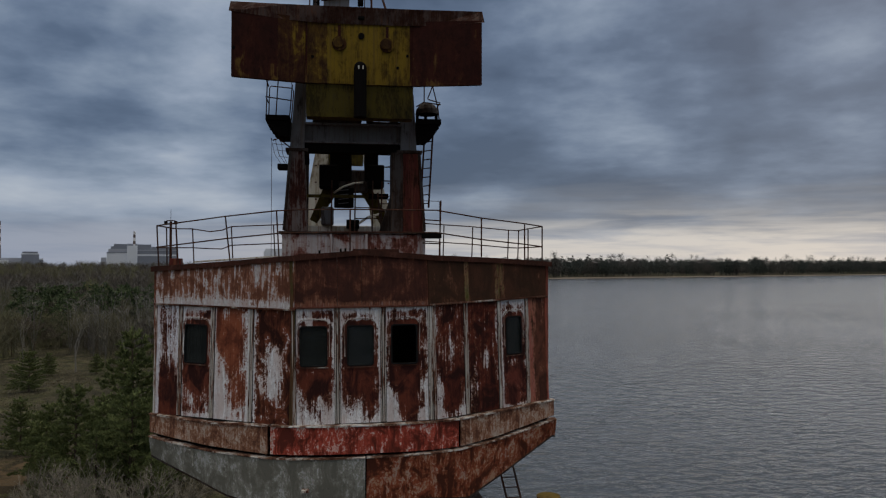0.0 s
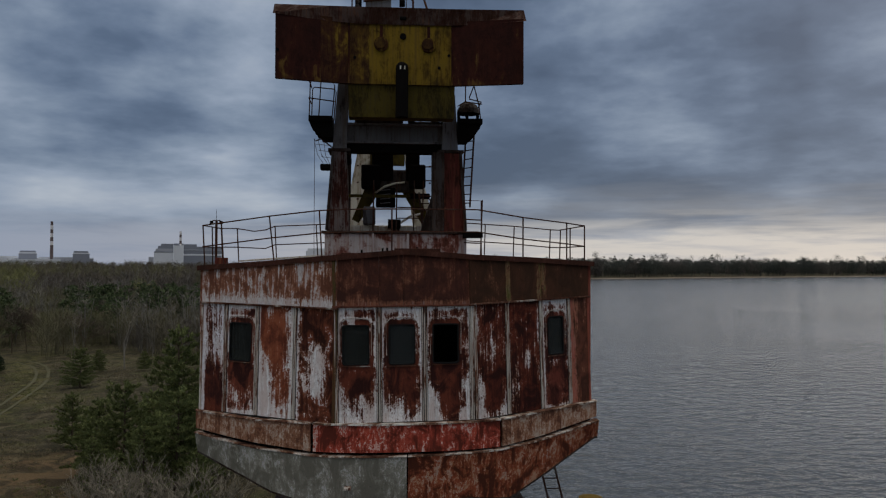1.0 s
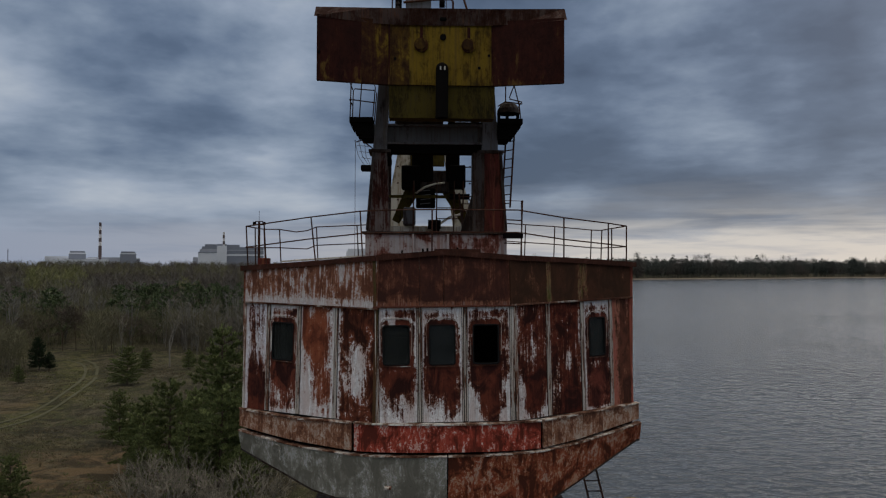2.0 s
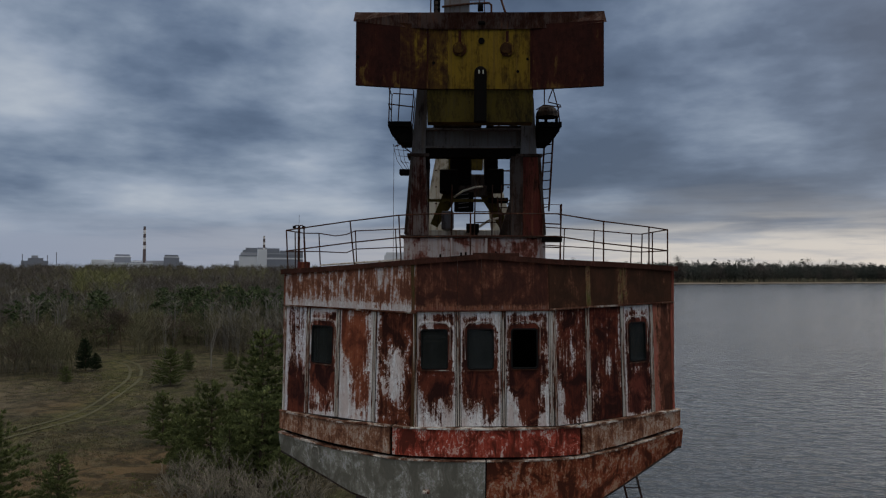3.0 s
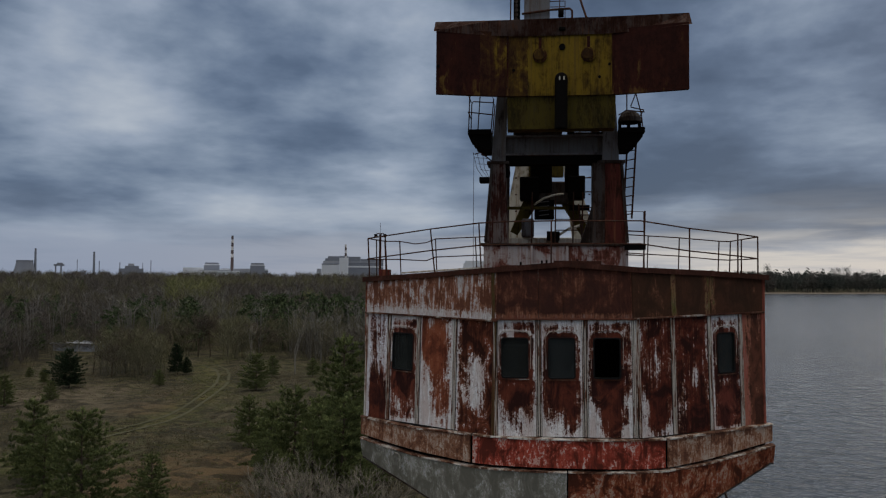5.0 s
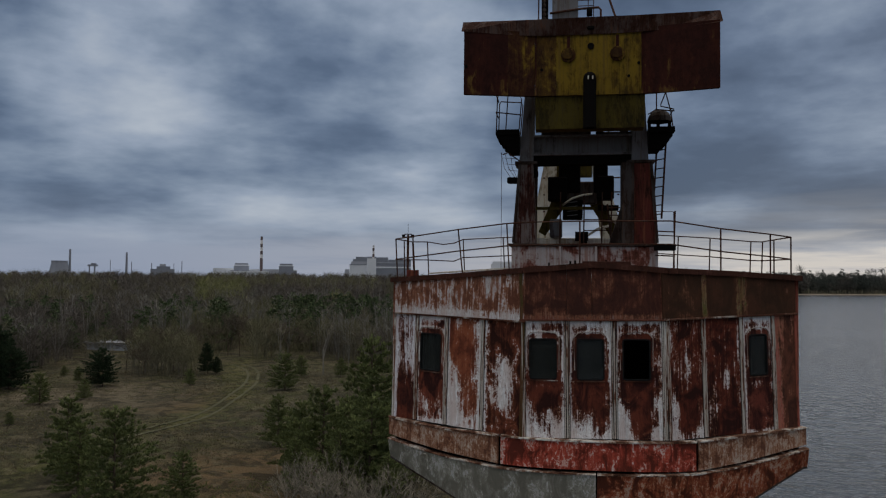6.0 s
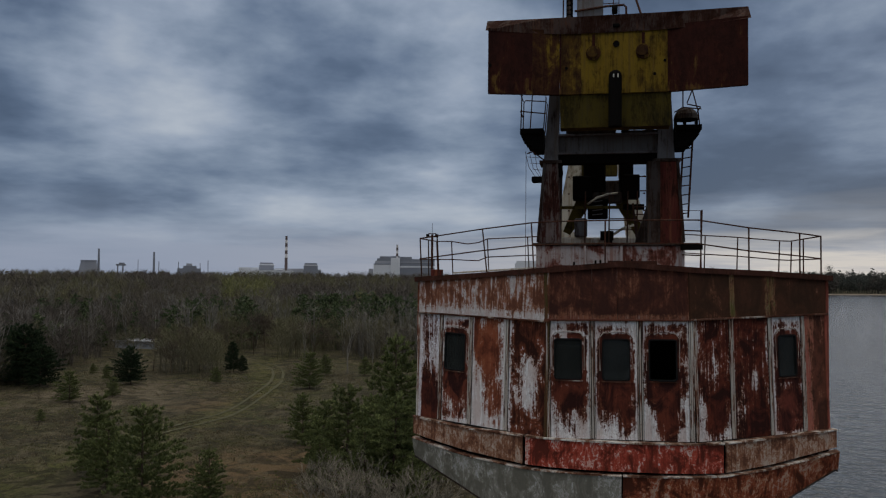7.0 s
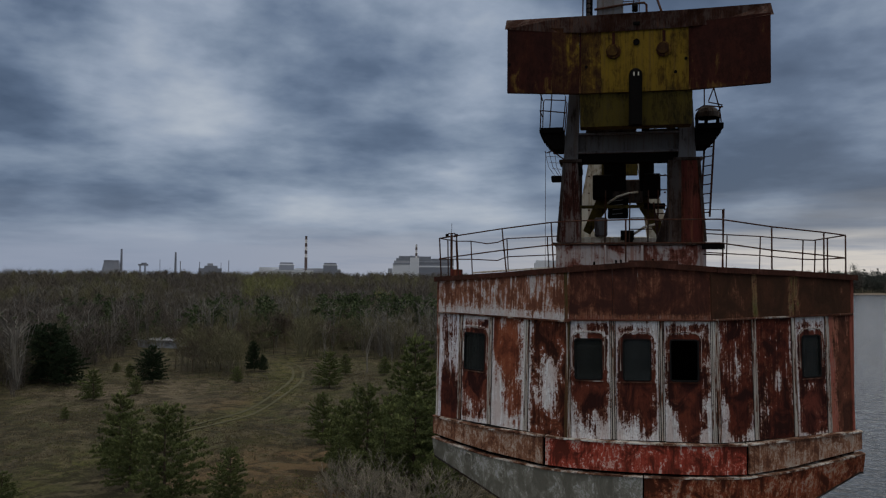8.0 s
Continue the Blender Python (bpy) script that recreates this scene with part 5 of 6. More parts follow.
# ---- machinery between the columns ----
def machinery():
    m = thing("hoist_machinery", (XT, 21.8, 18.2), "dark hoist machinery with olive-yellow links between the columns", "machinery")
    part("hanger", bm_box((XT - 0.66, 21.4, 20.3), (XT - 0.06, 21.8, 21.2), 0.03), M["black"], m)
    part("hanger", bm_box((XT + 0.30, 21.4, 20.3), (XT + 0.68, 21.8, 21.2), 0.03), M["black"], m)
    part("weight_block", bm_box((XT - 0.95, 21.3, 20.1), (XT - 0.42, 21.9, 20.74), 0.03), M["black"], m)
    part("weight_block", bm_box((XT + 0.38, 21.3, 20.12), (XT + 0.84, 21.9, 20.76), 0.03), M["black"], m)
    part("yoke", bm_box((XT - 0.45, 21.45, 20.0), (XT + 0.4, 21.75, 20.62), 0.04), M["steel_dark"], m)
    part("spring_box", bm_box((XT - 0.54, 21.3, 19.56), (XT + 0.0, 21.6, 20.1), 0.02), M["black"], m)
    for k in range(4):
        part("slot", bm_bar((XT - 0.42, 21.29, 19.66 + 0.12 * k), (XT - 0.14, 21.29, 19.69 + 0.12 * k), 0.02, 0.025, (0, 1, 0)), M["beam_grey"], m)
    # olive links spread like a trestle
    part("link", bm_bar((XT - 0.62, 22.0, 20.15), (XT - 1.12, 22.0, 19.2), 0.42, 0.16, (0, 1, 0), None, 0.22, 0.16), M["olive"], m)
    part("link", bm_bar((XT + 0.10, 22.0, 20.55), (XT + 1.08, 22.0, 18.9), 0.34, 0.16, (0, 1, 0), None, 0.26, 0.16), M["olive"], m)
    part("tie_bar", bm_box((XT - 1.3, 21.2, 19.82), (XT + 0.5, 21.28, 19.90)), M["olive"], m)
    part("walk_beam", bm_box((XT + 0.4, 21.2, 19.80), (XT + 0.95, 21.4, 19.94)), M["black"], m)
    part("base_beam", bm_box((XT - 1.5, 21.9, 18.7), (XT + 1.15, 22.5, 19.08), 0.03), M["cream"], m)
    part("base_block", bm_box((XT - 1.6, 21.8, 18.15), (XT + 1.3, 22.6, 18.69), 0.03), M["steel_dark"], m)
    part("gearbox", bm_box((XT - 0.9, 21.6, 19.08), (XT - 0.55, 21.95, 19.6), 0.04), M["beam_grey"], m)
    part("motor", bm_tube([(XT - 0.2, 21.4, 19.1), (XT + 0.15, 21.4, 19.1)], 0.13, 12), M["black"], m)
    part("motor_foot", bm_box((XT - 0.1, 21.3, 18.6), (XT + 0.12, 21.5, 19.0)), M["black"], m)
    part("push_rod", bm_tube([(XT + 0.1, 21.4, 19.1), (XT + 0.42, 21.6, 19.32), (XT + 0.75, 21.8, 19.42)], 0.035, 6), M["cream"], m)
    part("hose", bm_tube([(XT - 0.55, 21.25, 19.95), (XT - 0.3, 21.2, 20.12), (XT + 0.0, 21.2, 20.22), (XT + 0.25, 21.25, 20.25)], 0.03, 6), M["cream"], m)
    for x in (-0.62, 0.02, 0.5, 0.75):
        part("upright", bm_tube([(XT + x, 21.2, 18.8), (XT + x + 0.02, 21.2, 20.3)], 0.02, 5), M["rail"], m)
    for z in (19.25, 19.55):
        part("crossrail", bm_tube([(XT + 0.02, 21.22, z), (XT + 0.75, 21.22, z)], 0.015, 5), M["rail"], m)
    for z in (20.33, 20.72):
        part("crossrail", bm_tube([(XT + 0.84, 21.5, z), (XT + 1.25, 21.5, z)], 0.018, 5), M["rail"], m)


machinery()

# the cream jib trestle further back
jib = thing("jib_frame", (XT, 23.4, 18.15), "cream painted sheet-steel jib frame", "jib")
part("side_plate", bm_poly([(XT - 1.08, 23.0, 21.4), (XT - 0.72, 23.0, 21.4), (XT - 0.70, 23.0, 20.1), (XT - 0.95, 23.0, 19.3), (XT - 0.2, 23.0, 19.0), (XT - 0.2, 23.0, 18.2), (XT - 1.55, 23.0, 18.2), (XT - 1.45, 23.0, 19.4)], (0, 0.3, 0)), M["cream"], jib)
part("side_plate", bm_poly([(XT + 0.30, 23.0, 21.4), (XT + 0.60, 23.0, 21.4), (XT + 1.15, 23.0, 19.5), (XT + 1.25, 23.0, 18.2), (XT + 0.7, 23.0, 18.2)], (0, 0.3, 0)), M["cream"], jib)
part("tie_plate", bm_box((XT - 0.72, 23.05, 20.95), (XT + 0.32, 23.25, 21.3), 0.02), M["olive"], jib)
part("foot_beam", bm_box((XT - 1.55, 22.85, 18.15), (XT + 1.3, 23.4, 18.35), 0.02), M["cream"], jib)
for z in (18.9, 19.4, 19.9, 20.4, 20.9):
    for s in (-1, 1):
        part("rivet_plate", bm_box((XT + s * 1.08 - 0.03, 22.985, z), (XT + s * 1.08 + 0.03, 22.998, z + 0.04)), M["leg_grey"], jib)

# ---- counterweight on the rear arm ----
weight = thing("counterweight", (XT, 18.8, 21.5), "yellow and red-brown rusted counterweight box with swept wings", "counterweight")


def cw_face(x0, y0, x1, y1, mat, name, z0=22.26, z1=23.80):
    part(name, bm_poly([(XT + x0, y0, z0), (XT + x1, y1, z0), (XT + x1, y1, z1), (XT + x0, y0, z1)], (0, 0.12, 0)), M[mat], weight)


YC, YW = 18.2, 17.80
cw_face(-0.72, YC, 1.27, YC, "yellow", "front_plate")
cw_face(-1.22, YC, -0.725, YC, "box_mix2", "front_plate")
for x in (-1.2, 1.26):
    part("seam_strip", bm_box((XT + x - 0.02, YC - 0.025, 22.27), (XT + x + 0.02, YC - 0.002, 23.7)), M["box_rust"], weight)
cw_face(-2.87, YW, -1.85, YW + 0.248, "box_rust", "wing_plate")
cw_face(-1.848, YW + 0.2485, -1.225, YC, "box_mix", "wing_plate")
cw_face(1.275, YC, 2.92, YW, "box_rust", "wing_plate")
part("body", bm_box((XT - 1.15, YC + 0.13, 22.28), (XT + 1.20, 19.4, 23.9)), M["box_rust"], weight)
for s_ in (-1, 1):
    part("wing_web", bm_poly([(XT + 0.03 + s_ * 2.8, YW + 0.14, 22.6), (XT + 0.03 + s_ * 1.2, YC + 0.2, 22.6), (XT + 0.03 + s_ * 1.2, 19.2, 23.4), (XT + 0.03 + s_ * 2.6, 19.0, 23.5)], (0, 0, 0.2)), M["box_rust"], weight)
# the sheet that slopes back over the top
bm = bmesh.new()
lo = [(-2.93, YW - 0.03, 23.74), (-1.6, YC - 0.09, 23.70), (-1.0, YC - 0.04, 23.68), (0.02, YC - 0.03, 23.68), (1.05, YC - 0.04, 23.69), (1.7, YC - 0.09, 23.71), (2.98, YW - 0.03, 23.74)]
hi = [(-2.93, YW + 0.28, 24.06), (-1.6, YW + 0.32, 24.07), (-1.0, YW + 0.32, 24.07), (0.02, YW + 0.32, 24.08), (1.05, YW + 0.32, 24.08), (1.7, YW + 0.32, 24.09), (2.98, YW + 0.28, 24.10)]
va, vb = [bm.verts.new((XT + x, y, z)) for x, y, z in lo], [bm.verts.new((XT + x, y, z)) for x, y, z in hi]
vc = [bm.verts.new((XT + x, 19.45, z - 0.02)) for x, y, z in hi]
for k in range(6):
    bm.faces.new((va[k], va[k + 1], vb[k + 1], vb[k]))
    bm.faces.new((vb[k], vb[k + 1], vc[k + 1], vc[k]))
bmesh.ops.solidify(bm, geom=bm.faces[:], thickness=0.03)
part("top_sheet", bm, M["box_top"], weight, "folded top sheet, brown-grey paled for the sky's light")
# tapered lower box
bm = bmesh.new()
rows = []
for x, z, y0, y1 in ((1.24, 22.255, YC + 0.06, 19.35), (1.235, 21.50, YC + 0.16, YC + 0.6)):
    rows.append([bm.verts.new((XT + 0.06 + sx * (x + 0.03), y, z)) for sx, y in ((-1, y0), (1, y0), (1, y1), (-1, y1))])
for k in range(4):
    bm.faces.new((rows[0][k], rows[0][(k + 1) % 4], rows[1][(k + 1) % 4], rows[1][k]))
bm.faces.new(rows[0])
bm.faces.new(rows[1][::-1])
bmesh.ops.recalc_face_normals(bm, faces=bm.faces)
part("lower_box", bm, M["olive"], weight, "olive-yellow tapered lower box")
# round bosses, a plug and the black strut with its rounded head
for x in (-0.44, 0.69):
    # darker brown ring beside the shifted face stands in for a shadow crescent
    boss = part("boss", bm_tube([(XT + x, YC - 0.05, 23.21), (XT + x, YC + 0.01, 23.21)], 0.17, 20), M["box_mix"], weight, "round rusted boss, browned for its shadow crescent")
    part("boss_face", bm_tube([(XT + x - 0.02, YC - 0.10, 23.22), (XT + x - 0.02, YC - 0.045, 23.22)], 0.125, 18), M["box_mix2"], boss)
    part("stain_strip", bm_box((XT + x - 0.03, YC - 0.012, 23.36), (XT + x + 0.04, YC - 0.003, 23.66)), M["box_rust"], boss)
part("plug", bm_tube([(XT + 0.08, YC - 0.04, 23.41), (XT + 0.08, YC + 0.01, 23.41)], 0.075, 12), M["black"], weight)
for x, z in ((-1.06, 22.88), (1.18, 22.98), (0.95, 22.68), (-2.82, 22.92)):
    yy = YC if abs(x) < 1.25 else YW + 0.01
    part("hole_plug", bm_tube([(XT + x, yy - 0.02, z), (XT + x, yy + 0.01, z)], 0.035, 10), M["black"], weight)
part("strut", bm_tube([(XT + 0.055, YC - 0.13, 21.45), (XT + 0.055, YC - 0.13, 22.62)], 0.15, 14), M["black"], weight, "black strut with a rounded head")
head = bmesh.new()
bmesh.ops.create_uvsphere(head, u_segments=14, v_segments=8, radius=0.15, matrix=pose(XT + 0.055, YC - 0.13, 22.62))
part("strut_head", head, M["black"], weight, smooth=True)
for x in (-0.0, 0.10):
    part("label_bar", bm_box((XT + x, YC - 0.292, 22.56), (XT + x + 0.03, YC - 0.270, 22.64)), M["cream"], weight)
for z in (23.84, 24.0):
    y = YC - 0.05 + (z - 23.68) * 0.35 - 0.05
    part("lug", bm_box((XT + 0.0, y - 0.06, z - 0.05), (XT + 0.16, y + 0.1, z + 0.03), 0.02), M["black"], weight)
for s in (-1, 1):
    part("arm", bm_bar((XT + s * 1.0, 19.35, 22.6), (XT + s * 1.05, 21.6, 22.6), 0.3, 0.5), M["steel_dark"], weight)
    part("arm_post", bm_bar((XT + s * 1.0, TY + 0.3, 21.62), (XT + s * 1.0, TY + 0.3, 22.4), 0.2, 0.3, (0, 1, 0)), M["steel_dark"], weight)

# what stands on and behind the counterweight
mast = thing("mast_head", (XT, 20.6, 22.8), "grey steel mast with a dark sheave chain and bent handrail", "mast")
part("mast_box", bm_box((XT - 0.84, 20.4, 22.82), (XT - 0.16, 20.9, 26.5), 0.02), M["beam_grey"], mast)
part("mast_foot", bm_box((XT - 1.0, 20.35, 22.4), (XT + 0.2, 21.0, 22.815)), M["steel_dark"], mast)
part("mast_leg", bm_bar((XT - 0.5, 20.7, 21.6), (XT - 0.5, 20.7, 22.4), 0.5, 0.4, (0, 1, 0)), M["steel_dark"], mast)
part("chain_column", bm_box((XT - 1.12, 20.45, 22.82), (XT - 0.95, 20.8, 26.5)), M["black"], mast)
for k in range(16):
    part("chain_link", bm_tube([(XT - 1.05, 20.40, 24.5 + 0.12 * k), (XT - 1.05, 20.46, 24.5 + 0.12 * k)], 0.05, 8), M["steel_dark"], mast)
part("side_pipe", bm_tube([(XT - 1.22, 20.5, 22.82), (XT - 1.19, 20.5, 26.5)], 0.02, 6), M["rail"], mast)
part("handrail", bm_tube([(XT - 0.9, 20.35, 24.97), (XT - 0.1, 20.35, 25.06), (XT + 0.36, 20.3, 25.06), (XT + 0.42, 20.3, 25.0), (XT + 0.43, 20.3, 24.0)], 0.03, 6), M["rail"], mast)
for x, z in ((0.10, 25.4), (0.24, 25.3)):
    part("rail_post", bm_tube([(XT + x, 20.4, 23.95), (XT + x, 20.4, z)], 0.012, 5), M["rail"], mast)
for z in (25.15, 25.3):
    part("rail_bar", bm_tube([(XT - 0.16, 20.4, z), (XT + 0.24, 20.4, z)], 0.012, 5), M["rail"], mast)
part("stay", bm_tube([(XT + 0.86, 20.3, 24.6), (XT + 0.60, 20.5, 25.5), (XT + 0.2, 20.8, 26.6)], 0.028, 6), M["rail"], mast)
part("stay_foot", bm_bar((XT + 0.86, 20.3, 22.62), (XT + 0.86, 20.3, 24.6), 0.05, 0.05, (0, 1, 0)), M["rail"], mast)
part("sheave", bm_tube([(XT + 0.06, 20.3, 24.95), (XT + 0.2, 20.3, 24.95)], 0.12, 12), M["black"], mast)

# ---- the portal that carries it, down to the quay ----
portal = thing("crane_portal", (XC, 20.0, 0.75), "rusted steel portal standing on four legs", "crane portal")
part("turntable", bm_tube([(XC, 19.6, 12.0), (XC, 19.6, 12.848)], 2.0, 32), M["steel_dark"], portal)
part("deck", bm_box((XC - 3.2, 16.6, 11.2), (XC + 3.2, 22.6, 11.99), 0.04), M["steel_dark"], portal)
for sx in (-1, 1):
    for sy in (-1, 1):
        part("leg", bm_bar((XC + sx * 2.6, 19.6 + sy * 2.5, 11.2), (XC + sx * 3.6 - 2.2, 19.6 + sy * 3.6, 0.5), 0.9, 0.9, (0, 1, 0), None, 0.6, 0.6), M["leg_red"], portal)
ladder(portal, (XC + 3.95, 18.4, 11.4), (XC + 3.62, 19.4, 13.4), 0.36, 9)
gallery = part("gallery", bm_box((XC + 2.4, 18.0, 11.3), (XC + 5.2, 20.6, 11.4)), M["steel_dark"], portal)
for a, b in (((2.6, 18.1), (3.3, 18.1)), ((3.9, 18.1), (4.6, 18.1)), ((4.6, 18.1), (5.1, 18.1))):
    for z in (11.9, 12.3):
        part("gallery_rail", bm_tube([(XC + a[0], a[1], z), (XC + b[0], b[1], z)], 0.02, 5), M["rail"], gallery)
    for q in (a, b):
        part("gallery_post", bm_tube([(XC + q[0], q[1], 11.4), (XC + q[0], q[1], 12.32)], 0.02, 5), M["rail"], gallery)
part("yellow_drum", bm_tube([(XC + 4.75, 18.9, 11.4), (XC + 4.75, 18.9, 12.15)], 0.3, 16), M["yellow"], gallery)

# ---- woodland, pines, bare trees ----
class Soup:
    """Gathers triangles and quads of one mesh."""

    def __init__(self):
        self.v, self.f = [], []

    def blade(self, p, q, w):
        """A thin upright sliver from p to q."""
        p, q = Vector(p), Vector(q)
        side = (q - p).cross(Vector((random.uniform(-1, 1), random.uniform(-1, 1), random.uniform(-0.4, 0.4))))
        if side.length < 1e-6:
            return
        side = side.normalized() * w / 2
        i = len(self.v)
        self.v += [tuple(p - side), tuple(p + side), tuple(q)]
        self.f.append((i, i + 1, i + 2))

    def limb(self, p, q, r0, r1, sides=4):
        p, q = Vector(p), Vector(q)
        t = (q - p).normalized()
        a = t.orthogonal().normalized()
        b = t.cross(a)
        i = len(self.v)
        for c, r in ((p, r0), (q, r1)):
            for k in range(sides):
                an = math.tau * k / sides
                self.v.append(tuple(c + (a * math.cos(an) + b * math.sin(an)) * r))
        for k in range(sides):
            self.f.append((i + k, i + (k + 1) % sides, i + sides + (k + 1) % sides, i + sides + k))

    def mesh(self, name, mat):
        me = bpy.data.meshes.new(name)
        me.from_pydata(self.v, [], self.f)
        me.materials.append(mat)
        return me


def tree_thing(name, label, category, group, trunk, crown, bark, leaf):
    e = thing(name, (0, 0, 0), label, category, group)
    for n, soup, mat in (("trunk", trunk, bark), ("crown", crown, leaf)):
        ob = new(n, soup.mesh(n, mat))
        ob.parent = e
    return e


def make_pine(seed, spread=0.30, dark=False, levels=15):
    """A young pine one unit... of 8 m: whorls of boughs, each set with tufts of needles, shoots turned up."""
    random.seed(seed)
    H = 8.0
    trunk, crown = Soup(), Soup()
    bend = Vector((random.uniform(-0.25, 0.25), random.uniform(-0.25, 0.25), 0))
    pts = [Vector((0, 0, -0.3)), Vector((0, 0, H * 0.35)) + bend * 0.5, Vector((0, 0, H * 0.7)) + bend, Vector((0, 0, H * 0.98)) + bend]
    for a, b, r0, r1 in zip(pts, pts[1:], (0.14, 0.11, 0.07), (0.11, 0.07, 0.02)):
        trunk.limb(a, b, r0, r1, 6)

    def tuft(p, way, size, n):
        for _ in range(n):
            d = (way + Vector((random.gauss(0, 0.55), random.gauss(0, 0.55), random.gauss(0.15, 0.45)))).normalized()
            crown.blade(p, p + d * size * random.uniform(0.7, 1.25), size * 0.30)

    lop = random.uniform(0, math.tau)
    for i in range(levels):
        u = (i + random.uniform(-0.3, 0.3)) / levels
        z = H * (0.10 + 0.86 * max(u, 0))
        length = H * spread * math.sin(math.pi * min(1.0, 0.30 + 0.62 * max(u, 0))) ** 0.9 * (1 - 0.55 * max(u, 0))  * random.uniform(0.85, 1.15) + 0.22
        n = 6 if u < 0.7 else 5
        turn = random.uniform(0, math.tau)
        for k in range(n):
            if random.random() < 0.10:
                continue
            az = turn + math.tau * k / n + random.gauss(0, 0.2)
            ln = length * random.uniform(0.65, 1.15) * (1 + 0.22 * math.cos(az - lop))
            base = Vector((0, 0, z)) + bend * min(1, z / (H * 0.7))
            out = Vector((math.cos(az), math.sin(az), 0.10 + 0.45 * u))
            tip = base + out * ln + Vector((0, 0, -0.10 * ln * (1 - u)))
            trunk.limb(base, tip, 0.03, 0.008, 3)
            m = max(3, int(ln / 0.20))
            for j in range(1, m + 1):
                s = j / m
                if s < 0.22:
                    continue
                p = base.lerp(tip, s) + Vector((random.gauss(0, 0.10), random.gauss(0, 0.10), random.gauss(0.03, 0.06)))
                side = Vector((-math.sin(az), math.cos(az), 0))
                for q in (p, p + side * random.uniform(0.1, 0.38) * ln * 0.45 * (1.15 - s), p - side * random.uniform(0.1, 0.38) * ln * 0.45 * (1.15 - s)):
                    tuft(q, (out * 0.6 + Vector((0, 0, 0.5))).normalized(), 0.36, 7)
    for k in range(4):
        tuft(Vector((0, 0, H * (0.90 + 0.03 * k))) + bend, Vector((0, 0, 1)), 0.34, 7)
    return trunk, crown


def make_bare(seed, H=9.0, stems=1, spread=0.55, depth=4, fork=3):
    """A leafless tree or a thicket of stems, forking into fine twigs."""
    random.seed(seed)
    trunk, crown = Soup(), Soup()

    def grow(p, way, ln, r, d):
        q = p + way * ln
        if d >= depth - 1 and d > 0:
            crown.limb(p, q, max(r, 0.016), max(r * 0.5, 0.010), 3)
        else:
            trunk.limb(p, q, r, r * 0.68, 5 if d == 0 else 4)
        if d == depth:
            for _ in range(3):
                e = (way + Vector((random.gauss(0, 0.5), random.gauss(0, 0.5), random.gauss(0.2, 0.3)))).normalized()
                crown.blade(q, q + e * ln * random.uniform(0.5, 1.0), 0.028)
            return
        kids = fork + (1 if random.random() < 0.4 else 0)
        for k in range(kids):
            s = random.uniform(0.45, 1.0) if k else 1.0
            e = (way + Vector((random.gauss(0, spread), random.gauss(0, spread), random.gauss(0.12, 0.22))) * (0.5 if k == 0 else 1.0)).normalized()
            grow(p.lerp(q, s), e, ln * random.uniform(0.55, 0.82), r * 0.6, d + 1)

    for k in range(stems):
        a = random.uniform(0, math.tau)
        off = Vector((math.cos(a), math.sin(a), 0)) * (0.0 if stems == 1 else random.uniform(0.1, 0.9))
        way = (Vector((0, 0, 1)) + off * 0.25 + Vector((random.gauss(0, 0.05), random.gauss(0, 0.05), 0))).normalized()
        grow(off + Vector((0, 0, -0.2)), way, H * (0.34 if stems == 1 else 0.30) * random.uniform(0.8, 1.1), 0.009 * H * (1 if stems == 1 else 0.6), 0)
    top = max(v[2] for v in crown.v)
    for s in (trunk, crown):
        s.v = [(x * H / top, y * H / top, z * H / top) for x, y, z in s.v]
    return trunk, crown


def height_at(x, y):
    return float(ground_height(np.array([float(x)]), np.array([float(y)]))[0])


def plant(kinds, spots, unit):
    """Sets copies of the kinds on the spots (x, y, height); the first ones are the originals."""
    for i, (x, y, h) in enumerate(spots):
        src = kinds[i % len(kinds)]
        s = h / unit
        m = pose(x, y, height_at(x, y) - 0.04, 0, 0, (i * 137.5) % 360) @ Matrix.Diagonal((s * (0.92 + 0.05 * (i % 4)), s * (0.92 + 0.05 * (i % 4)), s, 1))
        if i < len(kinds):
            src.matrix_basis = m
        else:
            copy_thing_scaled(src, m)


def copy_thing_scaled(src, m):
    ob = copy_thing(src, m)
    ob.matrix_basis = m
    return ob


pine_kinds = [tree_thing("pine_tree", "young bushy green pine standing in dry grass", "tree", "young pines on the heath", *make_pine(s, sp), M["bark"], M["needles"]) for s, sp in ((11, 0.37), (12, 0.43), (13, 0.34), (14, 0.40))]
PINES_FAR = [(-66.9, 91.5, 4.2), (-74.0, 110.1, 2.4), (-79.8, 114.9, 1.8), (-59.9, 77.1, 1.5), (-40.5, 110.4, 5.6), (-42.8, 124.5, 3.6), (-36.5, 126.3, 3.2), (-56.8, 112.8, 2.6), (-63.8, 96.3, 2.8), (-85.5, 104.0, 7.0)]
PINES_NEAR = [(-40.8, 59.5, 6.9), (-31.7, 51.7, 7.6), (-26.2, 51.0, 4.7), (-40.7, 46.3, 3.4), (-28.3, 75.3, 5.3), (-19.9, 63.6, 8.0), (-18.4, 75.1, 11.2), (-14.9, 59.6, 7.8), (-12.4, 55.6, 4.2), (-17.5, 62.4, 6.6), (-36.8, 55.0, 5.6), (-22.8, 66.5, 6.2), (-13.0, 68.0, 8.5), (-16.8, 58.2, 5.4), (-20.6, 58.6, 4.4), (-13.2, 61.0, 7.2), (-19.2, 68.5, 6.4)]
plant(pine_kinds, PINES_NEAR, 8.0)
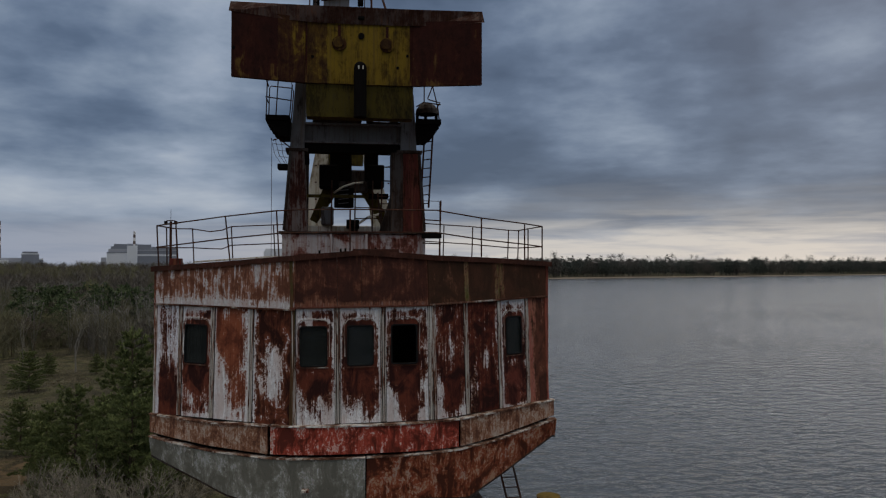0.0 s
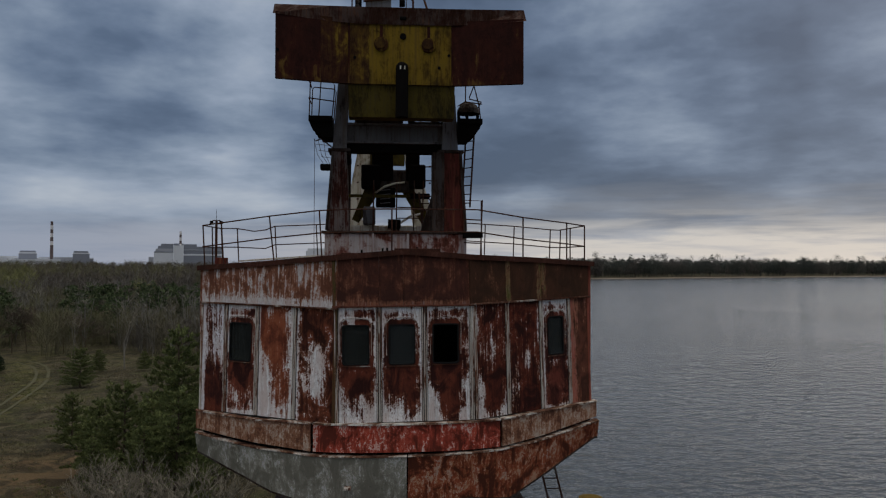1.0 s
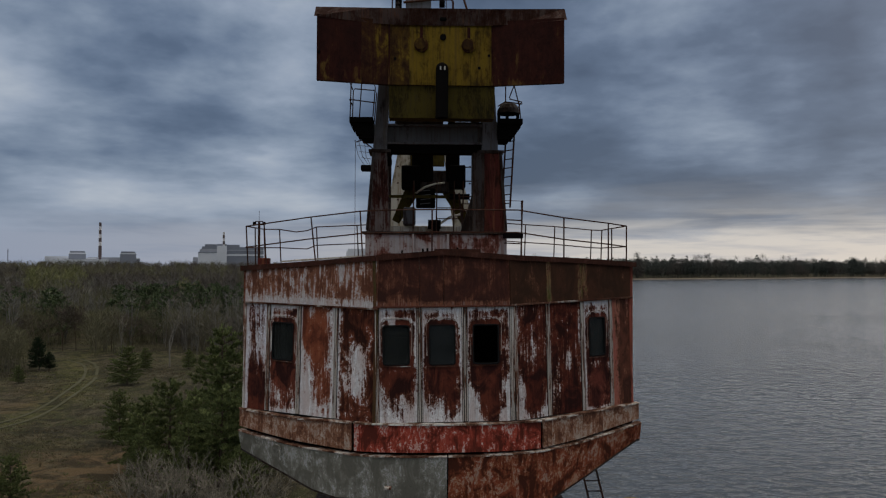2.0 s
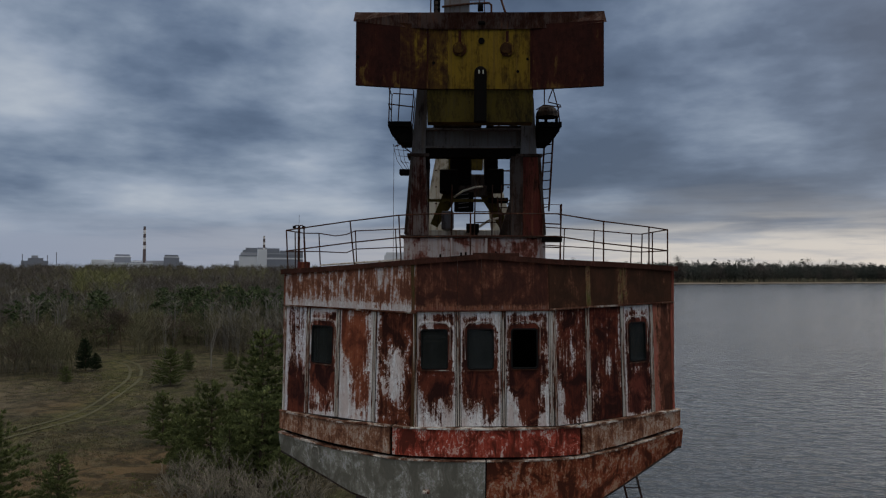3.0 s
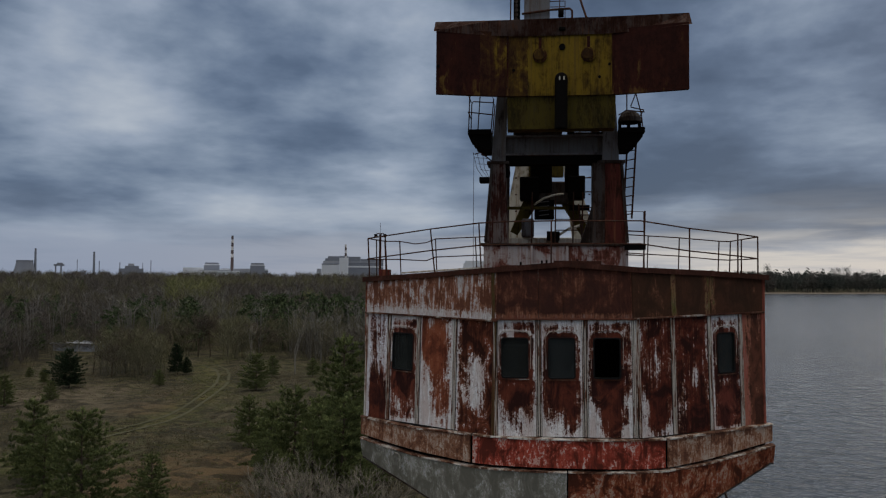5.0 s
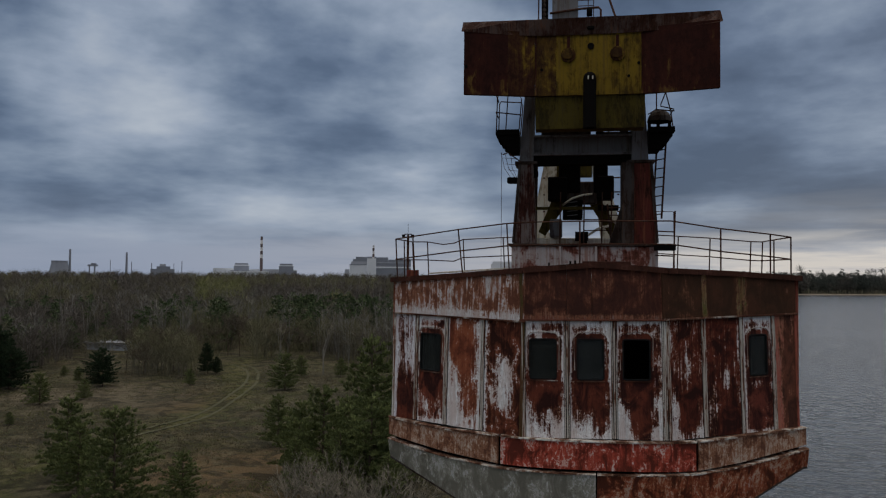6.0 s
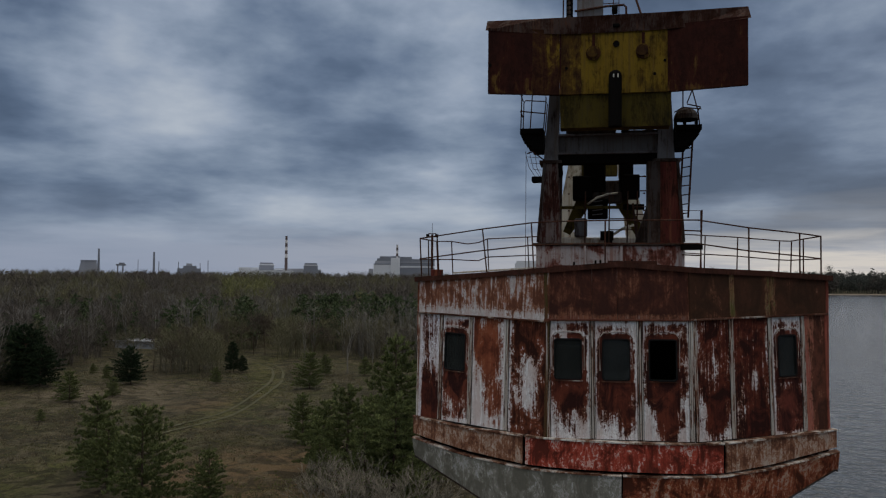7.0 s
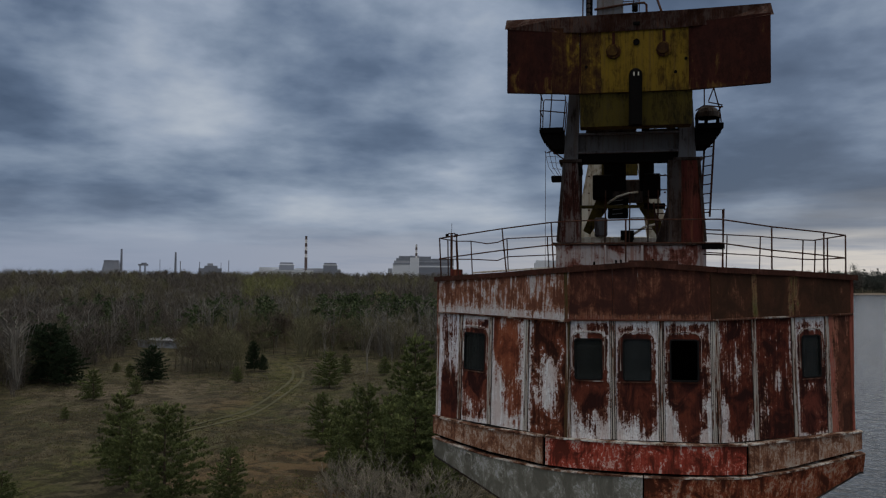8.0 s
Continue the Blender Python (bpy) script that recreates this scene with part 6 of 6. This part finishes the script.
for i, (x, y, h) in enumerate(PINES_FAR):
    s = h / 8.0
    copy_thing_scaled(pine_kinds[(i + 1) % 4], pose(x, y, height_at(x, y) - 0.04, 0, 0, i * 77) @ Matrix.Diagonal((s * 1.1, s * 1.1, s, 1)))
fir_kinds = [tree_thing("spruce_tree", label, "tree", "dark spruces on the heath", *make_pine(seed, sp, True, 22), M["bark"], M["needles_dark"]) for seed, sp, label in ((31, 0.30, "dark green cone-shaped spruce on the heath"), (32, 0.46, "broad dark green spruce at the heath's edge"))]
plant(fir_kinds, [(-59.8, 125.2, 5.4), (-82.5, 102.2, 9.0), (-58.6, 126.0, 3.0), (-67.8, 106.9, 5.8), (-84.0, 106.0, 8.0), (-86.8, 104.5, 8.6), (-89.0, 108.0, 7.0), (-78.8, 101.0, 6.2)], 8.0)

bare_kinds = [tree_thing("bare_tree", "slender leafless tree with pale grey twigs", "tree", "leafless trees at the wood's edge", *make_bare(s, 9.0, 1, 0.38, 5, 2), M["bark_pale"], M["twigs"]) for s in (41, 42)]
dark_kinds = [tree_thing("bare_tree", "leafless brown tree with a dense crown", "tree", "leafless trees at the wood's edge", *make_bare(s, 9.0, 1, 0.7, 5, 3), M["bark"], M["twigs_dark"]) for s in (51, 52)]
plant(bare_kinds, [(-50.2, 133.9, 9.6), (-40.2, 128.4, 11.2), (-35.0, 136.0, 9.0)], 9.0)
plant(dark_kinds, [(-67.9, 151.3, 10.6), (-65.6, 152.0, 9.6), (-67.3, 138.4, 9.2), (-66.2, 125.1, 9.0), (-68.9, 120.3, 6.9), (-73.7, 122.9, 8.4), (-63.3, 155.7, 8.4), (-58.0, 150.0, 8.0), (-53.0, 147.0, 8.6)], 9.0)
shrub_kinds = [tree_thing("bare_shrub", "leafless grey thicket of thin crooked stems", "shrub", "grey thickets by the crane", *make_bare(s, 5.0, 5, 0.55, 4, 2), M["bark_pale"], M["twigs"]) for s in (61, 62, 63)]
plant(shrub_kinds, [(-18.3, 52.2, 4.0), (-16.4, 51.4, 4.2), (-14.9, 53.0, 4.6), (-12.8, 52.2, 4.2), (-18.0, 53.6, 4.6), (-16.4, 54.7, 4.8), (-13.6, 51.4, 3.8), (-11.5, 53.5, 4.2), (-19.6, 54.6, 3.6), (-10.0, 51.0, 4.5), (-15.6, 49.6, 4.4), (-12.0, 49.0, 4.2),
                    (-53.8, 142.4, 3.3), (-69.0, 124.3, 5.5), (-71.8, 123.5, 6.6), (-67.2, 129.1, 6.1), (-75.2, 119.5, 4.5), (-63.0, 121.0, 4.0)], 5.0)


# ---- woods, as whole stands ----
def stand_kind(seed, kind):
    """One far tree of 1 unit height as arrays: a stem and a cloud of twigs or boughs."""
    random.seed(seed)
    s = Soup()
    s.limb((0, 0, -0.02), (random.gauss(0, 0.02), random.gauss(0, 0.02), 0.75), 0.008, 0.003, 3)
    if kind == "bare":
        for _ in range(150):
            u = random.random() ** 0.7
            a = random.uniform(0, math.tau)
            r = 0.20 * math.sin(math.pi * min(1, 0.16 + 0.84 * u)) * random.uniform(0.2, 1.0)
            p = Vector((math.cos(a) * r, math.sin(a) * r, 0.22 + 0.70 * u))
            a += random.gauss(0, 0.7)
            d = Vector((math.cos(a) * 0.6, math.sin(a) * 0.6, random.uniform(0.35, 1.4))).normalized()
            s.blade(p, p + d * random.uniform(0.09, 0.20), random.uniform(0.004, 0.010))
    elif kind == "birch":
        for _ in range(3):
            s.limb((random.gauss(0, 0.02), random.gauss(0, 0.02), 0.1), (random.gauss(0, 0.09), random.gauss(0, 0.09), 0.9), 0.008, 0.003, 3)
        for _ in range(30):
            a, u = random.uniform(0, math.tau), random.random()
            p = Vector((math.cos(a) * 0.06, math.sin(a) * 0.06, 0.35 + 0.55 * u))
            s.blade(p, p + Vector((math.cos(a) * 0.09, math.sin(a) * 0.09, 0.1)), 0.008)
    else:
        # a tall crown of rounded boughs, each a tuft of needles
        for i in range(15):
            u = (i + random.random()) / 15
            r = 0.17 * math.sin(math.pi * min(1.0, 0.28 + 0.68 * u)) * random.uniform(0.35, 1.05)
            a = i * 2.4 + random.uniform(-0.6, 0.6)
            c = Vector((math.cos(a) * r, math.sin(a) * r, 0.24 + 0.70 * u))
            size = random.uniform(0.075, 0.125) * (1.05 - 0.45 * u)
            for _ in range(20):
                d = Vector((random.gauss(0, 1), random.gauss(0, 1), random.gauss(0.35, 0.7))).normalized()
                p = c + d * size * random.uniform(0.0, 0.35)
                s.blade(p, p + d * size * random.uniform(0.6, 1.0), size * 0.42)
    v = np.array(s.v, float)
    tris = []
    for f in s.f:
        tris.append(f[:3])
        if len(f) == 4:
            tris.append((f[0], f[2], f[3]))
    return v, np.array(tris, int)


def stand(name, label, category, kinds, spots, mat):
    """spots: array of x, y, height. One mesh."""
    vs, fs, at = [], [], 0
    for i, (x, y, h) in enumerate(spots):
        v, f = kinds[i % len(kinds)]
        a = (i * 2.399) % math.tau
        c, s = math.cos(a) * h, math.sin(a) * h
        w = 0.9 + 0.5 * ((i * 0.618) % 1)
        z = 0.7
        out = np.stack([x + (v[:, 0] * c - v[:, 1] * s) * w, y + (v[:, 0] * s + v[:, 1] * c) * w, z + v[:, 2] * h], 1)
        vs.append(out)
        fs.append(f + at)
        at += len(v)
    v, f = np.concatenate(vs), np.concatenate(fs)
    me = bpy.data.meshes.new(name)
    me.vertices.add(len(v))
    me.vertices.foreach_set("co", v.astype(np.float32).ravel())
    me.loops.add(f.size)
    me.loops.foreach_set("vertex_index", f.astype(np.int32).ravel())
    me.polygons.add(len(f))
    me.polygons.foreach_set("loop_start", np.arange(0, f.size, 3, dtype=np.int32))
    me.polygons.foreach_set("loop_total", np.full(len(f), 3, dtype=np.int32))
    me.update()
    me.validate()
    me.materials.append(mat)
    ob = new(name, me)
    return tagged(ob, label, category, kind="stuff")


rng = np.random.default_rng(5)


def wood_edge(az):
    """Distance of the wood's near edge by bearing in degrees."""
    return np.interp(az, [-60, -46, -41, -37, -33, -29, -26, -22, -19, -15, -11, 20], [105, 118, 128, 150, 172, 165, 172, 178, 165, 150, 140, 150])


def wood_spots(n, near, far, az0=-52, az1=14, power=1.0, h0=7.5, h1=18, keep=None):
    az = rng.uniform(az0, az1, n)
    u = rng.random(n) ** power
    d0 = wood_edge(az) * near * np.array([1.0 + 0.16 * noise.noise((a * 0.45, 3.0, 1.0)) + 0.08 * noise.noise((a * 1.7, 3.0, 1.0)) for a in az])
    d = 1.0 / (1.0 / d0 * (1 - u) + u / far)
    x, y = d * np.sin(np.radians(az)), d * np.cos(np.radians(az))
    rise = np.clip((d - d0) / 230.0, 0, 1)
    h = (h0 + (h1 - h0) * rise) * rng.uniform(0.72, 1.06, n)
    ok = (lake_depth(x, y) > 6) & ~((az > -34.2) & (az < -29.8) & (d < 186))
    if keep is not None:
        ok &= keep(x, y)
    return np.stack([x, y, h], 1)[ok]


def patchy(scale, level, seed):
    def test(x, y):
        return np.array([noise.noise((a / scale, b / scale, seed)) > level for a, b in zip(x, y)])
    return test


bare_set = [stand_kind(s, "bare") for s in range(70, 76)]
birch_set = [stand_kind(s, "birch") for s in range(80, 84)]
pine_set = [stand_kind(s, "pine") for s in range(90, 94)]
stand("bare_woodland", "brown leafless woodland in early spring", "woodland", bare_set, wood_spots(7600, 1.0, 1500.0, power=0.9), M["wood_bare"])
stand("birch_stand", "pale thin birch stems among the woods", "woodland", birch_set, wood_spots(1300, 1.0, 900.0, h0=11, h1=18), M["wood_pale"])
stand("pine_stand", "dark green pines scattered in the woods", "woodland", pine_set, wood_spots(2100, 1.05, 900.0, h0=8, h1=15, keep=patchy(70.0, 0.16, 4.0)), M["wood_pine"])
def clump(n, az0, az1, d0, d1, h0, h1):
    """A close group of pines within a sector."""
    az, d = np.radians(rng.uniform(az0, az1, n)), rng.uniform(d0, d1, n)
    return np.stack([d * np.sin(az), d * np.cos(az), rng.uniform(h0, h1, n)], 1)


stand("pine_stand", "dense dark green pine group in the woods", "woodland", pine_set, np.concatenate([clump(150, -21, -10, 172, 250, 9, 13), clump(26, -38, -33, 190, 260, 9, 12), clump(16, -29, -26, 200, 240, 9, 12), clump(9, -30.5, -27.5, 172, 190, 9, 12), clump(7, -25.5, -24, 176, 190, 9, 13), clump(12, -44, -38, 150, 175, 8, 11), clump(60, -8, 8, 160, 260, 9, 13)]), M["wood_pine"])
stand("willow_stand", "yellow-green budding willows in the brown woods", "woodland", bare_set, np.concatenate([clump(26, -26.2, -23.0, 250, 330, 13, 17), clump(8, -17, -15.5, 230, 260, 11, 14)]), M["wood_willow"])
stand("thicket", "dense brown leafless bushes on the heath", "thicket", bare_set, np.concatenate([clump(80, -30.6, -26.4, 133, 152, 5, 8.5), clump(80, -46, -38, 137, 165, 7, 10), clump(18, -22.5, -20.5, 150, 165, 7, 9), clump(14, -34, -31.6, 158, 180, 4, 6.5)]), M["wood_bare"])
stand("undergrowth", "low brown thicket at the wood's edge", "thicket", bare_set, wood_spots(1500, 0.97, 230.0, h0=3, h1=6), M["wood_bare"])


def far_shore():
    """The wood on the other side of the lake, behind a strip of sand."""
    (x0, y0), (x1, y1) = LAKE[4], LAKE[6]
    n = 5200
    t = rng.random(n) ** 1.3
    d = 16 + 200 * rng.random(n) ** 1.6
    ln = math.hypot(x1 - x0, y1 - y0)
    nx, ny = -(y1 - y0) / ln, (x1 - x0) / ln
    spots = np.stack([x0 + (x1 - x0) * t + nx * d, y0 + (y1 - y0) * t + ny * d, rng.uniform(13, 27, n) + 8 * (rng.random(n) > 0.96)], 1)
    stand("far_shore_woods", "dark strip of mixed woods across the lake", "woodland", pine_set[:2] + bare_set[:4], spots, M["wood_far"])
    # the neck between near woods and far shore
    (x0, y0), (x1, y1) = LAKE[3], LAKE[4]
    n = 1100
    t, d = rng.random(n), 14 + 160 * rng.random(n)
    ln = math.hypot(x1 - x0, y1 - y0)
    nx, ny = -(y1 - y0) / ln, (x1 - x0) / ln
    stand("shore_woods", "dark woods along the lake shore", "woodland", pine_set[:2] + bare_set[:4], np.stack([x0 + (x1 - x0) * t + nx * d, y0 + (y1 - y0) * t + ny * d, rng.uniform(14, 22, n)], 1), M["wood_far"])
    verts, faces = [], []
    (x0, y0), (x1, y1) = LAKE[4], LAKE[6]
    ln = math.hypot(x1 - x0, y1 - y0)
    nx, ny = -(y1 - y0) / ln, (x1 - x0) / ln
    k = 160
    for i in range(k + 1):
        u = i / k
        w = 12 + 7 * math.sin(i * 0.7) + 4 * math.sin(i * 2.3)
        for d, z in ((-3 - 2 * math.sin(i * 1.1), 0.03), (w, 1.1)):
            verts.append((x0 + (x1 - x0) * u + nx * d, y0 + (y1 - y0) * u + ny * d, z))
    for i in range(k):
        faces.append((2 * i, 2 * i + 2, 2 * i + 3, 2 * i + 1))
    tagged(mesh_object("beach", verts, faces, M["sand"]), "narrow pale sand strip at the far shore", "beach", kind="structure")


far_shore()


# ---- the track over the heath ----
def smooth_line(pts, n):
    """A Catmull-Rom line through the points."""
    out = []
    P = [Vector((x, y, 0)) for x, y in pts]
    P = [P[0] * 2 - P[1]] + P + [P[-1] * 2 - P[-2]]
    for i in range(1, len(P) - 2):
        for k in range(n):
            t = k / n
            a, b, c, d = P[i - 1], P[i], P[i + 1], P[i + 2]
            out.append(0.5 * ((2 * b) + (c - a) * t + (2 * a - 5 * b + 4 * c - d) * t * t + (3 * b - 3 * c + d - a) * t ** 3))
    return out + [P[-2]]


def strip(name, line, off, width, mat, lift, label, category="track"):
    verts, faces = [], []
    for i, p in enumerate(line):
        t = (line[min(i + 1, len(line) - 1)] - line[max(i - 1, 0)]).normalized()
        n = Vector((-t.y, t.x, 0))
        w = width * (0.85 + 0.3 * noise.noise((i * 0.4, off, 2.0)))
        for s in (-1, 1):
            q = p + n * (off + s * w / 2 + 0.12 * noise.noise((i * 0.35, s, off)))
            verts.append((q.x, q.y, height_at(q.x, q.y) + lift))
    for i in range(len(line) - 1):
        faces.append((2 * i, 2 * i + 1, 2 * i + 3, 2 * i + 2))
    tagged(mesh_object(name, verts, faces, mat, True), label, category, kind="structure")


TRACK = [(-43.0, 44.0), (-45.4, 52.5), (-46.2, 63.8), (-44.9, 74.0), (-43.3, 80.0), (-42.8, 88.0), (-44.3, 99.1), (-47.0, 111.1), (-50.3, 121.8), (-54.7, 131.6), (-60.5, 138.3)]
line = smooth_line(TRACK, 12)
for o in (-0.85, 0.85):
    strip("track_rut", line[30:], o, 0.5, M["track"], 0.07, "pale worn wheel rut in the grass")


def tufts():
    """Dead grass and weeds over the heath."""
    random.seed(21)
    s = Soup()
    count = 0
    while count < 15000:
        az, d = radians(random.uniform(-50, -6)), 40 + 105 * random.random() ** 0.8
        x, y = d * math.sin(az), d * math.cos(az)
        if noise.noise((x * 0.06, y * 0.06, 1.0)) < random.uniform(-0.35, 0.45):
            continue
        count += 1
        z = height_at(x, y)
        h = random.uniform(0.07, 0.19) * (2.2 if random.random() < 0.03 else 1.0)
        for _ in range(5):
            a = random.uniform(0, math.tau)
            r = random.uniform(0.05, 0.3)
            p = Vector((x + math.cos(a) * r, y + math.sin(a) * r, z - 0.02))
            s.blade(p, p + Vector((math.cos(a) * 0.2, math.sin(a) * 0.2, 1)).normalized() * h, random.uniform(0.08, 0.20))
    ob = new("grass_tufts", s.mesh("grass_tufts", M["tuft"]))
    tagged(ob, "dead grass tufts and weeds over the heath", "grass", kind="stuff")


tufts()


# ---- the power station on the horizon ----
def bearing(az, d):
    return d * math.sin(radians(az)), d * math.cos(radians(az))


FAR = 2500.0


def block(bm_parts, az0, az1, z0, z1, deep=40.0, d=FAR):
    """A box that spans two bearings, facing the lake."""
    (xa, ya), (xb, yb) = bearing(az0, d), bearing(az1, d)
    back = Vector((math.sin(radians((az0 + az1) / 2)), math.cos(radians((az0 + az1) / 2)), 0)) * deep
    return bm_poly([(xa, ya, z0), (xb, yb, z0), (xb, yb, z1), (xa, ya, z1)], back)


def chimney(az, top, width, pale=(), d=FAR, base=0.0, label=""):
    """pale: which of its twelve lengths, from the ground, are white."""
    x, y = bearing(az, d)
    th = thing("chimney", (x, y, base), label, "chimney")
    n = 12 if pale else 1
    for k in range(n):
        z0, z1 = base + (top - base) * k / n, base + (top - base) * (k + 1) / n
        w0, w1 = width * (1 - 0.35 * k / n), width * (1 - 0.35 * (k + 1) / n)
        mat = M["concrete_dark"] if not pale else (M["chimney_white"] if k in pale else M["chimney_red"])
        part("shaft_ring", bm_tube([(x, y, z0), (x, y, z1)], w0 / 2, 10, None, w1 / 2), mat, th)
    return th


chimney(-21.95, 137.7, 11.0, (6, 8, 10), label="tall banded red and white chimney on the horizon")
chimney(-13.80, 115.5, 10.0, (7, 9, 11), label="banded chimney above the reactor hall")
chimney(-31.05, 80.0, 8.0, (), label="plain dark chimney on the horizon")
chimney(-34.58, 86.5, 8.0, (), label="slim grey chimney beside the cooling tower")

x, y = bearing(-35.2, FAR)
ct = thing("cooling_tower", (x, y, 0), "squat grey cooling tower on the horizon", "cooling tower")
bm = bmesh.new()
prof = [(34, 0), (29, 14), (25, 30), (22, 44), (21, 51)]
rings = [[bm.verts.new((x + r * math.cos(math.tau * k / 24), y + r * math.sin(math.tau * k / 24), z)) for k in range(24)] for r, z in prof]
for a, b in zip(rings, rings[1:]):
    for k in range(24):
        bm.faces.new((a[k], a[(k + 1) % 24], b[(k + 1) % 24], b[k]))
part("shell", bm, M["concrete_dark"], ct, smooth=True)
part("rim", bm_tube([(x, y, 47.5), (x, y, 52)], 21.8, 24), M["concrete_dark"], ct)


def hall(name, label, az_mid, boxes):
    x, y = bearing(az_mid, FAR)
    th = thing(name, (x, y, 0), label, "building")
    for nm, a0, a1, z0, z1, mat, fore in boxes:
        part(nm, block(None, a0, a1, z0, z1, 40.0 + fore, FAR - fore), M[mat], th)


hall("turbine_hall", "long low white hall with two dark square blocks", -22.4, (
    ("wall", -25.3, -19.4, 0, 29, "concrete_dark", 0), ("wall", -25.3, -23.9, 0, 36, "concrete_white", 2), ("roof", -25.3, -19.4, 29.01, 32, "concrete_white", 0), ("wall", -22.7, -20.7, 0, 34, "concrete", 3),
    ("block", -23.87, -22.81, 0, 44, "concrete_dark", 6), ("band", -23.87, -22.81, 44.01, 47, "concrete_white", 6), ("block_top", -23.80, -22.88, 47.01, 52, "concrete_dark", 6),
    ("block", -20.68, -19.65, 0, 44, "concrete_dark", 6), ("band", -20.68, -19.65, 44.01, 47, "concrete_white", 6), ("block_top", -20.62, -19.72, 47.01, 52, "concrete_dark", 6)))
hall("annex_hall", "pale flat annex roof in front of the halls", -22.8, (("wall", -24.4, -21.4, 0, 23, "concrete_white", 60), ("roof", -24.4, -21.4, 23.01, 27, "concrete_white", 62)))
hall("reactor_building", "grey stepped reactor hall with a white tower block", -13.7, (
    ("wall", -15.55, -14.27, 0, 50, "concrete_white", 0), ("band", -15.56, -14.27, 50.01, 53, "concrete_dark", 1), ("wall", -15.45, -14.27, 53.01, 62, "concrete", 0), ("roof", -15.3, -14.27, 62.01, 70, "concrete_dark", 0), ("roof", -15.1, -14.27, 70.01, 77, "concrete_dark", 0),
    ("tower_block", -14.26, -13.6, 0, 72, "concrete_white", 8), ("roof", -14.26, -13.6, 72.01, 78, "concrete_dark", 2),
    ("wall", -13.59, -11.0, 0, 41, "concrete_dark", 0), ("band", -13.59, -11.0, 41.01, 46, "concrete_white", 1), ("wall", -13.59, -11.0, 46.01, 57, "concrete_dark", 0), ("band", -13.59, -11.0, 57.01, 60, "concrete", 1),
    ("roof", -13.59, -12.7, 60.01, 76, "concrete_dark", 0), ("roof", -12.69, -11.0, 60.01, 69, "concrete_dark", 0), ("step", -15.9, -15.57, 0, 36, "concrete", 0)))
hall("ruined_block", "jagged dark unfinished building with site cranes", -28.8, (
    ("wall", -29.5, -27.9, 0, 31, "concrete_dark", 0), ("step", -29.1, -28.2, 31.01, 39, "concrete_dark", 0), ("step", -28.9, -28.5, 39.01, 46, "concrete", 0), ("mast", -29.45, -29.40, 31.01, 50, "concrete_dark", 0), ("mast", -27.98, -27.94, 31.01, 48, "concrete_dark", 0), ("mast", -27.45, -27.40, 0, 56, "concrete_dark", 0), ("mast", -32.1, -32.06, 0, 56, "concrete_dark", 0), ("mast", -30.75, -30.70, 0, 52, "concrete_dark", 0)))
hall("water_tower", "dark raised gantry on thin legs", -33.2, (("deck", -33.5, -32.85, 37, 42, "concrete_dark", 0), ("leg", -33.42, -33.33, 0, 36.9, "concrete_dark", 0), ("leg", -33.1, -33.0, 0, 36.9, "concrete_dark", 0), ("roof", -33.3, -32.95, 42.01, 46, "concrete_dark", 0)))
hall("white_hall", "large white sheet-clad hall far beyond the woods", -4.4, (("wall", -5.02, -3.2, 0, 58, "concrete_white", 0), ("roof", -4.9, -3.2, 58.01, 66, "concrete_white", 0), ("block", -3.4, -2.5, 0, 76, "concrete_dark", 10)))
shed = thing("white_shed", (-99, 158.5, 0.7), "small white flat-roofed shed among the trees", "shed")
part("wall", bm_box((-104, 157.5, 0.5), (-94, 163, 2.4), 0.03), M["concrete"], shed)
part("roof", bm_box((-104.6, 157.0, 2.405), (-93.4, 163.6, 2.6), 0.03), M["concrete"], shed)
for x in (-102, -99.5, -97):
    part("window", bm_box((x, 157.44, 1.2), (x + 1.1, 157.498, 2.0)), M["concrete_dark"], shed)

# floodlight pole on the roof's far corner
pole = thing("light_pole", (XC - 4.70, 20.0, 17.86), "thin dark lamp pole standing on the roof corner", "lamp pole")
part("shaft", bm_tube([(XC - 4.70, 20.0, 17.80), (XC - 4.70, 20.0, 19.06)], 0.032, 8), M["rail"], pole)
part("crossbar", bm_tube([(XC - 4.84, 20.0, 19.0), (XC - 4.56, 20.0, 19.0)], 0.018, 6), M["rail"], pole)
part("crossbar", bm_tube([(XC - 4.80, 20.0, 19.08), (XC - 4.60, 20.0, 19.08)], 0.014, 6), M["rail"], pole)
for dx in (-0.12, 0.12):
    part("lamp_head", bm_box((XC - 4.70 + dx - 0.035, 19.94, 18.99), (XC - 4.70 + dx + 0.035, 20.06, 19.07), 0.01), M["black"], pole)
part("aerial", bm_tube([(XC - 4.70, 20.0, 19.05), (XC - 4.70, 20.0, 19.36)], 0.005, 4), M["rail"], pole)
